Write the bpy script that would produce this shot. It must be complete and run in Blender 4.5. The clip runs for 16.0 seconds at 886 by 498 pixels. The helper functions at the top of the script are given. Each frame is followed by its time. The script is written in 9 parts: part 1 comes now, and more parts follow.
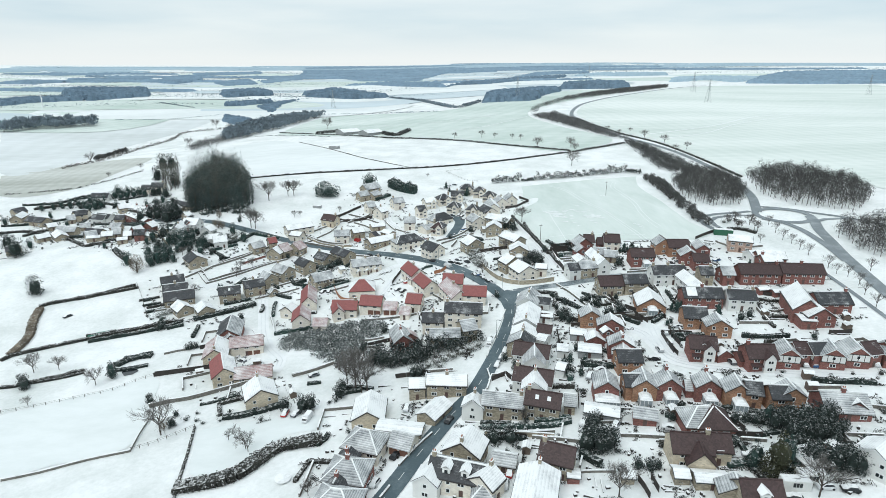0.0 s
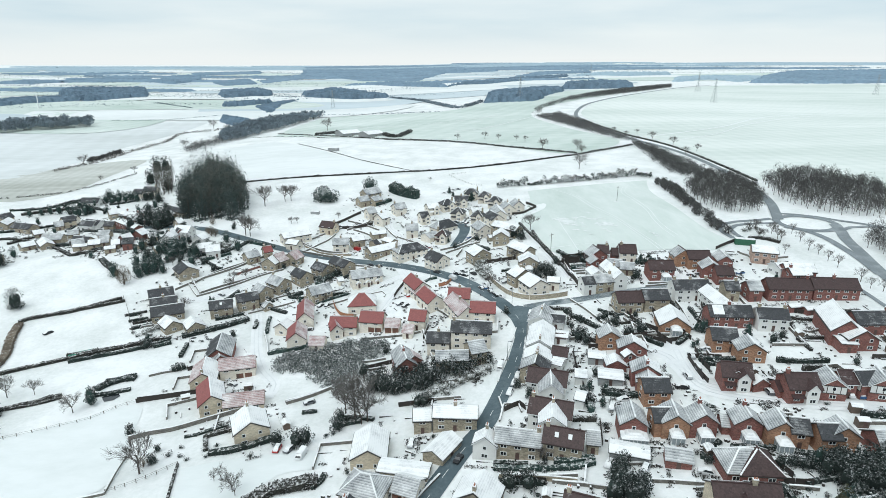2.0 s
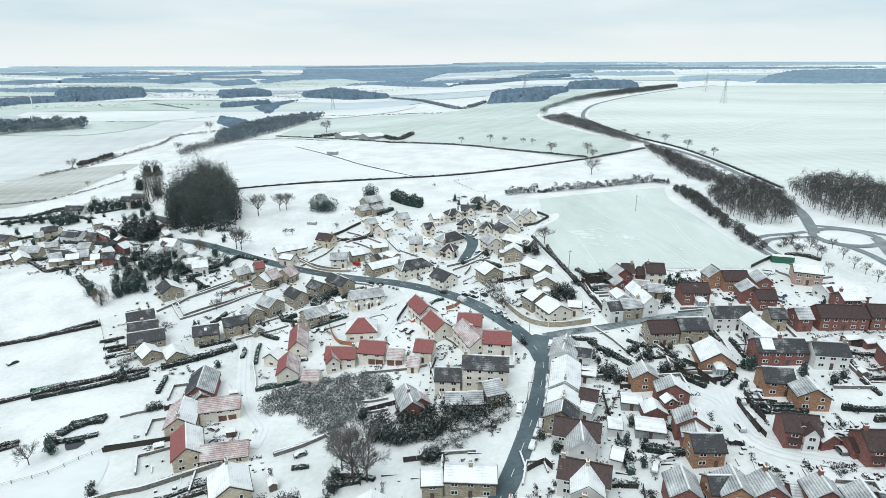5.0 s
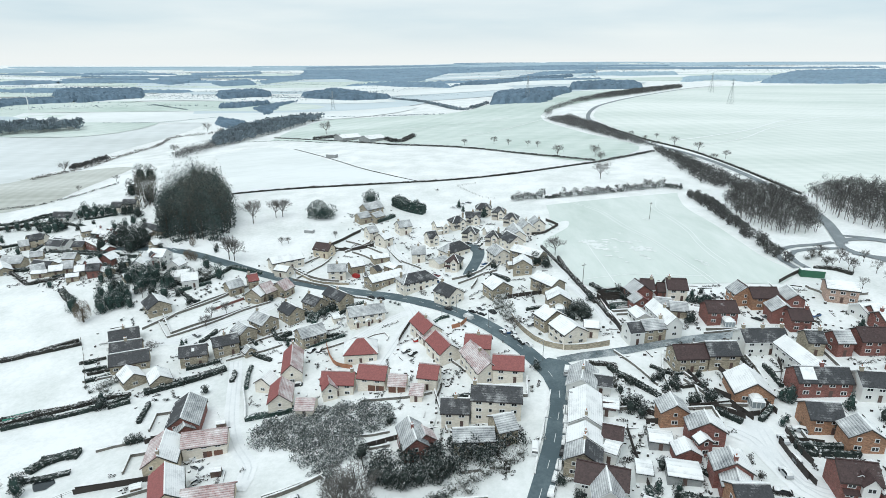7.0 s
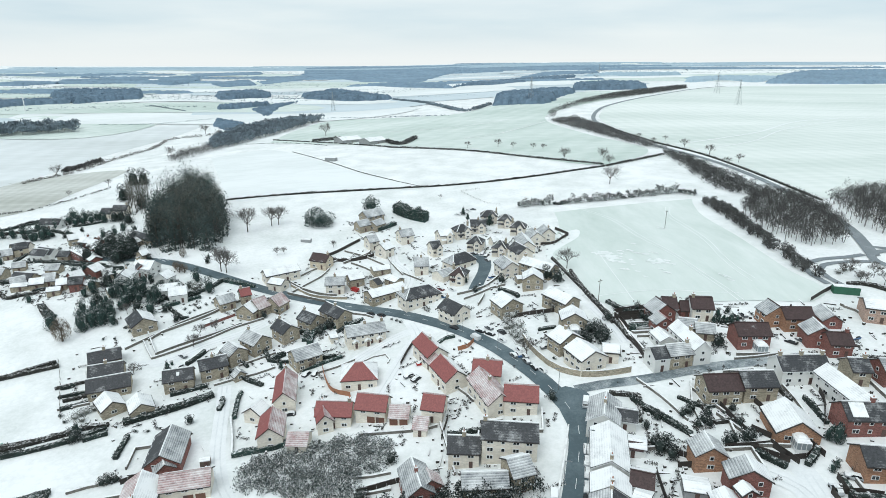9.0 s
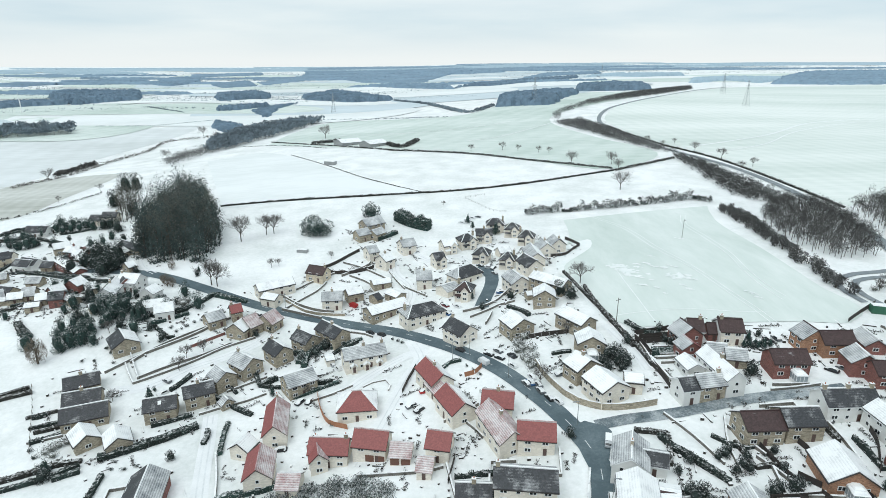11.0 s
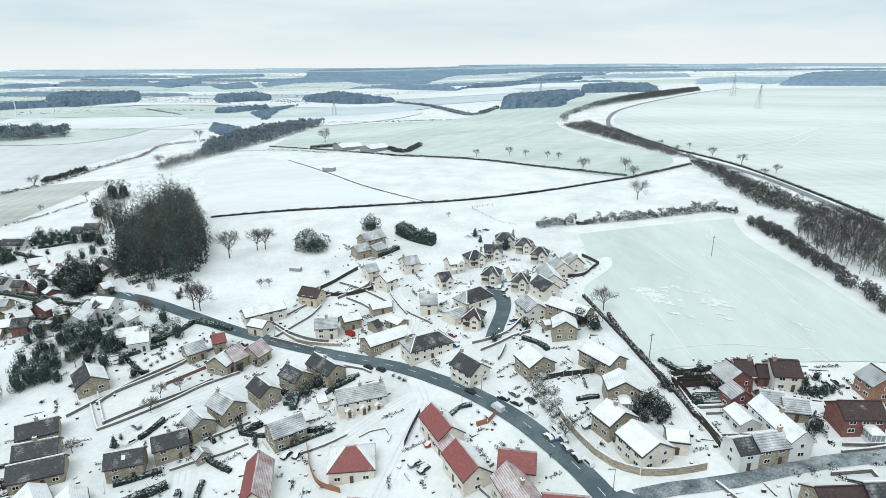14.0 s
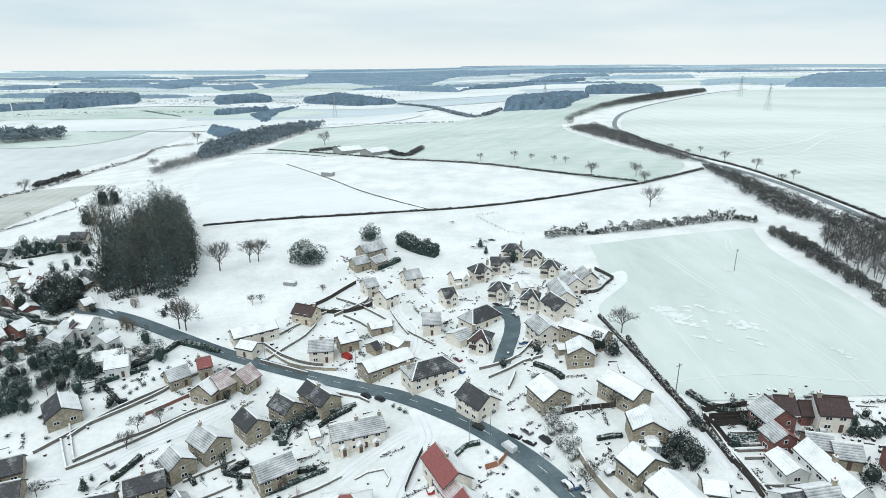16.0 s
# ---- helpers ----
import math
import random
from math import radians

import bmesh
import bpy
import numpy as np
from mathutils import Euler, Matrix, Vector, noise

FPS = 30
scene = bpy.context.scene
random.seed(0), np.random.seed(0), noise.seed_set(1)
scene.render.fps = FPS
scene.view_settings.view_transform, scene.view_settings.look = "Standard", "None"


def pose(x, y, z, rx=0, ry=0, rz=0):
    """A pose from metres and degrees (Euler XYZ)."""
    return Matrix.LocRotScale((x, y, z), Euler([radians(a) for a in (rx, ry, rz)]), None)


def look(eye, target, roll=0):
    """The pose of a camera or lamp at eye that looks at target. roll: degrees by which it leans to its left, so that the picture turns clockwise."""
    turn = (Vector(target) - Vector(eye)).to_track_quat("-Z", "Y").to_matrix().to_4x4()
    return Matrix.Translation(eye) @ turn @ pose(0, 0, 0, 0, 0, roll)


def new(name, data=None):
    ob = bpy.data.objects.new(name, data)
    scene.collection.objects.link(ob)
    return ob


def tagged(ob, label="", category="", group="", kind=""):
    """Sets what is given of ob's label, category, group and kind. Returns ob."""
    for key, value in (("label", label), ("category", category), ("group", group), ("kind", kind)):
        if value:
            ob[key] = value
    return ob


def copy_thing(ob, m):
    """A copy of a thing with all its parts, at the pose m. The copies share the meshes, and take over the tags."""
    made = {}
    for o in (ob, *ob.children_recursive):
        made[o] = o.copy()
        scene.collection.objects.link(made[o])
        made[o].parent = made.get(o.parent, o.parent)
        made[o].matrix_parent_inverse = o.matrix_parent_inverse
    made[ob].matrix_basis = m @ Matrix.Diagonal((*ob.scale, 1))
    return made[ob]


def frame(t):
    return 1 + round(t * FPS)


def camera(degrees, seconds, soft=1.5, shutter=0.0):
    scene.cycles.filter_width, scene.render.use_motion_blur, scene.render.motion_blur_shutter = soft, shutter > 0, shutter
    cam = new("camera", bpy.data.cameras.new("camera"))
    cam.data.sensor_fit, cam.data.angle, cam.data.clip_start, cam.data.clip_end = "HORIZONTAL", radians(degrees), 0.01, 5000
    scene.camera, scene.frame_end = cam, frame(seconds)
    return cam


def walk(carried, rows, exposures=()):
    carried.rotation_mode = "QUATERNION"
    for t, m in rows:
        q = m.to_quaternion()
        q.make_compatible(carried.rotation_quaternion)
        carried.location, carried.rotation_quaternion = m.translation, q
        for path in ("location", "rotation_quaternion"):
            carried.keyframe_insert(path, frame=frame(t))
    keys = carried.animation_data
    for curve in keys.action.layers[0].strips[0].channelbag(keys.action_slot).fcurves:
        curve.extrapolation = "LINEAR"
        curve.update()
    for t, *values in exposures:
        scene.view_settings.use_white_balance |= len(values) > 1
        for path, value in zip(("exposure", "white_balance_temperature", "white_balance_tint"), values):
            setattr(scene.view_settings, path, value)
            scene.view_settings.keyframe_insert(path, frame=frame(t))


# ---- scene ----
# The flight: a slow level glide ahead with a slight drift to the left.
cam = camera(75.13, 16.0, 0.6)


def flight(t):
    s = (t - 8) / 8
    x, y, z = 64 * (-0.0899 * s + 0.0175 * s * s), 64 + 64 * (s + 0.0071 * s * s), 85 + 64 * (-0.0051 * s + 0.0006 * s * s)
    pitch, yaw, roll = -18.2956 + 0.1249 * s + 0.1541 * s * s, 0.4059 * s + 0.1691 * s * s, 0.0059 + -0.1163 * s
    return pose(x, y, z, 90 + pitch, 0, yaw) @ pose(0, 0, 0, 0, 0, roll)


walk(cam, [(t / 2, flight(t / 2)) for t in range(33)], [(0, 0.13, 6150, 4), (16, 0.13, 6150, 4)])

# ---- light: an overcast winter sky ----
world = bpy.data.worlds.new("overcast_sky")
scene.world = world
world.use_nodes = True
wn, wl = world.node_tree.nodes, world.node_tree.links
wn.clear()
sky = wn.new("ShaderNodeTexSky")
sky.sky_type, sky.sun_disc = "NISHITA", False
sky.sun_elevation, sky.sun_rotation = radians(60), radians(217)
sky_strength = wn.new("ShaderNodeMix")
sky_strength.data_type, sky_strength.blend_type = "RGBA", "MULTIPLY"
sky_strength.inputs[0].default_value = 1
sky_strength.inputs[7].default_value = (0.1, 0.1, 0.1, 1)
wl.new(sky.outputs[0], sky_strength.inputs[6])
coord = wn.new("ShaderNodeTexCoord")
stretch = wn.new("ShaderNodeMapping")
stretch.inputs["Scale"].default_value = (1.0, 1.0, 7.0)
wl.new(coord.outputs["Generated"], stretch.inputs[0])
cloud = wn.new("ShaderNodeTexNoise")
cloud.inputs["Scale"].default_value, cloud.inputs["Detail"].default_value = 2.2, 5
wl.new(stretch.outputs[0], cloud.inputs["Vector"])
cloud_ramp = wn.new("ShaderNodeValToRGB")
cloud_ramp.color_ramp.elements[0].position, cloud_ramp.color_ramp.elements[1].position = 0.36, 0.66
cloud_ramp.color_ramp.elements[0].color = (0.74, 0.84, 0.90, 1)
cloud_ramp.color_ramp.elements[1].color = (0.98, 1.0, 1.0, 1)
wl.new(cloud.outputs[0], cloud_ramp.inputs[0])
height = wn.new("ShaderNodeSeparateXYZ")
wl.new(coord.outputs["Generated"], height.inputs[0])
glow = wn.new("ShaderNodeValToRGB")
glow.color_ramp.elements[0].position, glow.color_ramp.elements[0].color = 0.0, (1, 1, 1, 1)
glow.color_ramp.elements[1].position, glow.color_ramp.elements[1].color = 0.055, (0, 0, 0, 1)
wl.new(height.outputs[2], glow.inputs[0])
horizon = wn.new("ShaderNodeMix")
horizon.data_type = "RGBA"
horizon.inputs[7].default_value = (1.06, 1.04, 1.02, 1)
wl.new(glow.outputs[0], horizon.inputs[0])
wl.new(cloud_ramp.outputs[0], horizon.inputs[6])
cover = wn.new("ShaderNodeMix")
cover.data_type = "RGBA"
cover.inputs[0].default_value = 0.9
wl.new(sky_strength.outputs[2], cover.inputs[6])
wl.new(horizon.outputs[2], cover.inputs[7])
ground_glow = wn.new("ShaderNodeBackground")
ground_glow.inputs[1].default_value = 0.85
wl.new(cover.outputs[2], ground_glow.inputs[0])
world_out = wn.new("ShaderNodeOutputWorld")
wl.new(ground_glow.outputs[0], world_out.inputs[0])
sun = new("sun", bpy.data.lights.new("sun", "SUN"))
sun.data.energy, sun.data.angle, sun.data.color = 1.25, radians(50), (1.0, 0.97, 0.93)
sun.matrix_world = look((-45, -60, 130), (0, 0, 0))

# ---- materials ----


def material(name):
    m = bpy.data.materials.new(name)
    m.use_nodes = True
    nodes, links = m.node_tree.nodes, m.node_tree.links
    return m, nodes, links, nodes["Principled BSDF"]


def noise_node(nodes, links, vector, scale, detail=3.0, rough=0.6):
    n = nodes.new("ShaderNodeTexNoise")
    n.inputs["Scale"].default_value, n.inputs["Detail"].default_value, n.inputs["Roughness"].default_value = scale, detail, rough
    links.new(vector, n.inputs["Vector"])
    return n.outputs[0]


def ramp(nodes, links, value, low, high, a=(0, 0, 0, 1), b=(1, 1, 1, 1)):
    r = nodes.new("ShaderNodeValToRGB")
    r.color_ramp.elements[0].position, r.color_ramp.elements[1].position = low, high
    r.color_ramp.elements[0].color, r.color_ramp.elements[1].color = a, b
    links.new(value, r.inputs[0])
    return r.outputs[0]


def blend(nodes, links, fac, a, b):
    x = nodes.new("ShaderNodeMix")
    x.data_type = "RGBA"
    for socket, value in ((x.inputs[0], fac), (x.inputs[6], a), (x.inputs[7], b)):
        if hasattr(value, "links"):
            links.new(value, socket)
        else:
            socket.default_value = value if socket == x.inputs[0] else (*value[:3], 1)
    return x.outputs[2]


def maths(nodes, links, kind, a, b=0.0):
    x = nodes.new("ShaderNodeMath")
    x.operation = kind
    for socket, value in ((x.inputs[0], a), (x.inputs[1], b)):
        if hasattr(value, "links"):
            links.new(value, socket)
        else:
            socket.default_value = value
    return x.outputs[0]


def place_of(nodes, links, own=True):
    """Object coordinates, shifted by a random amount for each object."""
    t = nodes.new("ShaderNodeTexCoord")
    if not own:
        return t.outputs["Object"]
    info = nodes.new("ShaderNodeObjectInfo")
    shift = nodes.new("ShaderNodeVectorMath")
    shift.operation = "ADD"
    far = maths(nodes, links, "MULTIPLY", info.outputs["Random"], 300.0)
    both = nodes.new("ShaderNodeCombineXYZ")
    links.new(far, both.inputs[0])
    links.new(far, both.inputs[1])
    links.new(t.outputs["Object"], shift.inputs[0])
    links.new(both.outputs[0], shift.inputs[1])
    return shift.outputs[0]


def bump(nodes, links, shader, value, strength, distance):
    b = nodes.new("ShaderNodeBump")
    b.inputs["Strength"].default_value, b.inputs["Distance"].default_value = strength, distance
    links.new(value, b.inputs["Height"])
    links.new(b.outputs[0], shader.inputs["Normal"])


def plain(name, colour, rough=0.8, metal=0.0, vary=0.25, scale=1.5, fine=18.0, own=True):
    """A painted, rendered or stone surface with stains and grain."""
    m, nodes, links, s = material(name)
    at = place_of(nodes, links, own)
    dark, light = [v * (1 - vary) for v in colour], [min(1, v * (1 + vary)) for v in colour]
    stains = ramp(nodes, links, noise_node(nodes, links, at, scale, 4), 0.3, 0.7)
    grain = ramp(nodes, links, noise_node(nodes, links, at, fine, 2), 0.35, 0.65)
    links.new(blend(nodes, links, maths(nodes, links, "ADD", maths(nodes, links, "MULTIPLY", stains, 0.6), maths(nodes, links, "MULTIPLY", grain, 0.4)), dark, light), s.inputs["Base Color"])
    s.inputs["Roughness"].default_value, s.inputs["Metallic"].default_value = rough, metal
    bump(nodes, links, s, grain, 0.3, 0.03)
    return m


def masonry(name, colour, mortar, course, vary=0.35):
    """Coursed stone or brick: tinted blocks, pale joints along the courses, damp stains."""
    m, nodes, links, s = material(name)
    at = place_of(nodes, links)
    blocks = nodes.new("ShaderNodeTexVoronoi")
    squash = nodes.new("ShaderNodeMapping")
    squash.inputs["Scale"].default_value = (1.0, 1.0, 2.2)
    links.new(at, squash.inputs[0])
    links.new(squash.outputs[0], blocks.inputs["Vector"])
    blocks.inputs["Scale"].default_value = 0.45 / course
    tint = nodes.new("ShaderNodeSeparateColor")
    links.new(blocks.outputs["Color"], tint.inputs[0])
    dark, light = [v * (1 - vary) for v in colour], [min(1, v * (1 + vary)) for v in colour]
    wall = blend(nodes, links, tint.outputs[0], dark, light)
    wave = nodes.new("ShaderNodeTexWave")
    wave.bands_direction = "Z"
    wave.inputs["Scale"].default_value = 0.31 / course
    links.new(at, wave.inputs["Vector"])
    joint = ramp(nodes, links, wave.outputs[1], 0.0, 0.25, (1, 1, 1, 1), (0, 0, 0, 1))
    wall = blend(nodes, links, maths(nodes, links, "MULTIPLY", joint, 0.4), wall, mortar)
    damp = ramp(nodes, links, noise_node(nodes, links, at, 0.5, 4), 0.42, 0.75)
    wall = blend(nodes, links, maths(nodes, links, "MULTIPLY", damp, 0.25), wall, [v * 0.55 for v in colour])
    links.new(wall, s.inputs["Base Color"])
    s.inputs["Roughness"].default_value = 0.9
    bump(nodes, links, s, wave.outputs[1], 0.4, 0.02)
    return m


SNOW = (0.885, 0.893, 0.893)


def snowy(name, colour, low, high, course, lines, vary=0.3, rough=0.6):
    """Roof covering in courses with snow lying on it: low and high are the snow noise's bounds, lines how far it follows the courses."""
    m, nodes, links, s = material(name)
    at = place_of(nodes, links)
    tiles = nodes.new("ShaderNodeTexVoronoi")
    tiles.inputs["Scale"].default_value = 3.0
    links.new(at, tiles.inputs["Vector"])
    tint = nodes.new("ShaderNodeSeparateColor")
    links.new(tiles.outputs["Color"], tint.inputs[0])
    tile = blend(nodes, links, tint.outputs[0], [v * (1 - vary) for v in colour], [v * (1 + vary) for v in colour])
    wave = nodes.new("ShaderNodeTexWave")
    wave.bands_direction, wave.wave_profile = "Z", "SAW"
    wave.inputs["Scale"].default_value, wave.inputs["Distortion"].default_value = 0.31 / course, 0.3
    wave.inputs["Detail Scale"].default_value = 3
    links.new(at, wave.inputs["Vector"])
    drift = noise_node(nodes, links, at, 0.28, 4, 0.65)
    fleck = noise_node(nodes, links, at, 2.6, 3, 0.7)
    amount = maths(nodes, links, "ADD", maths(nodes, links, "MULTIPLY", drift, 0.75), maths(nodes, links, "MULTIPLY", fleck, 0.25))
    amount = maths(nodes, links, "ADD", amount, maths(nodes, links, "MULTIPLY", maths(nodes, links, "SUBTRACT", wave.outputs[1], 0.5), lines))
    white = ramp(nodes, links, amount, low, high)
    links.new(blend(nodes, links, white, tile, SNOW), s.inputs["Base Color"])
    s.inputs["Roughness"].default_value = rough
    bump(nodes, links, s, amount, 0.5, 0.12)
    return m


def snow_field(name, tone, under, low, high, scale, streak=(1, 1, 1), turn=0.0, own=False, drill=0.0):
    """Snow over grass or crops: under shows through where the cover is thin."""
    m, nodes, links, s = material(name)
    at = place_of(nodes, links, own)
    along = nodes.new("ShaderNodeMapping")
    along.inputs["Scale"].default_value, along.inputs["Rotation"].default_value = streak, (0, 0, radians(turn))
    links.new(at, along.inputs[0])
    wide = noise_node(nodes, links, along.outputs[0], scale, 5, 0.62)
    fine = noise_node(nodes, links, along.outputs[0], scale * 14, 4, 0.7)
    thin = maths(nodes, links, "ADD", maths(nodes, links, "MULTIPLY", wide, 0.68), maths(nodes, links, "MULTIPLY", fine, 0.32))
    if drill:
        rows = nodes.new("ShaderNodeTexWave")
        rows.inputs["Scale"].default_value, rows.inputs["Distortion"].default_value, rows.inputs["Detail"].default_value = 0.314 / drill, 9.0, 4
        rows.inputs["Detail Scale"].default_value = 0.35
        slow = nodes.new("ShaderNodeMapping")
        slow.inputs["Rotation"].default_value = (0, 0, radians(turn))
        links.new(at, slow.inputs[0])
        links.new(slow.outputs[0], rows.inputs["Vector"])
        thin = maths(nodes, links, "ADD", thin, maths(nodes, links, "MULTIPLY", maths(nodes, links, "SUBTRACT", rows.outputs[1], 0.5), 0.045))
    through_snow = ramp(nodes, links, thin, low, high)
    links.new(blend(nodes, links, through_snow, tone, under), s.inputs["Base Color"])
    s.inputs["Roughness"].default_value = 0.75
    bump(nodes, links, s, thin, 0.35, 0.5)
    return m


def foliage(name, colour, snow, vary=0.5, spread=0.35):
    """Leaves or twigs with snow lying on what faces the sky."""
    m, nodes, links, s = material(name)
    at = place_of(nodes, links)
    geo = nodes.new("ShaderNodeNewGeometry")
    up = nodes.new("ShaderNodeSeparateXYZ")
    links.new(geo.outputs["Normal"], up.inputs[0])
    patch_noise = noise_node(nodes, links, at, spread, 3)
    leaf = blend(nodes, links, geo.outputs["Random Per Island"], [v * (1 - vary) for v in colour], [v * (1 + vary) for v in colour])
    leaf = blend(nodes, links, ramp(nodes, links, patch_noise, 0.35, 0.65), leaf, [v * 0.6 for v in colour])
    lying = ramp(nodes, links, up.outputs[2], 0.25, 0.95)
    mixed = maths(nodes, links, "ADD", maths(nodes, links, "MULTIPLY", noise_node(nodes, links, at, spread * 4, 3), 0.93), maths(nodes, links, "MULTIPLY", geo.outputs["Random Per Island"], 0.07))
    some = ramp(nodes, links, mixed, 0.66 - snow * 0.4, 0.86 - snow * 0.4)
    links.new(blend(nodes, links, maths(nodes, links, "MULTIPLY", maths(nodes, links, "MULTIPLY", lying, some), 0.8), leaf, SNOW), s.inputs["Base Color"])
    s.inputs["Roughness"].default_value = 0.85
    return m


M = {
    "w": snowy("roof_snow", (0.34, 0.35, 0.37), 0.10, 0.52, 0.30, 0.15),
    "g": snowy("frosted_slate", (0.10, 0.112, 0.125), 0.26, 0.84, 0.30, 0.26),
    "d": snowy("dark_slate", (0.040, 0.042, 0.047), 0.53, 1.0, 0.34, 0.07),
    "b": snowy("brown_tile", (0.055, 0.031, 0.030), 0.62, 1.0, 0.34, 0.06),
    "r": snowy("red_clay_tile", (0.26, 0.080, 0.075), 0.64, 1.0, 0.30, 0.07, 0.14),
    "p": snowy("frosted_red_tile", (0.30, 0.17, 0.165), 0.34, 0.80, 0.30, 0.24),
}
WALLS = {
    "s": masonry("buff_stone", (0.35, 0.305, 0.23), (0.5, 0.47, 0.4), 0.28),
    "y": masonry("yellow_stone", (0.60, 0.52, 0.40), (0.55, 0.5, 0.4), 0.28, 0.2),
    "c": masonry("cream_stone", (0.78, 0.725, 0.64), (0.76, 0.71, 0.63), 0.3, 0.1),
    "r": masonry("red_brick", (0.215, 0.085, 0.072), (0.38, 0.31, 0.27), 0.2),
    "o": masonry("orange_brick", (0.34, 0.185, 0.112), (0.47, 0.38, 0.30), 0.2),
    "k": masonry("pink_brick", (0.44, 0.31, 0.25), (0.5, 0.42, 0.36), 0.2),
    "w": plain("white_render", (0.74, 0.74, 0.72), 0.85, vary=0.08, scale=0.4),
    "t": masonry("red_brick_timbered", (0.215, 0.085, 0.072), (0.38, 0.31, 0.27), 0.2),
    "f": masonry("grey_field_stone", (0.155, 0.147, 0.13), (0.36, 0.34, 0.31), 0.25, 0.4),
    "g": plain("grey_boarding", (0.30, 0.31, 0.31), 0.8, scale=0.6),
}
FRAME = plain("white_frame", (0.78, 0.79, 0.79), 0.5, vary=0.06)
TIMBER = plain("black_timber", (0.05, 0.042, 0.038), 0.7)
GLASS, gn, gl, gs = material("dark_glass")
gs.inputs["Base Color"].default_value, gs.inputs["Roughness"].default_value = (0.022, 0.027, 0.03, 1), 0.12
gs.inputs["Specular IOR Level"].default_value = 0.5
DOOR = plain("dark_door", (0.10, 0.06, 0.05), 0.5)
GARAGE_DOOR = plain("brown_garage_door", (0.16, 0.075, 0.05), 0.6)
POT = plain("clay_pot", (0.36, 0.15, 0.09), 0.8)
ASPHALT = snow_field("wet_asphalt", (0.072, 0.104, 0.120), (0.175, 0.22, 0.24), 0.45, 0.72, 0.10, (1, 1, 1))
SLUSH = snow_field("slushy_lane", (0.20, 0.225, 0.24), (0.40, 0.43, 0.445), 0.48, 0.76, 0.14)
PAINT = plain("road_paint", (0.7, 0.72, 0.72), 0.6)
GROUND = snow_field("snow_ground", (0.87, 0.88, 0.88), (0.56, 0.59, 0.57), 0.41, 0.76, 0.05)

# ---- ground ----
GRID_X, GRID_Y, SPREAD = (-210, -130, -50, 30, 110, 190), (80, 150, 220, 290, 360), 62.0
RISE = ((-4.9, -3.9, -3.4, 2.1, -1.3, -2.3), (-3.9, -0.5, -3.7, -6.1, 3.7, 0.3), (-6.7, -10.2, -4.2, 0.8, -5.5, -2.7), (1.5, 8, -13.4, 5, 4.8, 3), (-13.3, 1.4, 1.6, -7.1, -1.3, -2.4))
HILL_X, HILL_Y, HILL_SPREAD = (-560, -340, -120, 100, 320, 540), (520, 780, 1040, 1300), 190.0
HILL_RISE = ((-6.6, -6.1, 6.6, -0.4, -1.2, 1.7), (-7.5, 0.2, -2.1, 2.6, 0.7, -3.5), (-2.3, -0.1, -7, 12.2, 6.7, -0.8), (8.7, 3.5, -4.5, -0.8, 0.7, 6.9))


def terrain(x, y):
    """Height of the land: a valley to the west, a rise to the east, low hills far off."""
    k = min(max((math.hypot(x, y) - 900) / 3600, 0), 1)
    z = 3 + 15 * math.tanh(x / 450) + 38 * k * k * (3 - 2 * k)
    if abs(x) < 1300 and -200 < y < 2100:
        for j, gy in enumerate(HILL_Y):
            for i, gx in enumerate(HILL_X):
                z += HILL_RISE[j][i] * math.exp(-((x - gx) ** 2 + (y - gy) ** 2) / (2 * HILL_SPREAD * HILL_SPREAD))
    if -480 < x < 460 and -180 < y < 620:
        for j, gy in enumerate(GRID_Y):
            for i, gx in enumerate(GRID_X):
                z += RISE[j][i] * math.exp(-((x - gx) ** 2 + (y - gy) ** 2) / (2 * SPREAD * SPREAD))
    return z


def mesh(name, verts, faces, mat):
    me = bpy.data.meshes.new(name)
    me.from_pydata(verts, [], faces)
    me.materials.append(mat)
    return me


def part(name, me, parent, label="", m=None):
    ob = new(name, me)
    ob.parent = parent
    if m is not None:
        ob.matrix_basis = m
    return tagged(ob, label) if label else ob


def graded(reach, near, step):
    """Coordinates from 0 out to reach, in even steps up to near and growing ones past it."""
    out, v, s = [], 0.0, step
    while v < reach:
        out.append(v)
        v += s
        if v > near:
            s *= 1.12
    return out + [reach]


gx_far = graded(5200, 560, 9)
gy_far = graded(5200, 1000, 9)
xs = sorted({-v for v in gx_far} | set(gx_far))
ys = sorted({-v for v in graded(700, 60, 20)} | set(gy_far))
ground_me = mesh("ground", [(x, y, terrain(x, y)) for y in ys for x in xs],
                 [(j * len(xs) + i, j * len(xs) + i + 1, (j + 1) * len(xs) + i + 1, (j + 1) * len(xs) + i) for j in range(len(ys) - 1) for i in range(len(xs) - 1)], GROUND)
ground_me.polygons.foreach_set("use_smooth", [True] * len(ground_me.polygons))
ground = tagged(new("ground", ground_me), "rolling farmland under an even cover of snow", "ground", kind="structure")


def resample(points, step):
    """A smooth curve through the points, in steps of about the given length."""
    p = [Vector((*q, 0)) for q in points]
    p = [2 * p[0] - p[1]] + p + [2 * p[-1] - p[-2]]
    out = []
    for a, b, c, d in zip(p, p[1:], p[2:], p[3:]):
        n = max(1, int((c - b).length / step))
        for k in range(n):
            u = k / n
            out.append(0.5 * (2 * b + (c - a) * u + (2 * a - 5 * b + 4 * c - d) * u * u + (3 * b - a - 3 * c + d) * u ** 3))
    return out + [p[-2]]


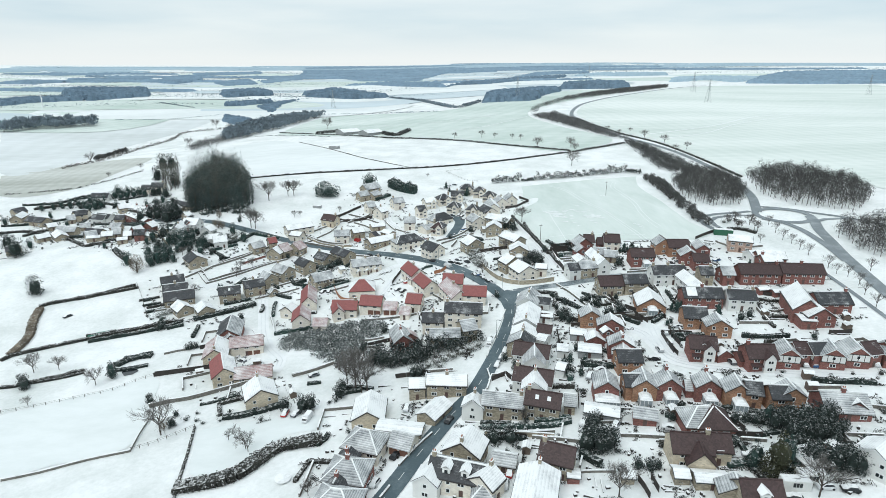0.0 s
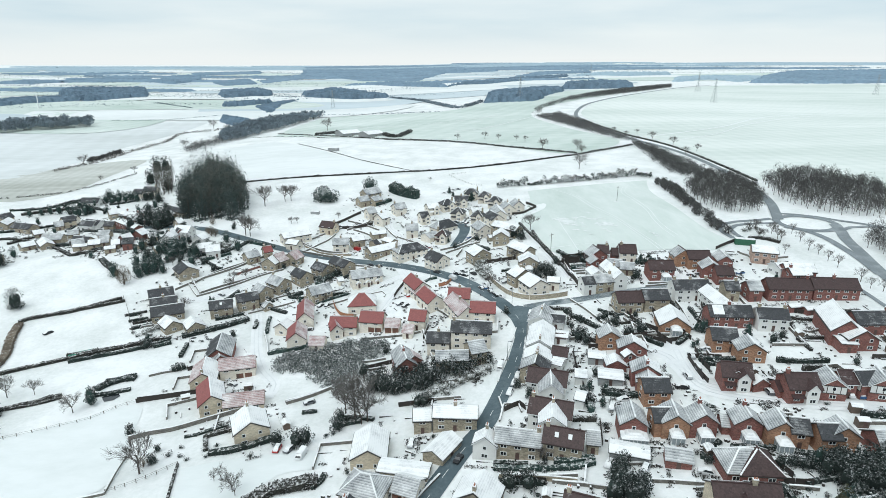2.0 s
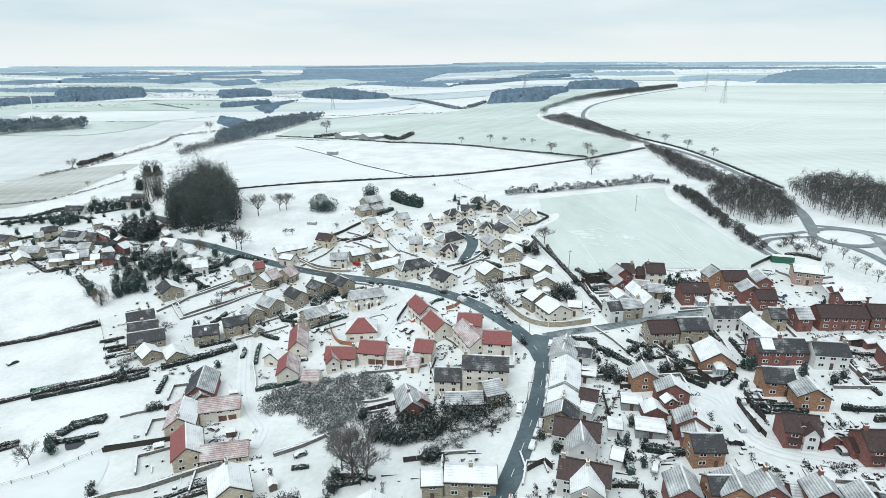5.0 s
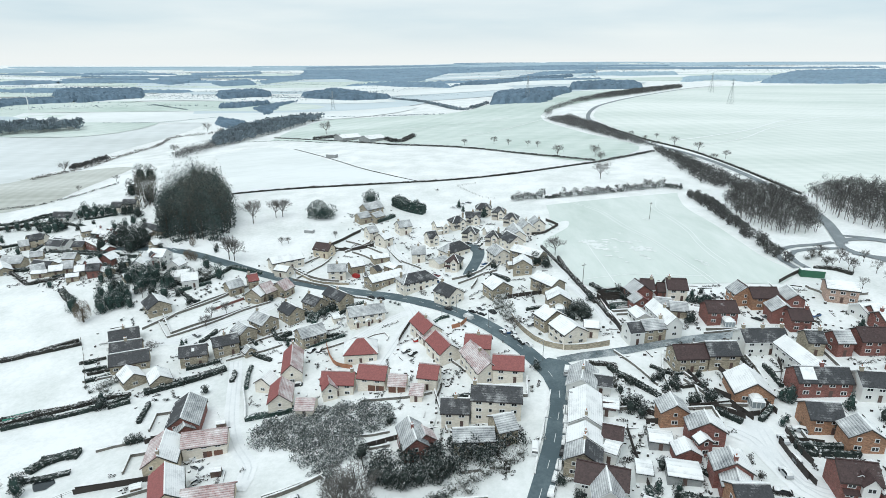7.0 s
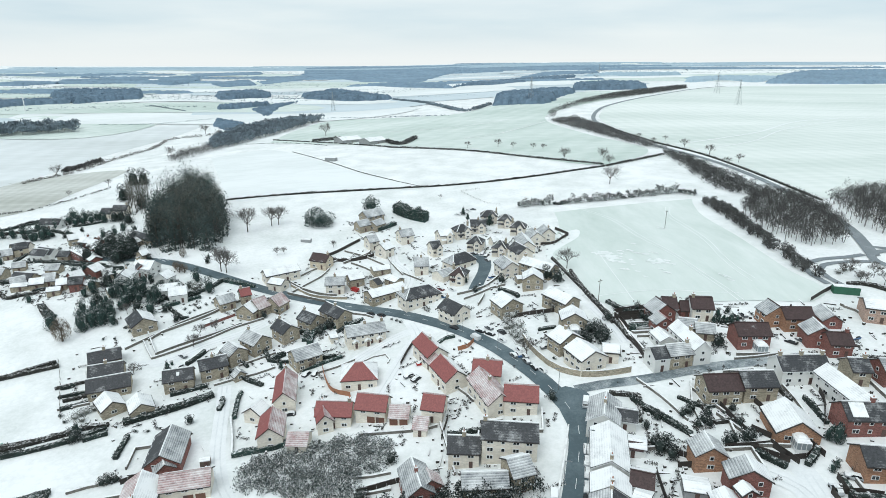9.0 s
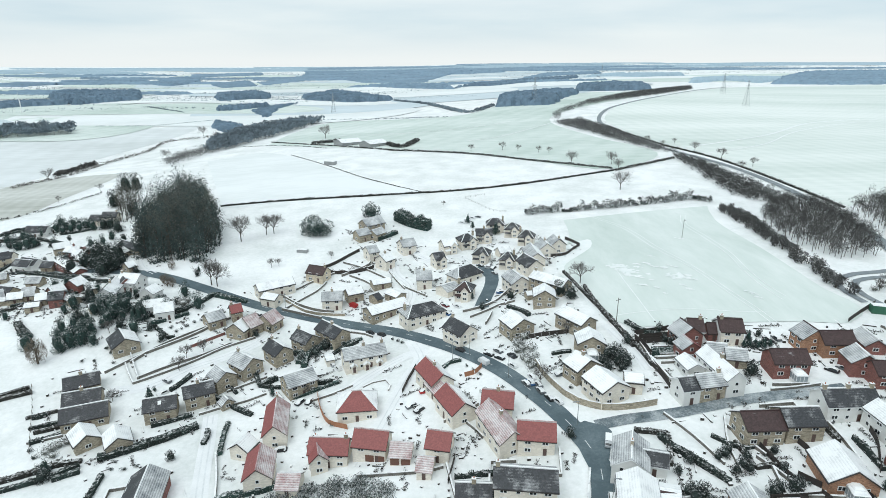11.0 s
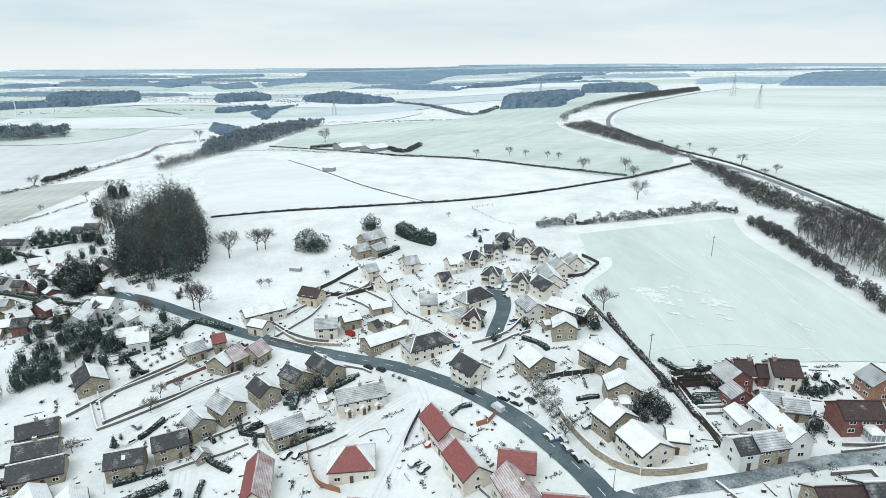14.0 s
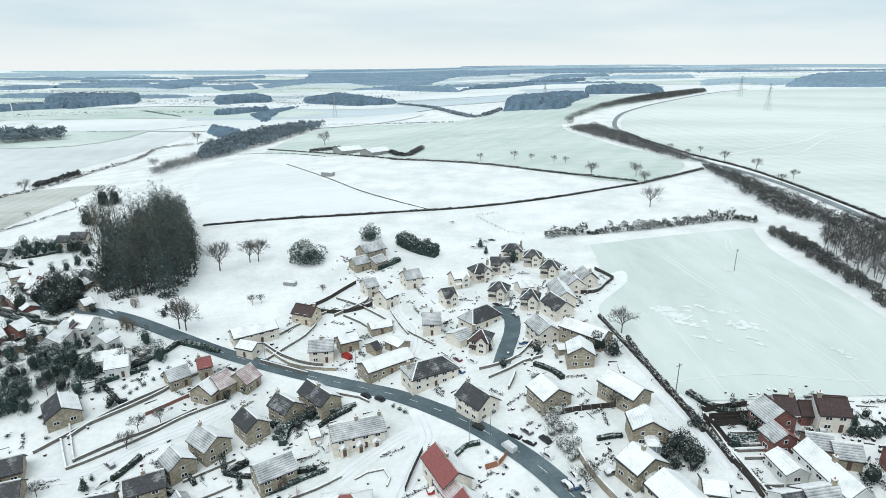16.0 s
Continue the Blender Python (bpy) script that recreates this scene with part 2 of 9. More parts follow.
def strip(name, points, width, mat, lift, label, step=4.0, kind="structure", category="road", across=2):
    """A band draped over the land along a curve."""
    line = resample(points, step)
    verts, faces = [], []
    for i, p in enumerate(line):
        d = (line[min(i + 1, len(line) - 1)] - line[max(i - 1, 0)]).normalized()
        side = Vector((-d.y, d.x, 0))
        for k in range(across + 1):
            q = p + side * width * (0.5 - k / across)
            verts.append((q.x, q.y, terrain(q.x, q.y) + lift))
        if i:
            for k in range(across):
                n = (i - 1) * (across + 1) + k
                faces.append((n, n + across + 1, n + across + 2, n + 1))
    return tagged(new(name, mesh(name, verts, faces, mat)), label, category, kind=kind)


def patch(name, points, mat, lift, label, step=25.0, category="field"):
    """A piece of land with its own cover, draped over the ground."""
    bm = bmesh.new()
    line = resample(points + points[:1], step * 0.5)[:-1]
    bm.faces.new([bm.verts.new((p.x, p.y, 0)) for p in line])
    bmesh.ops.triangulate(bm, faces=bm.faces[:])
    for axis in (0, 1):
        low, high = min(p[axis] for p in line), max(p[axis] for p in line)
        cut = max(step, (high - low) / 60)
        for k in range(1, int((high - low) / cut) + 1):
            at, normal = [0, 0, 0], [0, 0, 0]
            at[axis], normal[axis] = low + k * cut, 1
            bmesh.ops.bisect_plane(bm, geom=bm.verts[:] + bm.edges[:] + bm.faces[:], plane_co=at, plane_no=normal)
    for v in bm.verts:
        v.co.z = terrain(v.co.x, v.co.y) + lift
    bmesh.ops.recalc_face_normals(bm, faces=bm.faces)
    for f in bm.faces:
        f.smooth = True
    me = bpy.data.meshes.new(name)
    bm.to_mesh(me)
    me.materials.append(mat)
    return tagged(new(name, me), label, category, kind="structure")


# ---- houses ----
BOX = [(0, 1, 3, 2), (4, 6, 7, 5), (0, 4, 5, 1), (2, 3, 7, 6), (0, 2, 6, 4), (1, 5, 7, 3)]


def boxes(*sizes):
    """Verts and faces of boxes, each (x0, x1, y0, y1, z0, z1)."""
    verts, faces = [], []
    for x0, x1, y0, y1, z0, z1 in sizes:
        n = len(verts)
        verts += [(x, y, z) for x in (x0, x1) for y in (y0, y1) for z in (z0, z1)]
        faces += [tuple(n + i for i in f) for f in BOX]
    return verts, faces


def window_mesh(w, h):
    """A casement seen from outside (its outside faces -y): a white frame, and its two panes apart."""
    f = 0.14
    frame_me = mesh("window", *boxes((-w / 2, w / 2, -0.08, 0.1, 0, h)), FRAME)
    leaves_n = 1 if w < 1.2 else 2 if w < 1.8 else 3
    wide = (w - f) / leaves_n
    glazing = [(-w / 2 + f + k * wide, -w / 2 + (k + 1) * wide, -0.1, 0.02, f, h - f) for k in range(leaves_n)]
    return frame_me, mesh("pane", *boxes(*glazing), GLASS)


WINDOWS = {1: window_mesh(0.95, 1.05), 2: window_mesh(1.55, 1.08), 3: window_mesh(2.0, 1.2)}
DOOR_MESH = mesh("door", *boxes((-0.44, 0.44, -0.07, 0.05, 0, 1.95)), DOOR)
GARAGE_MESH = mesh("garage_door", *boxes((-1.1, 1.1, -0.06, 0.05, 0, 1.95)), GARAGE_DOOR)


def tower(levels):
    """A square shaft through (half width, half depth, z) levels, closed on top."""
    verts = [(sx * a, sy * b, z) for a, b, z in levels for sx, sy in ((-1, -1), (1, -1), (1, 1), (-1, 1))]
    faces = [(4 * i + k, 4 * i + (k + 1) % 4, 4 * i + 4 + (k + 1) % 4, 4 * i + 4 + k) for i in range(len(levels) - 1) for k in range(4)]
    return verts, faces + [tuple(range(len(verts) - 4, len(verts)))]


SHAFT = tower(((0.45, 0.32, -1.2), (0.45, 0.32, 1.05), (0.53, 0.4, 1.1), (0.53, 0.4, 1.25)))
STACK, STACK_RED = mesh("chimney", *SHAFT, WALLS["s"]), mesh("chimney", *SHAFT, WALLS["r"])
CAP_SNOW = mesh("snow_cap", *boxes((-0.5, 0.5, -0.37, 0.37, 1.25, 1.36)), M["w"])


def tube(r0, r1, z0, z1, n=8, x=0.0, y=0.0):
    ring = [(math.cos(2 * math.pi * k / n), math.sin(2 * math.pi * k / n)) for k in range(n)]
    verts = [(x + r0 * a, y + r0 * b, z0) for a, b in ring] + [(x + r1 * a, y + r1 * b, z1) for a, b in ring]
    faces = [(k, (k + 1) % n, n + (k + 1) % n, n + k) for k in range(n)] + [tuple(range(n, 2 * n))]
    return verts, faces


POT_MESH = mesh("chimney_pot", *tube(0.15, 0.12, 1.25, 1.75), POT)
WALL_WORDS = {"s": "buff stone", "y": "yellow stone", "c": "cream stone", "r": "red brick", "o": "orange brick", "k": "pink brick", "w": "white rendered", "t": "half-timbered brick", "g": "grey boarded"}
ROOF_WORDS = {"w": "snow-covered roof", "g": "frosted slate roof", "d": "dark slate roof", "b": "dark brown tiled roof", "r": "red clay tiled roof", "p": "frosted red tiled roof"}
CONSERVATORY_WALL, cn, cl, cs = material("conservatory_glass")
cs.inputs["Base Color"].default_value, cs.inputs["Roughness"].default_value = (0.30, 0.34, 0.36, 1), 0.12


def ground_under(x, y, turn, length, width):
    c, s = math.cos(radians(turn)), math.sin(radians(turn))
    return [terrain(x + c * u - s * v, y + s * u + c * v) for u in (-length / 2, 0, length / 2) for v in (-width / 2, 0, width / 2)]


def slab(x0, x1, y0, z0, y1, z1, t, x2=None, x3=None):
    """A roof slope from the eaves (x0..x1 at y0, z0) to the ridge (x2..x3 at y1, z1), t thick."""
    x2, x3 = x0 if x2 is None else x2, x1 if x3 is None else x3
    verts = [(x0, y0, z0), (x1, y0, z0), (x3, y1, z1), (x2, y1, z1)]
    verts += [(x, y, z + t) for x, y, z in verts]
    return verts, [(3, 2, 1, 0), (4, 5, 6, 7), (0, 1, 5, 4), (1, 2, 6, 5), (2, 3, 7, 6), (3, 0, 4, 7)]


def add_window(home, kind, x, y, z, face):
    w = part("window", WINDOWS[kind][0], home, m=pose(x, y, z, 0, 0, face))
    part("pane", WINDOWS[kind][1], w)
    return w


FOOTPRINTS = []


def house(x, y, turn, length, width, eaves, ridge, roofs, wall, chimneys="", hip=False, small=False, dormers=0, skylights=0, garages=0, porches=0,
          conservatory=0.0, timbered=False, front_gable=False, panel=False, tall=False, group=""):
    """A gabled or hipped building whose ridge runs along its own x axis; roofs: the covers of its +y and -y slopes."""
    storeys = 3 if tall else 2 if eaves > 4.2 else 1
    eaves, ridge = eaves * 0.86, eaves * 0.86 + (ridge - eaves) * 0.9
    zs = ground_under(x, y, turn, length, width)
    z = sum(zs) / len(zs)
    drop = z - min(zs) + 0.6
    kind = "outbuilding" if small else "house"
    home = new(kind)
    FOOTPRINTS.append((home, x, y, turn, length / 2, width / 2, z + eaves))
    home.matrix_basis = pose(x, y, z, 0, 0, turn)
    front = roofs[1]
    words = ROOF_WORDS[front]
    more = " and a conservatory" if conservatory else " with dormers" if dormers else " and porches" if porches else ""
    rows = {"t": "half-timbered houses of the estate", "o": "orange brick houses of the estate"}
    if not small:
        group = group or rows.get(wall, "red-roofed houses round the court" if roofs[1] in "rp" and wall == "c" else "")
    tagged(home, f"{WALL_WORDS[wall]} {'outbuilding' if small else 'house'} with {words}{more}", kind, group)
    a, b, h = length / 2, width / 2, ridge
    if hip:
        verts, faces = boxes((-a, a, -b, b, -drop, eaves))
    else:
        verts = [(sx * a, yy, zz) for sx in (-1, 1) for yy, zz in ((-b, -drop), (b, -drop), (b, eaves), (0, h), (-b, eaves))]
        faces = [(4, 3, 2, 1, 0), (5, 6, 7, 8, 9), (0, 5, 9, 4), (1, 2, 7, 6), (0, 1, 6, 5)]
    part("wall", mesh("wall", verts, faces, WALLS[wall]), home)
    over, slope = 0.35, (h - eaves) / b
    ends = b * 0.9 if hip else 0.0
    for sign, cover in ((1, roofs[0]), (-1, roofs[1])):
        x2, x3 = (-a - over * 0.2 + ends, a + over * 0.2 - ends) if hip else (None, None)
        v, f = slab(-a - over, a + over, sign * (b + over), eaves - over * slope, 0, h, 0.12 if cover == "w" else 0.2, x2, x3)
        if cover == "w":
            e = over - 0.12
            v2, f2 = slab(-a - e, a + e, sign * (b + e), eaves - e * slope + 0.12, 0, h + 0.12, 0.14, x2, x3)
            v, f = v + v2, f + [tuple(k + 8 for k in q) for q in f2]
        slope_me = mesh("roof_slope", v, f, M["d" if cover == "w" else cover])
        if cover == "w":
            slope_me.materials.append(M["w"])
            slope_me.polygons.foreach_set("material_index", [0] * 6 + [1] * 6)
        part("roof_slope", slope_me, home, ROOF_WORDS[cover])
    if not small:
        low, e = eaves - over * slope, over + 0.04
        turns = [(-a - e, -b - e, low), (a + e, -b - e, low)] + ([] if hip else [(a + e, 0, h)]) + [(a + e, b + e, low), (-a - e, b + e, low)] + ([] if hip else [(-a - e, 0, h)])
        tv, tf = [], []
        for k, (x, y2, z2) in enumerate(turns):
            ix, iy = x - math.copysign(0.1, x), y2 - (math.copysign(0.1, y2) if y2 else 0)
            tv += [(x, y2, z2 - 0.17), (x, y2, z2 + 0.04), (ix, iy, z2 + 0.04), (ix, iy, z2 - 0.17)]
            n, m = 4 * k, 4 * ((k + 1) % len(turns))
            tf += [(n + q, m + q, m + (q + 1) % 4, n + (q + 1) % 4) for q in range(4)]
        part("eaves_board", mesh("eaves_board", tv, tf, FRAME if wall in "tw" else TIMBER), home)
    if hip:
        for sign in (1, -1):
            v = [(sign * (a + over), -b - over, eaves - over * slope), (sign * (a + over), b + over, eaves - over * slope), (sign * (a + over * 0.2 - ends), 0, h)]
            v += [(p, q, r + 0.2) for p, q, r in v]
            part("hip_slope", mesh("hip_slope", v, [(0, 1, 2), (3, 5, 4), (0, 3, 4, 1), (1, 4, 5, 2), (2, 5, 3, 0)], M[roofs[0]]), home)
    if hip:
        for sx in (-1, 1):
            for sy in (-1, 1):
                low, high = Vector((sx * (a + over), sy * (b + over), eaves - over * slope + 0.22)), Vector((sx * (a + over * 0.2 - ends), 0, h + 0.22))
                d = (high - low).normalized().cross(Vector((0, 0, 1))).normalized() * 0.16
                hv = [low - d, low + d, high + d, high - d]
                part("hip_cap", mesh("hip_cap", hv + [v + Vector((0, 0, 0.12)) for v in hv], [(3, 2, 1, 0), (4, 5, 6, 7), (0, 1, 5, 4), (1, 2, 6, 5), (2, 3, 7, 6), (3, 0, 4, 7)], M["w"]), home, "snow along the hip")
    if not small and roofs != "ww":
        rv, rf = boxes((-a - over + ends, a + over - ends, -0.16, 0.16, h + 0.1, h + 0.34))
        part("ridge_cap", mesh("ridge_cap", rv, rf, M["w" if roofs[1] in "gd" else "p" if roofs[1] in "rp" else roofs[1]]), home)
    for c in chimneys:
        cx = {"A": -a + 0.6, "M": 0.0, "B": a - 0.6}[c]
        stack = part("chimney", STACK_RED if wall in "rot" else STACK, home, m=pose(cx, 0, h))
        part("snow_cap", CAP_SNOW, stack)
        for px in (-0.2, 0.2) if y < 150 else (0.0,):
            part("chimney_pot", POT_MESH, stack, m=pose(px, 0, 0))
    # walls that the flight can see: the one whose outside looks south or towards the flight's line
    for name, nx, ny, face, reach in (("front", 0, -1, 0, b), ("back", 0, 1, 180, b), ("end", -1, 0, -90, a), ("far_end", 1, 0, 90, a)):
        wx, wy = nx * math.cos(radians(turn)) - ny * math.sin(radians(turn)), nx * math.sin(radians(turn)) + ny * math.cos(radians(turn))
        if wx * (-10 - x) + wy * (60 - y) < 4:
            continue
        span = length if nx == 0 else width
        if small:
            if span > 3.4 and name == "front" and not garages:
                part("door", DOOR_MESH, home, m=pose(span * 0.2 * nx, ny * reach, 0, 0, 0, face) if nx == 0 else pose(nx * reach, 0, 0, 0, 0, face))
            if not garages:
                continue
        if garages and name == "front":
            for k in range(garages):
                u = (k - (garages - 1) / 2) * 2.7 + (0 if small else span * 0.18)
                part("garage_door", GARAGE_MESH, home, m=pose(u, -reach, 0, 0, 0, 0))
            if small:
                continue
        floors = min(storeys, 2) if nx else storeys
        n = max(1, int(span / (2.9 if y < 300 else 3.7))) if nx == 0 else (2 if span > 7 else 1)
        for level in range(floors):
            zz = 0.8 + level * 2.15
            for k in range(n):
                u = (k - (n - 1) / 2) * span / n * 0.94
                if level == 0 and name == "front" and k == n // 2 and nx == 0:
                    part("door", DOOR_MESH, home, m=pose(u, ny * reach, 0, 0, 0, face))
                    continue
                if level == 0 and garages and name == "front":
                    continue
                size = 1 if n > 3 and k % 3 == 1 or (level and nx) else 2
                px, py = (u, ny * reach) if nx == 0 else (nx * reach, u)
                add_window(home, size, px, py, zz, face)
    if timbered or wall == "t":
        for sx in (-1, 1):
            band, bf = boxes(*[(sx * a - 0.05, sx * a + 0.05, -b * 0.96, b * 0.96, 2.2, eaves)])
            part("render_panel", mesh("render_panel", band, bf, WALLS["w"]), home, "white render between dark timbers")
            beams = [(sx * a - 0.09, sx * a + 0.09, v - 0.08, v + 0.08, 2.2, eaves) for v in (-b * 0.95, -b * 0.5, 0.0, b * 0.5, b * 0.95)]
            for beam in (*beams, (sx * a - 0.1, sx * a + 0.1, -b, b, 2.12, 2.3), (sx * a - 0.1, sx * a + 0.1, -b, b, eaves - 0.1, eaves + 0.08)):
                part("beam", mesh("beam", *boxes(beam), TIMBER), home)
    for k in range(dormers):
        u = (k - (dormers - 1) / 2) * length * 0.34
        zd = eaves + 0.25 * (h - eaves)
        yd = -b * 0.78
        dv, df = boxes((u - 0.85, u + 0.85, yd, yd + 2.0, zd - 0.3, zd + 1.35))
        dormer = part("dormer", mesh("dormer", dv, df, WALLS["w"]), home)
        for sign in (1, -1):
            sv = [(u, yd - 0.2, zd + 2.05), (u, yd + 2.6, zd + 2.05), (u + sign * 1.15, yd + 2.6, zd + 1.25), (u + sign * 1.15, yd - 0.2, zd + 1.25)]
            sv += [(p, q, r + 0.16) for p, q, r in sv]
            part("dormer_roof", mesh("dormer_roof", sv, [(0, 1, 2, 3), (7, 6, 5, 4), (0, 3, 7, 4), (1, 5, 6, 2), (3, 2, 6, 7), (0, 4, 5, 1)], M["w"]), dormer)
        part("pane", WINDOWS[1][1], dormer, m=pose(u, yd - 0.03, zd))
    for k in range(skylights):
        u = (k - (skylights - 1) / 2) * length * 0.35
        ang = math.degrees(math.atan(slope))
        lv, lf = boxes((-0.45, 0.45, -0.6, 0.6, 0, 0.1))
        part("skylight", mesh("skylight", lv, lf, FRAME), home, m=pose(u, -b * 0.5, eaves + 0.5 * (h - eaves) + 0.24, ang, 0, 0))
    if panel:
        ang = math.degrees(math.atan(slope))
        lv, lf = boxes((-1.7, 1.7, -b * 0.5, b * 0.5, 0, 0.14))
        part("solar_panel", mesh("solar_panel", lv, lf, M["w"]), home, "snow-covered solar panels", m=pose(-length * 0.3, -b * 0.5, eaves + 0.5 * (h - eaves) + 0.24, ang, 0, 0))
    for k in range(porches):
        u = (k - (porches - 1) / 2) * length * 0.31
        pv, pf = boxes((u - 0.9, u + 0.9, -b - 1.3, -b + 0.05, -drop, 2.05))
        porch = part("porch", mesh("porch", pv, pf, WALLS[wall]), home)
        for sign in (1, -1):
            sv = [(u, -b - 1.5, 2.8), (u, -b + 0.3, 2.8), (u + sign * 1.15, -b + 0.3, 1.98), (u + sign * 1.15, -b - 1.5, 1.98)]
            sv += [(p, q, r + 0.18) for p, q, r in sv]
            part("porch_roof", mesh("porch_roof", sv, [(0, 1, 2, 3), (7, 6, 5, 4), (0, 3, 7, 4), (1, 5, 6, 2), (3, 2, 6, 7), (0, 4, 5, 1)], M["w"]), porch)
        part("door", DOOR_MESH, porch, m=pose(u, -b - 1.32, 0, 0, 0, 0))
    if front_gable:
        u, wg, d = length * 0.2, 1.5, 0.9
        fv = [(u + s * wg, yy, zz) for yy in (-b - d, -b + 0.1) for s, zz in ((-1, -drop), (1, -drop), (1, eaves), (-1, eaves))] + [(u, -b - d, eaves + 1.7), (u, -b + 0.1, eaves + 1.7)]
        gable = part("front_gable", mesh("front_gable", fv, [(0, 1, 2, 8, 3), (0, 3, 7, 4), (1, 5, 6, 2)], WALLS["w" if wall == "r" else wall]), home)
        for sign in (1, -1):
            sv = [(u, -b - d - 0.3, eaves + 1.75), (u, -b + 2.2, eaves + 1.75), (u + sign * (wg + 0.3), -b + 1.0, eaves - 0.25), (u + sign * (wg + 0.3), -b - d - 0.3, eaves - 0.25)]
            sv += [(p, q, r + 0.18) for p, q, r in sv]
            part("gable_slope", mesh("gable_slope", sv, [(0, 1, 2, 3), (7, 6, 5, 4), (0, 3, 7, 4), (1, 5, 6, 2), (3, 2, 6, 7), (0, 4, 5, 1)], M[roofs[1]]), gable)
        add_window(gable, 2, u, -b - d, 2.9, 0)
        add_window(gable, 2, u, -b - d, 0.8, 0)
        cv, cf = slab(-a * 0.9, u - wg - 0.2, -b - 1.2, 2.05, -b, 2.5, 0.18)
        part("canopy", mesh("canopy", cv, cf, M[roofs[1]]), home, "lean-to canopy over the door")
    if conservatory:
        w, d = conservatory, 3.0
        south = -1 if math.cos(radians(turn)) > 0.6 else 0
        if south:
            m = pose(length * 0.12, -b, 0)
        else:
            m = pose(-a if math.sin(radians(turn)) > 0 else a, 0, 0, 0, 0, -90 if math.sin(radians(turn)) > 0 else 90)
        gv, gf = boxes((-w / 2, w / 2, -d, 0.1, 0.5, 2.2))
        glass_room = part("conservatory", mesh("conservatory", gv, gf, CONSERVATORY_WALL), home, "white framed conservatory with snow on its roof", m=m)
        bv, bf = boxes((-w / 2 - 0.06, w / 2 + 0.06, -d - 0.06, 0.1, -drop, 0.55))
        part("plinth", mesh("plinth", bv, bf, FRAME), glass_room)
        n = max(3, int(w / 0.8))
        bars = [(-w / 2 + k * w / n - 0.06, -w / 2 + k * w / n + 0.06, -d - 0.05, -d + 0.05, 0.5, 2.2) for k in range(n + 1)]
        bars += [(s * w / 2 - 0.05, s * w / 2 + 0.05, -d * q - 0.06, -d * q + 0.06, 0.5, 2.2) for s in (-1, 1) for q in (0.33, 0.66)]
        for bar in (*bars, (-w / 2 - 0.08, w / 2 + 0.08, -d - 0.08, 0.05, 2.2, 2.34)):
            part("glazing_bar", mesh("glazing_bar", *boxes(bar), FRAME), glass_room)
        rv = [(-w / 2 - 0.1, -d - 0.1, 2.34), (w / 2 + 0.1, -d - 0.1, 2.34), (w / 2 + 0.1, 0.1, 2.5), (-w / 2 - 0.1, 0.1, 2.5), (-w * 0.2, -d * 0.4, 3.1), (w * 0.2, -d * 0.4, 3.1), (w * 0.2, 0.1, 3.1), (-w * 0.2, 0.1, 3.1)]
        part("glass_roof", mesh("glass_roof", rv, [(0, 1, 5, 4), (1, 2, 6, 5), (3, 0, 4, 7), (4, 5, 6, 7), (0, 3, 2, 1)], M["w"]), glass_room)
    return home

# ---- plants ----
LEAF_DARK = foliage("dark_evergreen", (0.022, 0.037, 0.032), 0.44)
IVY_WOOD = foliage("ivy_wood", (0.066, 0.094, 0.088), 0.16, 0.35, spread=0.10)
LEAF_CONIFER = foliage("conifer_green", (0.032, 0.066, 0.057), 0.52)
LEAF_HEDGE = foliage("hedge_twigs", (0.038, 0.038, 0.032), 0.5)
LEAF_BROWN = foliage("brown_twigs", (0.19, 0.155, 0.115), 0.25)
TWIG = foliage("bare_twigs", (0.16, 0.15, 0.14), 0.3)
SCRUB = foliage("brown_scrub", (0.17, 0.155, 0.14), 0.95, spread=0.12)
WOOD_NEAR = foliage("bare_wood", (0.092, 0.093, 0.090), 0.3, spread=0.08)
PALE_BARK = plain("pale_frosted_bark", (0.26, 0.25, 0.24), 0.95)
# Far woods: distance haze is painted into the next four colours.
WOOD_FAR = foliage("hazy_far_wood", (0.23, 0.285, 0.325), 0.0, 0.25, spread=0.02)
WOOD_CANOPY = plain("hazy_wood_canopy", (0.13, 0.19, 0.25), 0.95, vary=0.35, scale=0.02, fine=0.11, own=False)
WOOD_MASS = plain("far_hazy_wood_mass", (0.20, 0.285, 0.365), 0.95, vary=0.22, scale=0.008, fine=0.07, own=False)
WOOD_HORIZON = plain("distant_hazy_wood", (0.35, 0.45, 0.52), 0.95, vary=0.12, scale=0.004, fine=0.04, own=False)
BARK = plain("bark", (0.075, 0.062, 0.052), 0.95)
rng = np.random.default_rng(7)


def lump_shape():
    """The 54 faces of a cube blown up into a ball."""
    out = []
    for axis in range(3):
        for side in (-1, 1):
            for i in range(3):
                for j in range(3):
                    face = []
                    for u, v in ((i, j), (i + 1, j), (i + 1, j + 1), (i, j + 1)):
                        p = [0.0, 0.0, 0.0]
                        p[axis], p[(axis + 1) % 3], p[(axis + 2) % 3] = side, (u / 1.5 - 1) * side, v / 1.5 - 1
                        face.append(p)
                    out.append(face)
    out = np.array(out)
    return out / np.linalg.norm(out, axis=2)[:, :, None]


LUMP = lump_shape()


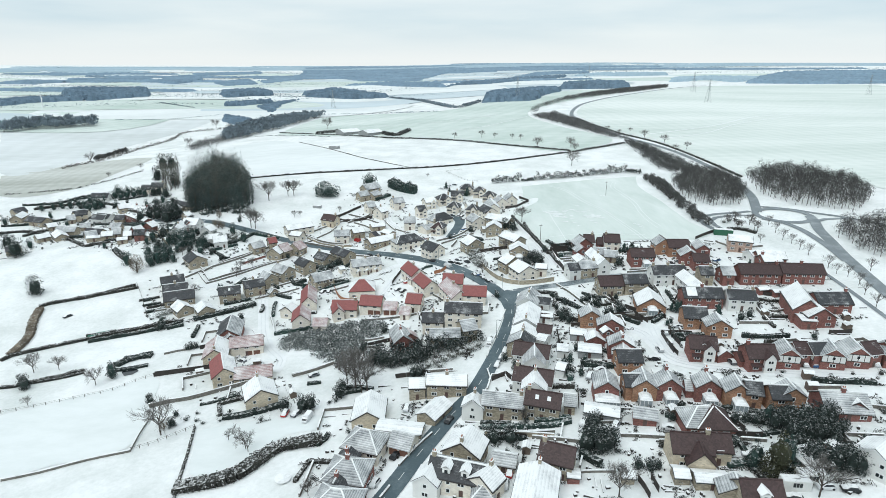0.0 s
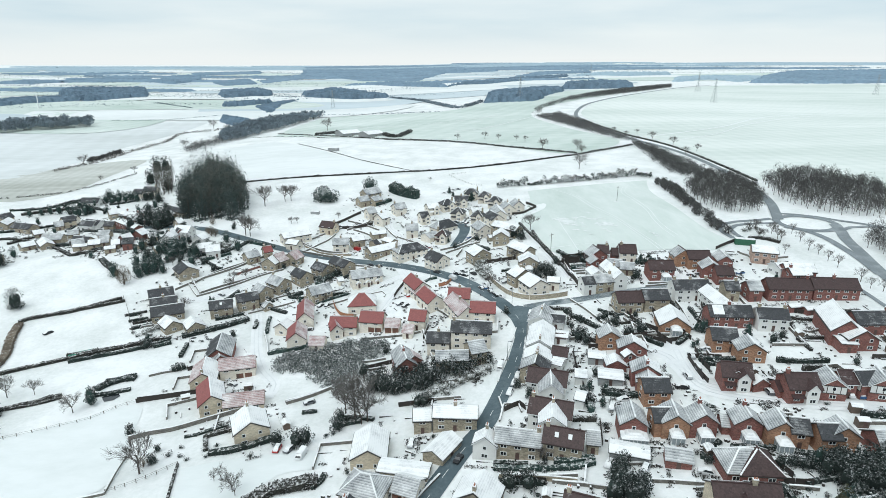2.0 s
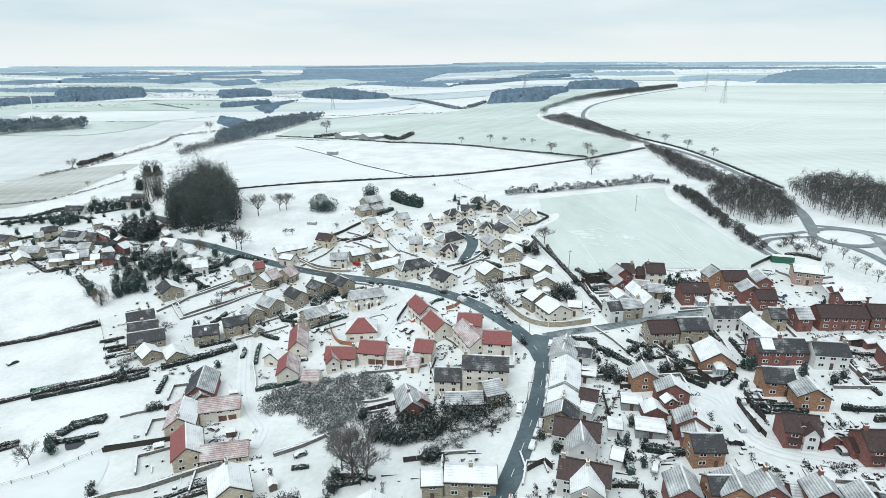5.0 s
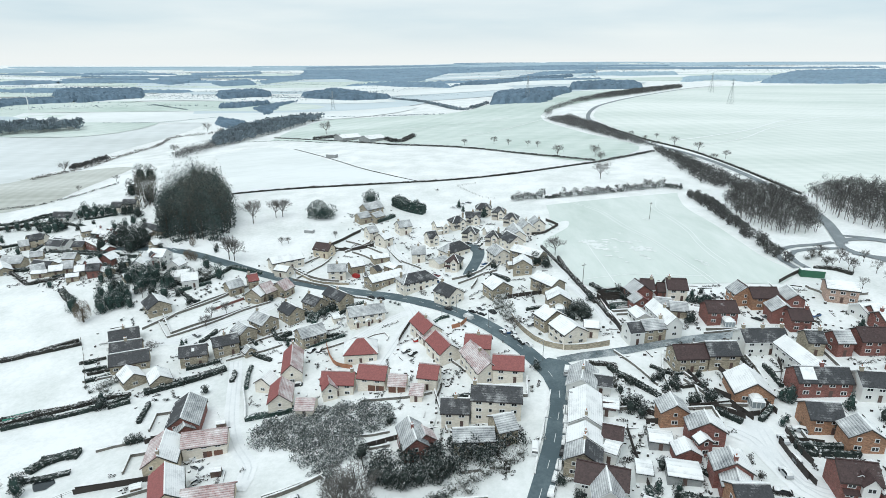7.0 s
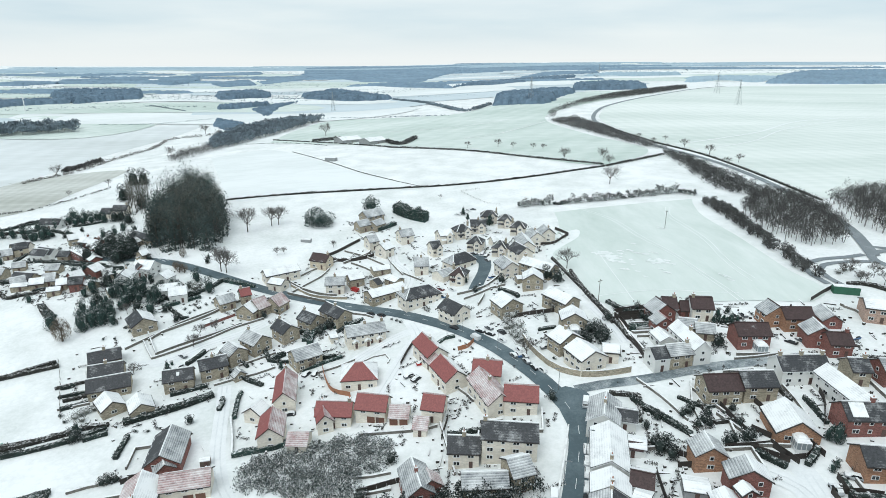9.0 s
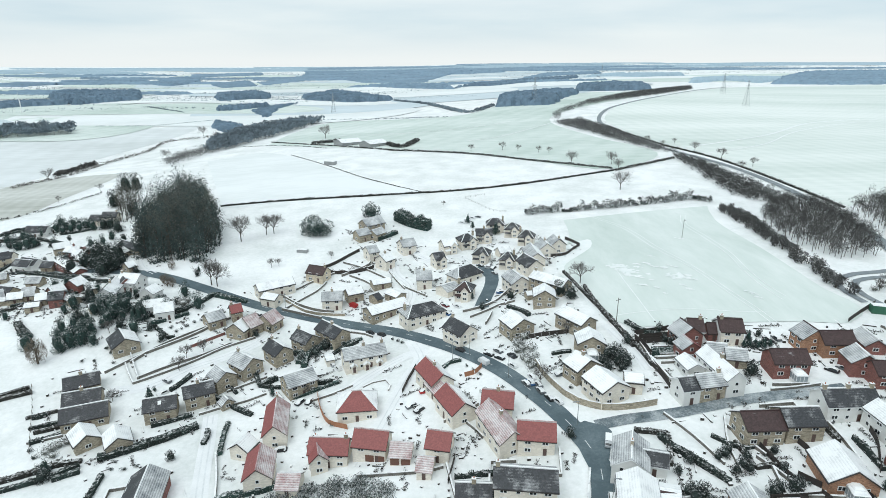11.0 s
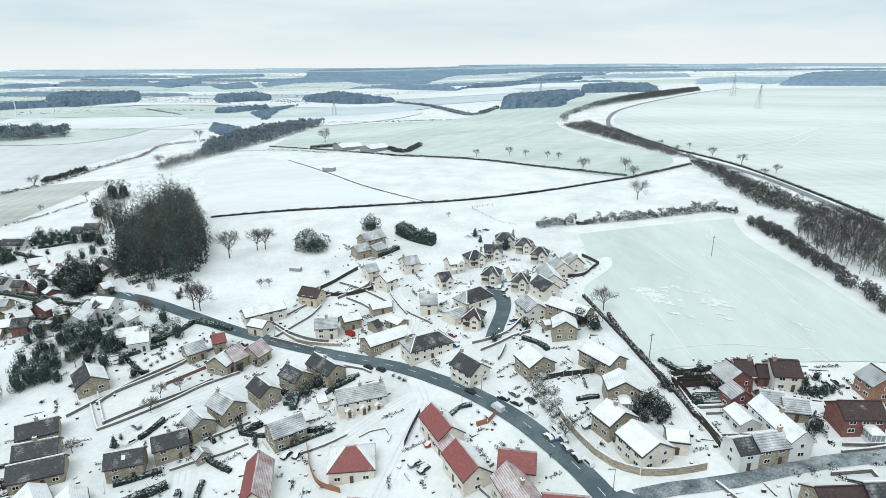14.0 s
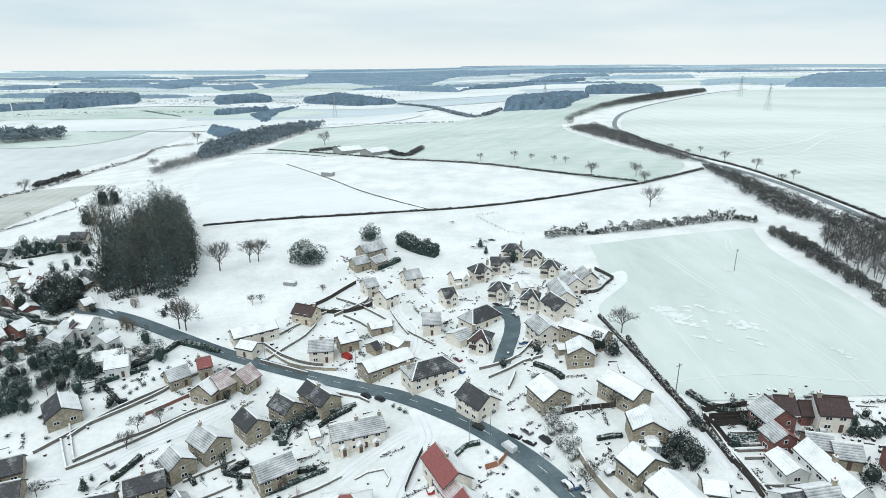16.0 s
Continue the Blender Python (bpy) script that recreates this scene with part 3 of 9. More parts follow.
def leaves(name, centres, size, mat, tall=1.0, thin=0.7, rise=0.0, cores=(), solid=()):
    """One mesh of small bent leaf clumps, two triangles each, round the given points."""
    n = len(centres)
    a = rng.normal(size=(n, 3))
    a[:, 2] += rise
    a /= np.linalg.norm(a, axis=1)[:, None]
    b = np.cross(a, rng.normal(size=(n, 3)))
    b /= np.linalg.norm(b, axis=1)[:, None] + 1e-9
    s = size * rng.uniform(0.6, 1.4, (n, 1))
    a[:, 2] *= tall
    v = np.stack([centres - a * s, centres + b * s * thin, centres + a * s, centres - b * s * thin], 1).reshape(-1, 3)
    for x, y, z, r, k in cores:
        ragged = 1 + 0.16 * np.sin(LUMP @ rng.normal(size=3) * 5) + 0.12 * np.sin(LUMP @ rng.normal(size=3) * 9)
        v = np.concatenate([v, (LUMP * ragged[:, :, None] * r * 0.86 * (1, 1, k) + (x, y, z)).reshape(-1, 3)])
    if len(solid):
        v = np.concatenate([v, np.array(solid).reshape(-1, 3)])
    n = len(v) // 4
    me = bpy.data.meshes.new(name)
    me.vertices.add(4 * n)
    me.vertices.foreach_set("co", v.ravel())
    me.loops.add(4 * n)
    me.loops.foreach_set("vertex_index", np.arange(4 * n))
    me.polygons.add(n)
    me.polygons.foreach_set("loop_start", np.arange(n) * 4)
    me.materials.append(mat)
    me.update(calc_edges=True)
    return me


def blob_points(blobs, n):
    """Points in the outer shells of lumpy blobs (x, y, z, radius, height factor)."""
    out = []
    total = sum(r * r for *_, r, _ in blobs)
    for x, y, z, r, k in blobs:
        m = max(4, int(n * r * r / total))
        d = rng.normal(size=(m, 3))
        d /= np.linalg.norm(d, axis=1)[:, None]
        d *= (r * rng.uniform(0.6, 1.05, (m, 1)) ** 0.6)
        d[:, 2] *= k
        out.append(d + (x, y, z))
    return np.concatenate(out)


def limbs(segments, sides=3):
    """Tapered limbs from (start, end, radius at start, radius at end)."""
    verts, faces = [], []
    for p, q, r0, r1 in segments:
        d = (q - p).normalized()
        u = d.orthogonal().normalized()
        w = d.cross(u)
        n = len(verts)
        for c, r in ((p, r0), (q, r1)):
            verts += [c + (u * math.cos(2 * math.pi * k / sides) + w * math.sin(2 * math.pi * k / sides)) * r for k in range(sides)]
        faces += [(n + k, n + (k + 1) % sides, n + sides + (k + 1) % sides, n + sides + k) for k in range(sides)]
    return verts, faces


def grow(start, way, length, radius, level, out, spread):
    end = start + way * length
    out[0 if level > 2 else 1].append((start, end, radius, radius * 0.7))
    if not level:
        return
    for k in range(3 if level in (3, 4) else 4):
        v = Vector(rng.normal(size=3)) * spread + way + Vector((0, 0, 0.12))
        grow(start + way * length * rng.uniform(0.35, 1.0), v.normalized(), length * rng.uniform(0.68, 0.9), radius * 0.58, level - 1, out, spread)


def bare_tree(height, label="leafless broad tree with a fine bare crown in the snow", spread=0.42, lean=0.0, twig=1.0, levels=5):
    """A leafless tree: trunk with main limbs, and a crown of fine twigs."""
    heavy, fine = [], []
    bole = height * 0.3
    heavy.append((Vector((0, 0, -0.3)), Vector((lean * bole, 0, bole)), height * 0.02, height * 0.015))
    for k in range(6):
        a, tilt = k * 1.2566 + rng.normal() * 0.2, 0.25 if k == 5 else spread * rng.uniform(1.5, 2.4)
        way = Vector((math.cos(a) * tilt, math.sin(a) * tilt, 1)).normalized()
        grow(Vector((lean * bole, 0, bole * rng.uniform(0.75, 1.0))), way, height * 0.24, height * 0.010, levels - 1, (heavy, fine), spread)
    tree = tagged(new("bare_tree"), label, "tree")
    part("trunk", mesh("trunk", *limbs(heavy or fine[:1], 5), BARK), tree)
    part("crown", mesh("crown", *limbs([(p, q, max(r * 0.7, 0.026 * twig), 0.018 * twig) for p, q, r, s in fine]), TWIG), tree)
    return tree


def evergreen(height, width, label, mat, cone=False, n=900):
    """An evergreen with a lumpy crown of leaf clumps down to near the ground."""
    tree = tagged(new("evergreen_tree"), label, "tree")
    part("trunk", mesh("trunk", *limbs([(Vector((0, 0, -0.4)), Vector((0, 0, height * 0.7)), height * 0.03, height * 0.01)], 6), BARK), tree)
    blobs = []
    for k in range(16 if not cone else 22):
        h = rng.uniform(0.12, 0.92)
        reach = (1 - h) * 0.75 + 0.1 if cone else math.sin(math.pi * (0.15 + 0.8 * h)) * 0.75
        a = rng.uniform(0, 6.28)
        r = width * (0.2 + 0.12 * rng.random()) * ((1.15 - h) if cone else 1)
        blobs.append((math.cos(a) * width * 0.5 * reach, math.sin(a) * width * 0.5 * reach, height * h, r, 0.8))
    core = width * (0.30 if cone else 0.36)
    heart = (0, 0, height * 0.4, core, height * 0.40 / core)
    for k in range(5):
        a = rng.uniform(0, 6.28)
        blobs.append((math.cos(a) * width * 0.32, math.sin(a) * width * 0.32, height * rng.uniform(0.06, 0.2), width * rng.uniform(0.18, 0.26), 0.9))
    part("crown", leaves("crown", blob_points(blobs, int(n * 1.25)), width * 0.018 + 0.09, mat, cores=[heart]), tree)
    return tree


def bush(size, label, mat, n=260):
    blobs = [(*(rng.normal(size=2) * size * 0.28), size * rng.uniform(0.2, 0.6), size * rng.uniform(0.25, 0.4), 0.85) for _ in range(7)]
    me = leaves("bush", blob_points(blobs, int(n * 0.8)), size * 0.035 + 0.04, mat, cores=[(0, 0, size * 0.3, size * 0.32, 0.8)])
    return tagged(new("bush", me), label, "bush")


def stand(thing, x, y, scale=1.0, turn=0.0):
    return copy_thing(thing, pose(x, y, terrain(x, y), 0, 0, turn) @ Matrix.Diagonal((scale, scale, scale, 1)))


def hedge(points, height, width, mat, label, per_metre=40, size=0.28, gaps=0.0, wild=0.25, name="hedge", thin=0.7):
    """A hedge along a line, clipped to a height, its leaves in the outer part of its section."""
    line = resample(points, 2.0)
    out, heart = [], []
    for p, q in zip(line, line[1:]):
        if rng.random() < gaps:
            continue
        n = max(3, int((q - p).length * per_metre * 0.62))
        u, v, w = rng.random(n), rng.uniform(-1, 1, n), rng.random(n) ** 0.6
        side = Vector((-(q - p).y, (q - p).x, 0)).normalized()
        lump = max(0.15, 0.8 + wild * 1.6 * noise.noise(p * (0.21 + wild * 0.3))) + rng.normal(size=n) * 0.06
        x = p.x + (q - p).x * u + side.x * v * width / 2
        y = p.y + (q - p).y * u + side.y * v * width / 2
        z = terrain(p.x, p.y) + w * height * lump * (1 - 0.3 * v * v)
        out.append(np.stack([x, y, z], 1))
        if gaps or wild > 0.3 or size > 0.4:
            continue
        tops = [max(0.2, 0.8 + wild * 1.6 * noise.noise(e * (0.21 + wild * 0.3))) * height * 0.84 for e in (p, q)]
        a, b, c, d = [(*(e + side * width * 0.36 * f).xy, terrain(e.x, e.y) - 0.2) for e in (p, q) for f in (-1, 1)]
        at, bt, ct, dt = [(g[0], g[1], g[2] + 0.2 + h) for g, h in ((a, tops[0]), (b, tops[0]), (c, tops[1]), (d, tops[1]))]
        heart += [(a, c, ct, at), (d, b, bt, dt), (at, ct, dt, bt), (b, a, at, bt), (c, d, dt, ct)]
    return tagged(new(name, leaves(name, np.concatenate(out), size, mat, 1.0, thin, solid=heart)), label, "hedge")


def inside(x, y, poly):
    hit_count = False
    for (x0, y0), (x1, y1) in zip(poly, poly[1:] + poly[:1]):
        if (y0 > y) != (y1 > y) and x < (x1 - x0) * (y - y0) / (y1 - y0) + x0:
            hit_count = not hit_count
    return hit_count


def edge_distance(x, y, poly):
    best = 1e9
    for (x0, y0), (x1, y1) in zip(poly, poly[1:] + poly[:1]):
        u = min(1, max(0, ((x - x0) * (x1 - x0) + (y - y0) * (y1 - y0)) / ((x1 - x0) ** 2 + (y1 - y0) ** 2 + 1e-9)))
        best = min(best, math.hypot(x - x0 - u * (x1 - x0), y - y0 - u * (y1 - y0)))
    return best


def wood(poly, height, spacing, clumps, size, mat, label, trunks=True, low=0.3, tall=1.3, thin=0.7, rise=0.0, bark=None, dome=0.0, loose=1.0):
    """Many trees too close to count: lumpy crowns of twig clumps over thin trunks, within an outline; low: where the crowns begin."""
    x0, x1, y0, y1 = min(p[0] for p in poly), max(p[0] for p in poly), min(p[1] for p in poly), max(p[1] for p in poly)
    crowns, stems = [], []
    y = y0
    while y <= y1:
        x = x0
        while x <= x1:
            px, py = x + rng.normal() * spacing * 0.3 * loose, y + rng.normal() * spacing * 0.3 * loose
            if inside(px, py, poly):
                z, h = terrain(px, py), height * rng.uniform(0.66, 1.1)
                if dome:
                    h *= (0.72 + 0.28 * min(1, edge_distance(px, py, poly) / dome)) * (1 + 0.2 * math.sin(px * 0.41 + py * 0.07) * math.sin(py * 0.24 + 1.0))
                d = rng.normal(size=(clumps, 3)) + (0, 0, 0.25)
                d /= np.linalg.norm(d, axis=1)[:, None]
                lump = 1 + 0.22 * np.sin(d @ rng.normal(size=3) * 4) + 0.14 * np.sin(d @ rng.normal(size=3) * 8)
                d *= (lump * rng.uniform(0.25, 1.0, clumps) ** 0.4)[:, None] * (spacing * 0.66 * loose, spacing * 0.66 * loose, h * (1 - low) * 0.5)
                d[:, 2] += h * (1 + low) * 0.5
                crowns.append(np.maximum(d, (-99, -99, 0.1)) + (px, py, z))
                if trunks:
                    lean = rng.normal(size=2) * 0.3
                    stems.append((Vector((px, py, z - 0.3)), Vector((px + lean[0], py + lean[1], z + h * 0.7)), 0.2, 0.08))
            x += spacing
        y += spacing
    trees = tagged(new("woodland"), label, "woodland", kind="stuff")
    crown = part("crown", leaves("crown", np.concatenate(crowns), size, mat, tall, thin, rise), trees)
    tagged(crown, kind="stuff")
    if stems:
        tagged(part("trunk", mesh("trunk", *limbs(stems), bark or BARK), trees), kind="stuff")
    return trees

# ---- fields, roads and woods ----
CROP = snow_field("thin_snow_on_green_crop", (0.735, 0.775, 0.752), (0.50, 0.575, 0.53), 0.38, 0.68, 0.012, (1, 0.25, 1), 35)
CROP_FAR = snow_field("thin_snow_on_far_crop", (0.72, 0.765, 0.735), (0.42, 0.51, 0.455), 0.34, 0.68, 0.008, (0.5, 1.0, 1), 30, drill=22)
STUBBLE = snow_field("snow_on_stubble", (0.68, 0.69, 0.66), (0.36, 0.37, 0.33), 0.34, 0.66, 0.012, (0.12, 1, 1), -12, drill=9)
PASTURE = snow_field("thin_snow_on_pasture", (0.81, 0.833, 0.833), (0.58, 0.615, 0.605), 0.42, 0.78, 0.008, (0.4, 1, 1), -15)
THIN = snow_field("thin_grey_snow_on_grass", (0.75, 0.775, 0.785), (0.52, 0.55, 0.54), 0.36, 0.72, 0.007, (0.3, 1, 1), -15, drill=26)
HILLSIDE = snow_field("streaked_snow_on_hillside", (0.775, 0.805, 0.775), (0.48, 0.555, 0.505), 0.36, 0.72, 0.009, (0.16, 1, 1), -8, drill=14)
field = patch("field_east", [(62, 388), (145, 401), (144, 400), (139, 384), (134, 361), (131, 321), (129.4, 294.5), (129.6, 274.5), (132.6, 265.4), (133.4, 259.4), (123.8, 250.5), (105.2, 252.0), (64.2, 253.3), (54.1, 258.4), (45.7, 288.9), (44.7, 306.5), (59, 359)], CROP, 0.15, "pale green crop field showing through thin snow", 9)
field = patch("field_middle", [(-199, 731), (-200, 859), (-162, 979), (7, 907), (82, 992), (183, 1033), (274, 1285), (385, 1218), (277, 1018), (156, 871), (123, 778), (147, 661), (175, 569), (120, 504), (70, 540), (18, 592), (-48, 632), (-140, 690)], CROP_FAR, 0.2, "green winter crop under thin snow")
field = patch("field_hill", [(231, 905), (317, 1021), (474, 1233), (734, 1478), (1102, 1483), (571, 714), (340, 401), (276, 342), (267, 374), (259, 412), (217, 393), (216, 453), (212, 540), (196, 611), (185, 710), (189, 792)], HILLSIDE, 0.25, "broad hillside crop field under thin snow", 60)
field = patch("field_stubble", [(-399, 528), (-354, 583), (-289, 590), (-276, 493), (-280, 442), (-323, 424)], STUBBLE, 0.15, "stubble field with streaks of snow", 14)
field = patch("field_west", [(-636, 855), (-548, 914), (-439, 967), (-379, 1031), (-364, 854), (-376, 701), (-369, 562), (-410, 543)], THIN, 0.15, "wide pasture dusted with snow", 20)
field = patch("field_paddock", [(-227, 632), (-173, 659), (-60, 489), (-13, 446), (-88, 438), (-134, 431), (-158, 476)], PASTURE, 0.13, "snowy pasture beside a thin hedge", 12)
MEADOW = snow_field("snow_on_rough_meadow", (0.80, 0.825, 0.825), (0.60, 0.64, 0.625), 0.40, 0.74, 0.014, (0.5, 1, 1), 20)
field = patch("field_south_west", [(-134.0, 142.2), (-121.5, 150.7), (-105.6, 159.5), (-87.8, 169.4), (-80.7, 151.3), (-76.4, 139.6), (-76.3, 128.5), (-92.0, 122.2), (-110.6, 115.2)], MEADOW, 0.12, "rough meadow under thin greyish snow", 8)
field = patch("field_south", [(-60.1, 135.6), (-51.2, 137.7), (-39.5, 139.3), (-27.4, 139.5), (-23.7, 132.6), (-34.1, 130.3), (-39.6, 120.8), (-42.7, 114.7), (-53.8, 115.7), (-56.8, 124.7)], MEADOW, 0.12, "small paddock under thin greenish snow", 5)
MAIN = [(-9.1, 93.8), (-4.2, 103.9), (2.1, 117.8), (9.9, 133.2), (17.0, 145.3), (26.9, 171.5), (30.1, 181.9), (32.3, 190.0), (33.2, 196.9), (32.3, 203.8), (30.1, 210.5), (26.2, 219.8), (20.9, 229.8), (14.1, 241.1), (4.3, 253.7), (-5.2, 263.5), (-20.1, 275.8), (-38.6, 285.3), (-58.3, 293.2), (-72.8, 298.3), (-83.7, 302.4), (-102.5, 310.6), (-129, 323), (-158, 334), (-196, 354)]
strip("road_main", MAIN, 5.1, ASPHALT, 0.14, "cleared wet asphalt street curving through the village", across=4)
SLUSHY_ASPHALT = snow_field("slushy_asphalt", (0.11, 0.14, 0.155), (0.52, 0.55, 0.565), 0.44, 0.66, 0.16)
strip("road_side", [(35.7, 210.6), (43.7, 211.6), (50.2, 211.8), (56.8, 212.3), (67.2, 214.2), (75.9, 215.6), (84.5, 216.4), (92.2, 217.0), (101.7, 218.3)], 3.8, SLUSHY_ASPHALT, 0.12, "slushy asphalt side street between cottages", across=2)
patch("road_junction", [(30.2, 211.4), (33.3, 212.6), (37.9, 209.7), (38.8, 207.7), (37.6, 205.0), (35.8, 198.5), (32.6, 199.2), (31.7, 205.1)], ASPHALT, 0.17, "wet asphalt mouth of the junction", 6, "road")
strip("road_close", [(11.5, 283.7), (13.5, 291.8), (16.5, 302.6), (17.7, 313.4), (16, 321), (12, 326)], 5.5, ASPHALT, 0.13, "cleared asphalt close between new houses")
strip("highway", [(171.0, 290.0), (177.0, 303.5), (187, 327), (196, 356), (204, 395), (208, 440), (207, 490), (201, 534), (187, 595), (178, 696), (179, 776), (211, 871), (259, 945), (336, 1051), (482, 1256), (657, 1462)], 5.0, SLUSH, 0.35, "slushy main road curving over the hill", 6)
strip("highway_south", [(193.1, 280.9), (190.5, 273.0), (185.0, 260.0), (181.0, 245.0), (176.6, 230.0), (172.3, 212.5), (168.0, 196.0), (161.5, 172.0)], 5.0, SLUSH, 0.2, "slushy main road leaving the roundabout")
strip("lane_slip", [(167.5, 278.0), (174.3, 271.1), (177.0, 261.3), (176.9, 250.6), (175.9, 237.3), (173.0, 222.0)], 3.4, SLUSH, 0.24, "slushy slip road beside the main road")
strip("lane_loop", [(168.0, 291.0), (158.9, 288.2), (148.4, 286.4), (140.0, 281.8), (136.3, 277.0), (135.4, 270.5), (136.6, 263.4)], 2.6, SLUSH, 0.2, "slushy lane looping towards the village")
strip("lane_loop_inner", [(166.5, 283.4), (154.3, 283.0), (145.2, 280.2), (140.6, 275.3), (139.8, 268.5), (141.0, 262.0)], 2.4, SLUSH, 0.2, "slushy lane looping towards the village")
strip("lane_east", [(177.5, 300.5), (184.5, 298.0), (192.5, 293.5), (198.5, 287.3), (206.0, 282.0), (211.5, 276.5), (217.0, 269.0), (228.6, 251.4)], 2.8, SLUSH, 0.2, "slushy lane to the east")
strip("lane_spur", [(192.0, 272.8), (197.5, 276.0), (205.0, 277.0), (211.0, 275.8)], 2.4, SLUSH, 0.22, "slushy spur between two lanes")
ring = [(181.0 + 13.2 * math.cos(k * math.pi / 10), 283.2 + 12.0 * math.sin(k * math.pi / 10)) for k in range(21)]
strip("roundabout", ring, 3.4, SLUSH, 0.28, "slushy ring of the roundabout round a snowy island")
strip("path_east", [(157.9, 219.4), (155.8, 195.6), (152.0, 171.2), (148.3, 150.2)], 1.8, SLUSH, 0.15, "slushy footpath behind the houses")

WOOD_TWIG = foliage("frosty_bare_twigs", (0.088, 0.087, 0.083), 0.22, spread=0.08)
TREETOP = foliage("copse_twigs", (0.135, 0.135, 0.115), 0.2, spread=0.08)
COPSE = [(-147, 346), (-127, 335), (-114, 336), (-112, 350), (-111, 358), (-129, 396), (-153, 441), (-170, 460), (-172, 445), (-173, 428), (-173, 411), (-169, 391)]
wood(COPSE, 25, 6.0, 740, 0.36, IVY_WOOD, "dense dark copse of ivy-clad trees beside the village", True, -0.3, 1.0, dome=6)
wood([(x * 0.985 - 2.3, y * 0.99 + 4) for x, y in COPSE], 26, 5.5, 190, 0.8, TREETOP, "fine bare treetops above the ivy of the copse", True, 0.35, 1.0, 0.055, 0.9, dome=6)
wood([(165, 384), (153, 358), (148, 326), (146.5, 306), (156.6, 301.4), (169.0, 304), (179, 318), (189, 342), (199, 372), (197, 396), (180, 398)], 10, 3.6, 170, 0.8, WOOD_TWIG, "leafless brown wood beside the main road", True, 0.3, 1.0, 0.06, 0.9, PALE_BARK, dome=7)
wood([(215, 388), (198, 340), (195.5, 315), (198.7, 305), (206, 297), (224, 291), (250, 318), (262, 350), (254, 388), (238, 398)], 12, 3.8, 170, 0.8, WOOD_TWIG, "leafless brown wood on a snowy bank", True, 0.32, 1.0, 0.06, 0.9, PALE_BARK, dome=8)
wood([(187.3, 251.9), (185.1, 239.9), (189.3, 223.0), (191.9, 204.7), (230.5, 247.3), (220.7, 269.0), (200.4, 267.3)], 9, 3.8, 150, 0.8, WOOD_TWIG, "leafless brown wood by the road", True, 0.2, 1.0, 0.06, 0.8, PALE_BARK, dome=6)
wood([(146, 392), (152, 390), (154, 374), (147, 345), (142, 318), (138.5, 296), (138, 282), (137.5, 268), (133, 268), (133.5, 282), (134.5, 298), (138, 322), (143, 356), (145, 378)], 5.2, 2.6, 170, 0.42, WOOD_NEAR, "broad overgrown belt of dark bare shrubs", True, 0.08, 1.0, 0.3, dome=3)
hedge([(-141, 436), (-114, 435), (-71, 437), (-28, 444), (16, 454), (62, 470), (119, 498)], 1.5, 1.4, LEAF_HEDGE, "long clipped field hedge with snow", 22, 0.35)
hedge([(-54, 624), (18, 583), (70, 540), (120, 504)], 1.7, 1.8, LEAF_HEDGE, "dark clipped hedge between fields", 24, 0.5)
hedge([(120, 498), (149, 519), (179, 543)], 1.9, 2, LEAF_HEDGE, "dark clipped hedge between fields", 24, 0.5)
# the colour of these two woods has haze mixed in
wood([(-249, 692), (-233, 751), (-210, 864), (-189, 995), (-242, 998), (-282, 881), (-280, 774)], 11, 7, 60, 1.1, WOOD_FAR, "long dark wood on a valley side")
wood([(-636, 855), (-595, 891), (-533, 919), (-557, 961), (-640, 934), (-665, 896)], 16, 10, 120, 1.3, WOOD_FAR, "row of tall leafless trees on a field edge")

# smaller far fields with different covers
rows_rng = np.random.default_rng(21)
# far snow with a bluish haze tint put into its colour
GREY_FIELD = snow_field("hazy_far_snow", (0.62, 0.69, 0.73), (0.46, 0.53, 0.56), 0.36, 0.7, 0.004, (0.3, 1, 1), 10)
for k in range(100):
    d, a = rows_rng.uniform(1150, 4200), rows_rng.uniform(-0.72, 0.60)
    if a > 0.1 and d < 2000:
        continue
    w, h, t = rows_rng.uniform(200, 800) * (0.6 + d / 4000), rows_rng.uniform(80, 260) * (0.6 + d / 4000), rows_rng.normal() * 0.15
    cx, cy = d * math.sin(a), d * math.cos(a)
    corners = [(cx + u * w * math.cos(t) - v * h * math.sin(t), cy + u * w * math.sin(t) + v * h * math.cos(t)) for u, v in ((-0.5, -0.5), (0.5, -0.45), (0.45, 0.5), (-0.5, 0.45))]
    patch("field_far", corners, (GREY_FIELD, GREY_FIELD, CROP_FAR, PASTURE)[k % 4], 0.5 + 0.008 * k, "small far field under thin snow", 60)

# drives and lanes with packed snow
PACKED = snow_field("packed_snow", (0.85, 0.86, 0.865), (0.66, 0.68, 0.69), 0.42, 0.80, 0.10)
RUT = snow_field("tyre_rut", (0.80, 0.815, 0.825), (0.56, 0.58, 0.59), 0.38, 0.74, 0.3)


def lane(name, points, width, label):
    """A snowed-in lane with a pair of tyre ruts."""
    strip(name, points, width, PACKED, 0.10, label, 3, category="lane")
    line = resample(points, 3)
    for side in (-0.75, 0.75):
        shifted = [(p.x - (q - p).normalized().y * side, p.y + (q - p).normalized().x * side) for p, q in zip(line, line[1:])]
        if len(shifted) > 2:
            strip(name + "_rut", shifted, 0.4, RUT, 0.14, "tyre rut in packed snow", 3, category="rut", across=1)


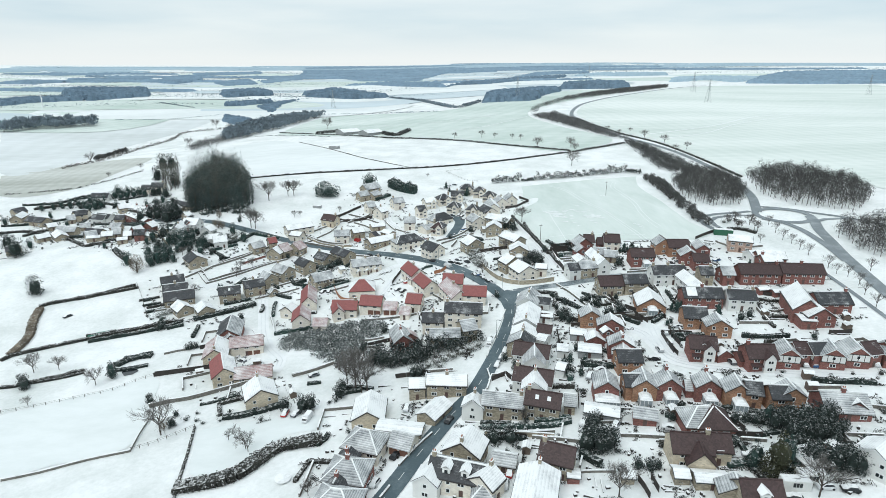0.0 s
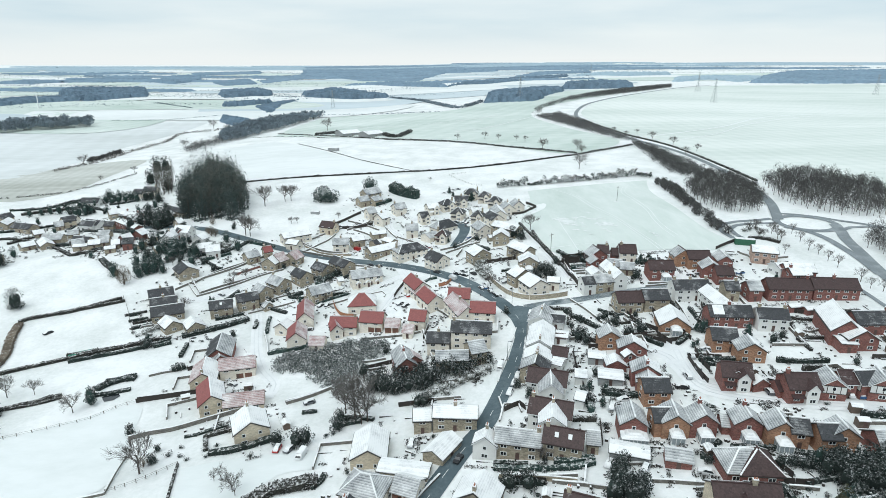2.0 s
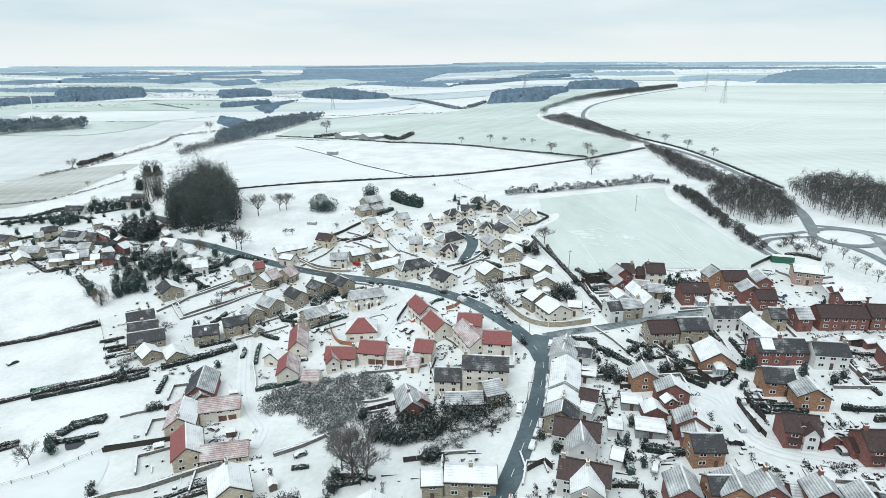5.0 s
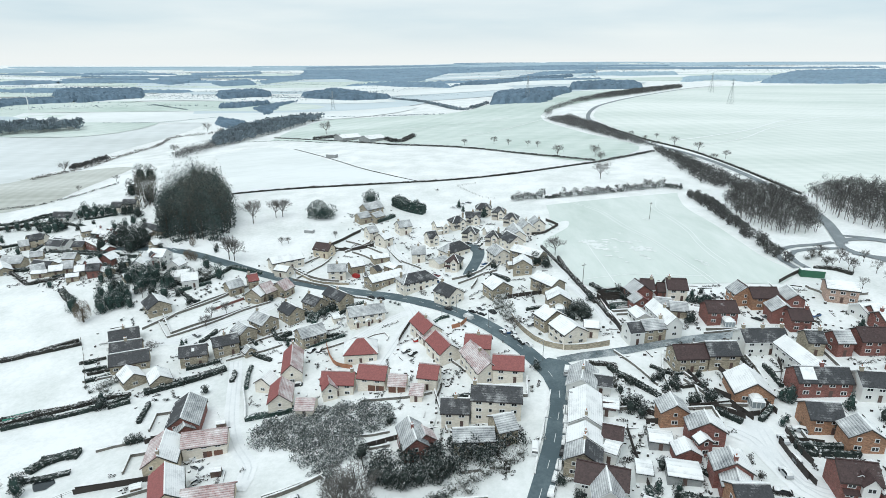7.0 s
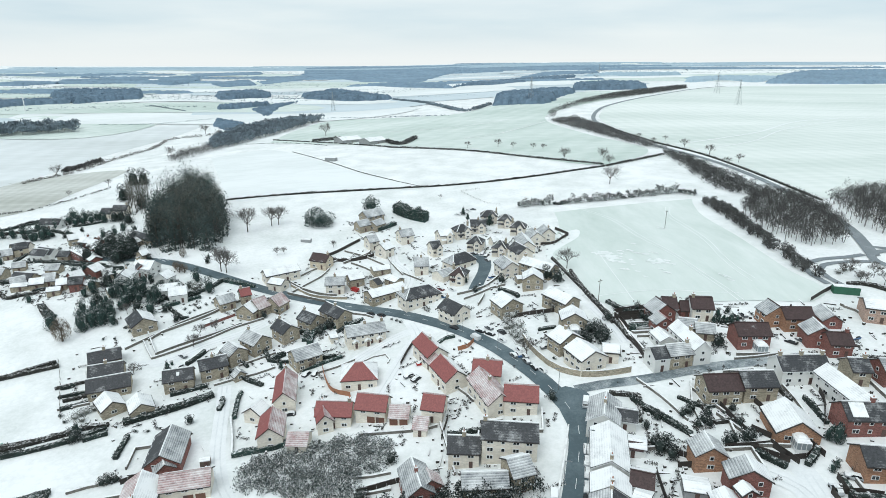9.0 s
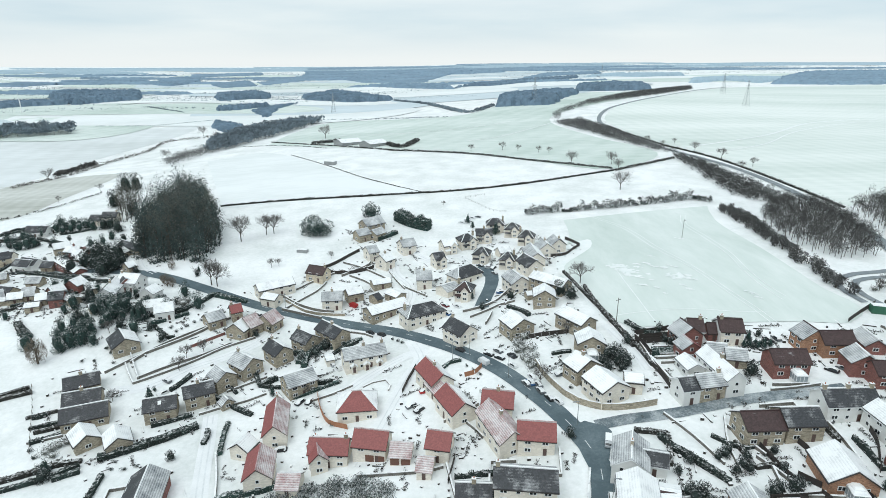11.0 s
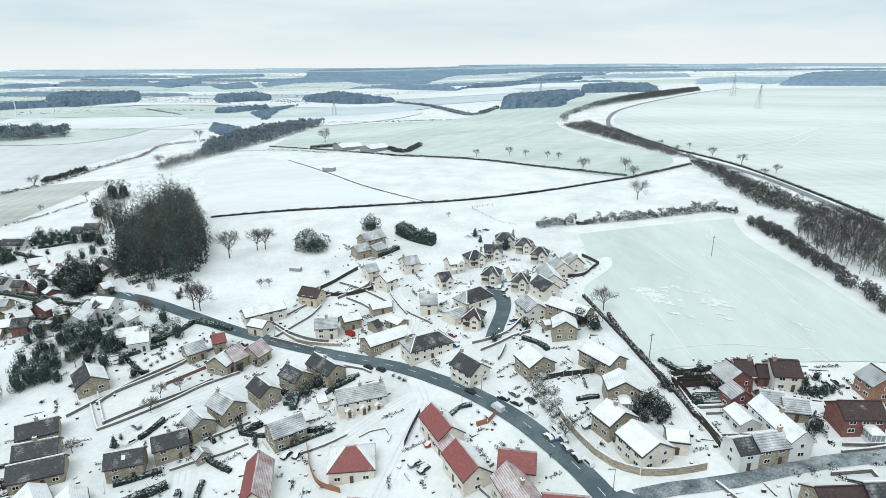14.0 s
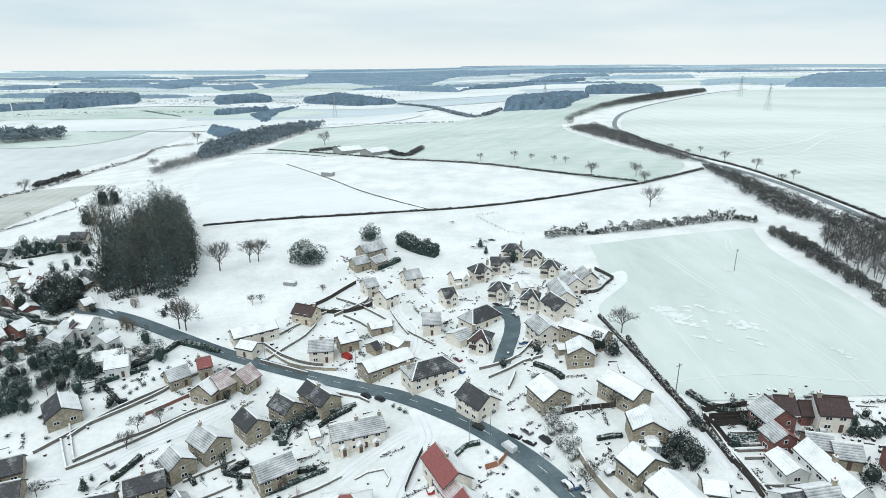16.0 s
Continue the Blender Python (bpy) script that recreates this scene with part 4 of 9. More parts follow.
lane("lane_west", [(-71.3, 234.6), (-68.0, 223.8), (-64.1, 210.3), (-60.1, 198.1), (-54.9, 186.9), (-48.2, 176.7), (-48.2, 168.3)], 4.2, "snowed-in lane between gardens")
lane("lane_red_houses", [(-23.5, 206.3), (-15.6, 235.1), (-12.3, 246.5), (-9.5, 254.5), (-13.6, 268.4)], 5.0, "snowed-in court between red-roofed houses")
lane("lane_estate", [(81.4, 149.4), (75.4, 154.2), (75.2, 164.4), (76.3, 172.6), (75.8, 178.3)], 5.0, "snowed-in estate road")
lane("lane_estate_north", [(68.9, 174.0), (72.9, 169.1), (73.9, 159.1), (76.2, 149.6), (89.0, 142.5), (102.7, 139.0), (116.0, 136.1), (124.7, 134.5)], 5.0, "snowed-in estate road")
lane("lane_new_houses", [(-17.7, 293.7), (-15.8, 303.9), (-17.9, 315.9), (-23, 325), (-25, 334), (-23, 346), (-17, 348), (-8, 339), (4, 343), (12, 328)], 4.5, "snowed-in estate lane")
lane("lane_new_houses_east", [(5, 351), (8, 369), (22, 367), (28, 360), (34, 351), (41, 357)], 4.5, "snowed-in estate lane")
lane("lane_bungalows", [(-107.9, 246.2), (-96.5, 248.5), (-87.2, 258.6), (-77.9, 265.4), (-69.8, 273.9), (-66.1, 283.1)], 4.2, "snowed-in lane past stone houses")
lane("lane_drive", [(-32.1, 241.6), (-26.2, 248.4), (-18.3, 255.4), (-12.6, 258.6)], 4.5, "snowed-in junction mouth")
lane("lane_copse", [(-129, 324), (-138, 332), (-147, 346), (-157, 363)], 3.0, "snowy track into the copse")
lane("lane_garden", [(55.1, 231.2), (54.0, 240.1), (52.0, 248.3), (49.9, 257.7)], 3.0, "snowy track behind gardens")

# tramlines and bare drifts on the crop field
DRIFT = snow_field("lying_drift", (0.845, 0.865, 0.86), (0.70, 0.75, 0.735), 0.42, 0.75, 0.2)
strip("tramline", [(77, 392), (87, 364), (89, 325), (93.0, 299.6), (95.8, 276.5), (98.5, 260.8), (99.8, 250.2)], 0.3, DRIFT, 0.2, "white tramline across the crop", category="tramline", across=1)
strip("tramline", [(79, 392), (89, 364), (91, 326), (94.6, 299.4), (97.3, 276.4), (100.2, 261.2), (101.6, 251.6)], 0.3, DRIFT, 0.2, "white tramline across the crop", category="tramline", across=1)
strip("tramline", [(123, 384), (117, 367), (116, 345), (114.0, 314.8), (110.7, 293.4), (109.9, 278.7), (111.2, 266.7)], 0.3, DRIFT, 0.2, "white tramline across the crop", category="tramline", across=1)
strip("tramline", [(125, 383), (119, 366), (118, 345), (115.9, 314.6), (112.7, 293.2), (112.2, 278.6), (113.6, 268.8)], 0.3, DRIFT, 0.2, "white tramline across the crop", category="tramline", across=1)
strip("tramline", [(65.8, 304.1), (65.2, 287.8), (65.2, 271.0), (65.4, 257.6), (66.4, 250.6)], 0.3, DRIFT, 0.2, "white tramline across the crop", category="tramline", across=1)
strip("tramline", [(54.7, 262.6), (67.9, 263.3), (80.6, 262.4), (91.9, 259.4), (102.4, 258.1)], 0.3, DRIFT, 0.2, "white tramline across the crop", category="tramline", across=1)


def flecks(spots, label):
    """Wind-drawn flecks of lying snow with ragged outlines, too many to count; spots: x, y, reach along the drills."""
    verts, faces = [], []
    way = math.atan2(-0.72, 0.69)
    for x, y, reach in spots:
        for k in range(max(4, int(reach * 4))):
            u, v = rows_rng.normal() * reach * 0.42, rows_rng.normal() * reach * 0.13
            cx, cy = x + u * math.cos(way) - v * math.sin(way), y + u * math.sin(way) + v * math.cos(way)
            long, wide = rows_rng.uniform(0.3, 0.75) * (0.5 + reach * 0.16), rows_rng.uniform(0.25, 0.65) * (0.5 + reach * 0.2)
            n = len(verts)
            for q in range(13):
                g = 2 * math.pi * q / 13
                r = rows_rng.uniform(0.55, 1.25)
                e, f = long * r * math.cos(g), wide * r * math.sin(g)
                px, py = cx + e * math.cos(way) - f * math.sin(way), cy + e * math.sin(way) + f * math.cos(way)
                verts.append((px, py, terrain(px, py) + 0.2 + 0.0002 * len(faces)))
            faces.append(tuple(range(n, n + 13)))
    return tagged(new("snow_flecks", mesh("snow_flecks", verts, faces, DRIFT)), label, "snow patches", kind="stuff")


for track, wide in (([(208, 593), (260, 624), (323, 669), (404, 750), (479, 792), (554, 814), (629, 824)], 2.6), ([(208, 558), (282, 605), (357, 685), (462, 763), (539, 791)], 1.6), ([(20, 662), (53, 683), (91, 731), (122, 773)], 1.6), ([(-129, 782), (-52, 758), (21, 767), (84, 806)], 1.6)):
    strip("tramline", track, wide, DRIFT, 0.4, "white tramline across a far crop", category="tramline", across=1)
flecks(((68.6, 300.6, 8), (69.0, 305.3, 5), (85.9, 288.8, 6), (67.8, 304.6, 4), (68.6, 298.7, 6), (69.0, 294.2, 5), (75.1, 305.3, 3), (78.6, 306.1, 3), (83.5, 314.7, 2), (74.5, 302.0, 3), (82.0, 300.0, 3), (84.3, 298.3, 2.5), (87.5, 299.5, 2.5), (82.8, 289.3, 4), (87.0, 291.0, 4), (87.6, 287.0, 3), (70.3, 283.8, 3), (74.0, 280.7, 2), (74.9, 275.6, 1.5), (74.5, 287.9, 1.5), (84.5, 277.6, 2), (83.8, 281.0, 2), (103.5, 272.2, 3), (104.1, 268.4, 2), (105.6, 338.6, 3)), "ragged streaks of lying snow on the crop")
patch("snow_margin", [(51, 340), (66, 350), (64, 336), (52, 320), (47.7, 313.2), (46.5, 305.0), (46.4, 299.0), (47.5, 292.3), (47.5, 286.1), (48.9, 280.8), (49.5, 274.1), (51.1, 269.3), (51.6, 264.5), (53.4, 259.5), (50.7, 260.0), (48.3, 271.4), (47.1, 286.6), (44.2, 306.7), (46, 322)], DRIFT, 0.2, "white unsown margin of the crop field", 8, "field margin")


# ---- the houses, from the south to the north ----
house(67.8, 90.6, -3, 7.4, 7.5, 3.6, 7.2, "bb", "s", dormers=1)
house(65.0, 93.1, 78, 3.7, 6.6, 3, 5.2, "gg", "s")
house(26.2, 95.8, 74, 12.4, 8.5, 4.5, 6.5, "ww", "w", chimneys="B")
house(-14.4, 96.7, -12, 9.6, 8.5, 5, 8.2, "gg", "r", hip=True)
house(62.2, 97.7, -6, 6.5, 3.8, 2.2, 3, "ww", "s", small=True)
house(15.8, 98.3, -8, 4.5, 5.6, 2.8, 4.8, "gg", "c", hip=True)
house(97.1, 99.2, 33, 7.0, 7.5, 5, 7.6, "ww", "w", chimneys="B")
house(57.0, 99.9, -7, 2.9, 3.8, 2.1, 2.9, "ww", "s", small=True)
house(16.5, 100.1, 52, 4.8, 6.1, 4.8, 7.2, "ww", "c", chimneys="B")
house(100.4, 100.3, -9, 5.3, 6.6, 3, 5, "ww", "w")
house(46.3, 100.8, -7, 2.5, 2.8, 2, 2.8, "ww", "s", small=True)
house(85.4, 101.9, 9, 6.9, 6.6, 2.6, 4.8, "ww", "s", hip=True)
house(61.9, 102.2, 80, 3.8, 5.6, 3.4, 6.5, "bb", "y")
house(-15.6, 102.2, 79, 2.5, 4.7, 4.6, 6.6, "dd", "r", chimneys="B")
house(35.3, 102.3, -8, 2.5, 2.8, 2, 2.6, "ww", "r", small=True)
house(4.4, 102.6, 69, 5.0, 5.6, 4.8, 7.2, "ww", "w")
house(10.8, 103.7, -17, 12.1, 7, 5, 7.6, "gd", "c", chimneys="A", dormers=2)
house(61.1, 106.3, -6, 8.2, 7, 4.8, 7.6, "wb", "y", chimneys="B")
house(66.9, 106.3, -7, 4.9, 6.1, 4.4, 7, "wb", "y")
house(32.6, 106.3, -21, 7.2, 7, 5, 7.6, "wb", "s", chimneys="A")
house(-13.7, 107.2, -11, 9.2, 8.5, 5, 8.2, "gg", "r", chimneys="M", hip=True)
house(21.4, 109.0, -15, 5.0, 4.7, 2.6, 4.2, "wg", "s")
house(-14.6, 112.7, 78, 2.5, 4.7, 4.6, 6.6, "dd", "r", chimneys="A")
house(12.7, 113.1, 69, 7.1, 8.9, 4.6, 8, "ww", "s", chimneys="A")
house(70.9, 117.1, 86, 8.1, 8.5, 3, 6.8, "bb", "r", hip=True)
house(68.8, 117.4, -3, 9.3, 7.5, 3.2, 6.5, "gg", "r", hip=True)
house(-11.3, 118.6, -18, 9.2, 8, 5, 8.2, "gg", "c", hip=True)
house(105.9, 119.3, 72, 4.5, 5.6, 2.8, 5, "ww", "r")
house(99.0, 119.6, -6, 2.5, 4.7, 2.5, 3.2, "bb", "r", small=True)
house(-2.2, 119.9, -21, 5.4, 6.1, 2.7, 5, "wg", "c", garages=2, small=True)
house(103.1, 120.2, -6, 10.1, 8.5, 2.9, 6, "wg", "r", chimneys="M")
house(57.1, 122.1, -15, 5.3, 4.7, 2.5, 3.8, "wg", "r", small=True)
house(89.3, 123.3, -4, 4.0, 5.6, 5, 7.2, "wd", "o")
house(92.5, 123.4, 84, 4.4, 6.1, 5, 7.4, "gg", "o")
house(47.5, 125.4, -17, 8.4, 4.7, 2.5, 3.3, "ww", "g", small=True)
house(84.7, 125.9, -12, 3.6, 5.6, 5, 7.2, "wd", "o")
house(-3.5, 126.7, -10, 11.7, 4.7, 2.4, 3, "ww", "s", small=True)
house(81.4, 127.2, 81, 5.2, 6.1, 5, 7.4, "gg", "o", conservatory=3)
house(33.4, 129.1, -17, 8.7, 6.1, 5.2, 7.8, "wb", "s", chimneys="A", skylights=2)
house(40.4, 129.8, -11, 2.5, 4.7, 3.5, 5.5, "wg", "s")
house(75.4, 130.2, 83, 4.9, 6.1, 5, 7.4, "gg", "r", chimneys="B", conservatory=3)
house(23.3, 131.1, -12, 10.4, 5.6, 5, 7.4, "wg", "s", chimneys="B")
house(15.6, 131.3, 76, 3.9, 5.6, 5, 7.4, "ww", "w", chimneys="B")
house(66.2, 132.5, 86, 5.0, 6.1, 5, 7.4, "gg", "r", chimneys="B", conservatory=3)
house(72.3, 132.7, -10, 2.5, 4.7, 2.7, 4.4, "wg", "r", small=True)
house(60.3, 133.7, 82, 6.3, 6.1, 5, 7.4, "gg", "o", conservatory=3)
house(5.3, 133.7, 58, 8.8, 5.6, 2.4, 4, "ww", "s", small=True)
house(57.5, 134.5, -1, 4.2, 5.6, 5, 7.2, "gd", "o")
house(50.8, 134.8, 82, 6.6, 6.1, 5, 7.4, "gg", "r", conservatory=6)
house(-12.4, 135.2, 91, 10.4, 8.5, 3.6, 6.5, "ww", "y")
house(32.5, 138.1, 79, 6.8, 6.6, 5, 7.6, "ww", "w", chimneys="B")
house(131.5, 141.3, 72, 6.4, 6.1, 5, 7.4, "gg", "t")
house(32.9, 142.0, -18, 10.5, 7, 5, 7.8, "bb", "w", chimneys="A")
house(114.6, 142.3, 75, 6.0, 6.1, 5, 7.4, "gg", "t")
house(121.1, 142.5, 78, 6.3, 6.1, 5, 7.4, "gg", "t")
house(131.8, 142.8, 7, 4.8, 6.1, 5, 7.2, "wb", "t")
house(124.8, 142.8, 11, 4.4, 6.1, 5, 7.2, "wb", "t")
house(103.2, 143.7, 78, 6.0, 6.1, 5, 7.4, "gg", "t")
house(95.6, 144.0, -2, 7.6, 7, 5, 7.6, "wb", "r", chimneys="A", front_gable=True)
house(111.7, 144.0, 4, 5.0, 6.1, 5, 7.2, "wd", "t")
house(107.2, 144.6, -2, 3.4, 6.1, 5, 7.2, "wb", "t")
house(8.7, 145.5, -3, 11.2, 6.1, 4.8, 6.6, "ww", "s", chimneys="M")
house(0.1, 145.7, 3, 4.5, 5.6, 4.6, 6.2, "ww", "s")
house(92.2, 145.8, 3, 2.7, 4.7, 2.6, 4.4, "bb", "r", small=True)
house(60.7, 147.9, -1, 6.6, 6.6, 5, 7.4, "wd", "o")
house(88.3, 148.4, 96, 2.5, 4.2, 2.6, 4.2, "ww", "r", small=True)
house(-46.4, 148.7, 114, 8.6, 8.9, 5, 8, "ww", "y", chimneys="B")
house(42.1, 148.9, -25, 2.5, 4.7, 3, 4, "ww", "w", small=True)
house(83.3, 150.4, 73, 2.5, 3.8, 5, 6.4, "bb", "t")
house(83.2, 151.5, -11, 7.2, 7, 5, 7.6, "wb", "r", front_gable=True)
house(60.6, 152.4, 75, 4.1, 5.6, 4, 6, "gw", "r")
house(34.7, 153.2, 82, 7.5, 6.1, 5, 7.6, "gg", "w")
house(61.4, 156.7, 80, 5.0, 7.5, 5, 7.5, "gw", "r", chimneys="A")
house(34.7, 157.0, -18, 10.5, 7, 5, 7.8, "bb", "w")
house(52.7, 159.0, -13, 6.7, 5.6, 2.4, 2.9, "ww", "g", small=True)
house(44.8, 160.6, -13, 3.2, 4.7, 2.6, 3, "ww", "w", small=True)
house(32.4, 164.4, 74, 5.7, 8, 5, 7.6, "gd", "s", chimneys="B")
house(93.7, 164.4, 81, 5.5, 7.5, 4.6, 7.2, "gw", "o")
house(-53.4, 164.8, 12, 11.2, 6.1, 2.8, 5.2, "rp", "y")
house(55.7, 165.0, 86, 4.3, 5.6, 2.6, 4.4, "ww", "r", small=True)
house(59.6, 165.9, 99, 2.5, 3.3, 4.4, 5.6, "ww", "r")
house(-63.7, 166.2, 114, 11.2, 7.5, 4.8, 7.8, "rw", "y")
house(39.7, 167.2, -31, 3.1, 4.7, 3.6, 4.6, "ww", "w")
house(122.9, 167.6, -6, 4.4, 6.6, 3.4, 3.9, "ww", "r", small=True)
house(127.1, 168.7, 87, 7.2, 8.5, 4.4, 7.5, "ww", "r")
house(34.0, 170.1, 77, 5.7, 8, 5, 7.6, "ww", "w", chimneys="A")
house(61.9, 170.2, 81, 4.6, 8, 5, 7.6, "gw", "r")
house(51.8, 170.4, -13, 5.0, 4.7, 2.4, 3, "ww", "g", small=True)
house(41.2, 172.2, -19, 4.4, 5.6, 4, 5.6, "wb", "w")
house(89.5, 172.3, -7, 7.1, 7, 4.8, 7.4, "wd", "o")
house(126.6, 176.2, 73, 16.3, 8.5, 5.4, 9.5, "wg", "r")
house(8.3, 176.5, 3, 9.8, 5.6, 4.4, 6.4, "wg", "s")
house(-3.9, 177.4, 108, 3.4, 5.2, 4.6, 6.8, "gp", "r")
house(-6.8, 177.9, 105, 9.4, 6.1, 5, 7.6, "gg", "r", chimneys="M")
house(137.3, 178.4, 2, 11.2, 7.5, 4.5, 7.5, "dd", "r", chimneys="B")
house(57.4, 178.6, 87, 5.3, 6.6, 4.8, 7.2, "gg", "o")
house(15.8, 178.7, 19, 4.9, 7, 5.4, 7.8, "wg", "s")
house(-71.3, 180.7, 104, 10.8, 8, 4.8, 7.8, "pw", "y", chimneys="A")
house(36.7, 181.2, 77, 14.4, 8, 5, 7.6, "ww", "w", chimneys="A")
house(109.9, 183.5, -8, 8.8, 7, 5, 7.6, "wd", "w", chimneys="AB")
house(43.1, 184.4, -14, 3.8, 3.8, 2.6, 3.4, "bb", "w", small=True)
house(44.2, 184.9, -16, 3.9, 4.7, 2.6, 3.4, "ww", "w", small=True)
house(-62.4, 186.0, 13, 11.0, 6.6, 4.6, 7, "wp", "c", garages=2)
house(98.0, 186.9, -3, 13.2, 7, 5, 7.8, "wd", "r", chimneys="M", panel=True)
house(80.5, 187.4, 81, 9.9, 9.4, 3, 6.5, "ww", "o", conservatory=3)
house(4.2, 188.5, -3, 7.2, 6.6, 5, 7.6, "gd", "c", chimneys="M")
house(15.1, 188.9, -6, 12.9, 7.5, 7.4, 10, "gd", "c", chimneys="A", tall=True)
house(127.7, 191.7, 8, 3.7, 2.8, 2.2, 2.8, "ww", "r", small=True)
house(-71.5, 193.1, 124, 4.2, 4.7, 3.6, 5.5, "gg", "r")
house(123.9, 194.2, 7, 4.1, 2.8, 2.2, 2.8, "ww", "r", small=True)
house(44.3, 194.5, -16, 5.2, 5.6, 3.4, 5, "gd", "w")
house(39.1, 194.8, 72, 9.8, 7.5, 5, 7.6, "gg", "w", chimneys="M")
house(99.3, 196.4, 93, 16.4, 6.1, 5, 7.5, "ww", "w")
house(-73.1, 199.0, 102, 12.8, 8.5, 4.4, 7.6, "dg", "r")
house(-38.9, 201.2, -2, 5.1, 6.1, 2.8, 5, "wp", "c", small=True)
house(-6.4, 201.7, -10, 3.5, 5.6, 2.7, 4.8, "wp", "c", small=True)
house(70.3, 202.1, 3, 8.7, 7.5, 5, 7.6, "wb", "s")
house(79.5, 202.6, 2, 8.5, 7.5, 5, 7.6, "wd", "s")
house(143.0, 204.8, -5, 15.1, 7.5, 5, 7.8, "wb", "r", chimneys="M")
house(-47.4, 205.4, 100, 9.6, 6.6, 5, 8, "rp", "c")
house(115.3, 205.6, -1, 4.4, 6.6, 5, 7.4, "wg", "r")
house(20.0, 205.7, -7, 8.6, 6.6, 5, 8, "wr", "c")
house(127.4, 205.8, -3, 14.7, 7.5, 5, 7.8, "wb", "r", chimneys="B")
house(107.8, 206.4, -5, 4.5, 6.6, 5, 7.4, "wd", "s", chimneys="B")
house(-3.1, 207.6, -12, 5.7, 7, 4.6, 7.4, "wr", "c")
house(-12.6, 208.1, -5, 5.0, 6.1, 2.7, 5, "wp", "c", garages=2, small=True)
house(94.1, 208.4, 2, 12.6, 7, 5, 7.8, "wd", "w", chimneys="AMB")
house(-33.7, 208.6, 107, 6.6, 4.2, 4.8, 7, "rp", "c", chimneys="B")
house(11.9, 210.1, 110, 14.4, 7, 5, 8, "pp", "c", chimneys="M")
house(-30.9, 210.4, -2, 9.6, 6.1, 4.8, 7.6, "wr", "c", chimneys="B")
house(-20.3, 211.3, -9, 8.4, 7, 4.8, 7.8, "wr", "c", garages=2)
house(59.9, 217.6, 11, 4.6, 6.0, 5, 7.2, "wd", "w")
house(65.6, 218.6, 11, 6.9, 5.9, 4.9, 7.0, "wg", "s", chimneys="B")
house(-54.9, 215.8, 72, 4.5, 5.6, 3.8, 6, "ww", "c")
house(71.3, 223.9, 97, 14.8, 5.1, 5.2, 7.8, "ww", "w", chimneys="M")
house(137.8, 217.0, 2, 7.1, 6.6, 5, 7, "ww", "r", chimneys="A")
house(12.1, 220.1, -10, 7.9, 6.6, 5, 8, "wr", "c", chimneys="M")
house(111.5, 220.2, -4, 6.0, 6.6, 4.6, 7, "bb", "r", chimneys="B")
house(140.0, 220.7, -4, 10.7, 6.6, 4.6, 7, "ww", "r")
house(40.6, 221.8, 112, 8.8, 8.5, 5, 7.6, "ww", "c")
house(-92.0, 222.0, 125, 7.1, 6.6, 3, 5.4, "ww", "s")
house(0.9, 222.3, -64, 10.5, 7, 4.8, 7.8, "wr", "c")
house(-101.8, 223.0, 134, 7.6, 6.6, 3, 5.4, "ww", "s")
house(48.4, 223.6, -12, 4.5, 5.6, 4, 5.2, "ww", "c")
house(-48.6, 224.5, 101, 14.3, 6.1, 5, 8.2, "rp", "c", chimneys="B")
house(137.4, 225.3, 8, 7.4, 7.5, 3.6, 5.4, "ww", "w")
house(109.0, 225.4, 82, 6.4, 7, 4.8, 7.4, "gg", "r")
house(90.0, 226.5, -1, 9.3, 7, 5, 7.6, "bb", "r", conservatory=3)
house(78.8, 231.3, -12, 5.2, 5.6, 3, 5, "wg", "s")
house(74.7, 234.2, -14, 4.8, 5.6, 3.4, 5.4, "wg", "s")
house(-26.9, 230.2, 7, 10.8, 9.4, 4.2, 7.8, "wr", "c", hip=True)
house(65.5, 228.7, 97, 6.5, 5.0, 3.0, 4.6, "ww", "w")
house(36.7, 231.7, 117, 6.1, 8.5, 4.6, 7.4, "ww", "s", chimneys="M", conservatory=4)
house(-3.0, 231.7, -62, 9.3, 5.6, 3, 5.4, "wp", "c")
house(-106.7, 232.2, 23, 11.9, 7, 3.4, 6.4, "gd", "s")
house(-85.7, 234.9, 18, 8.6, 6.6, 4.8, 7.4, "wd", "s", skylights=1)
house(108.0, 235.0, -1, 8.6, 6.6, 4.8, 7.4, "wb", "o")
house(67.3, 235.9, 100, 4.5, 5.6, 4.4, 6.4, "gr", "r")
house(119.3, 236.9, 82, 8.3, 5.6, 2.8, 5, "gg", "r")
house(102.4, 237.6, 93, 5.8, 7, 5, 7.8, "gb", "o")
house(-5.0, 237.7, -63, 11.2, 7, 4.8, 7.8, "wr", "c", chimneys="M")
house(-67.8, 238.4, 133, 2.5, 3.8, 2.4, 4, "gg", "s")
house(136.7, 238.7, -21, 9.2, 8.5, 5.4, 7.2, "ww", "k")
house(-111.2, 239.0, 21, 9.8, 6.6, 3.4, 6.2, "gd", "s", chimneys="M")
house(-77.2, 241.5, 28, 8.4, 7, 5, 7.4, "gd", "s", chimneys="M")
house(69.1, 242.2, 101, 6.0, 7.5, 5, 8, "gb", "r")
house(41.4, 243.0, 87, 6.6, 8, 5, 7.6, "ww", "s", conservatory=3)
house(82.3, 243.3, -6, 6.3, 7, 5, 7.6, "wb", "c", chimneys="A")
house(82.2, 243.8, -7, 6.3, 7, 5, 7.6, "bb", "w")
house(72.5, 244.7, -6, 4.2, 7, 5, 7.6, "bb", "w", chimneys="B")
house(78.7, 244.8, -8, 2.5, 4.7, 3, 5, "bb", "r", small=True)
house(78.2, 244.9, -5, 3.3, 4.7, 3, 5.4, "bb", "r")
house(-47.3, 245.1, 36, 9.0, 7.5, 5, 7.6, "wg", "s")
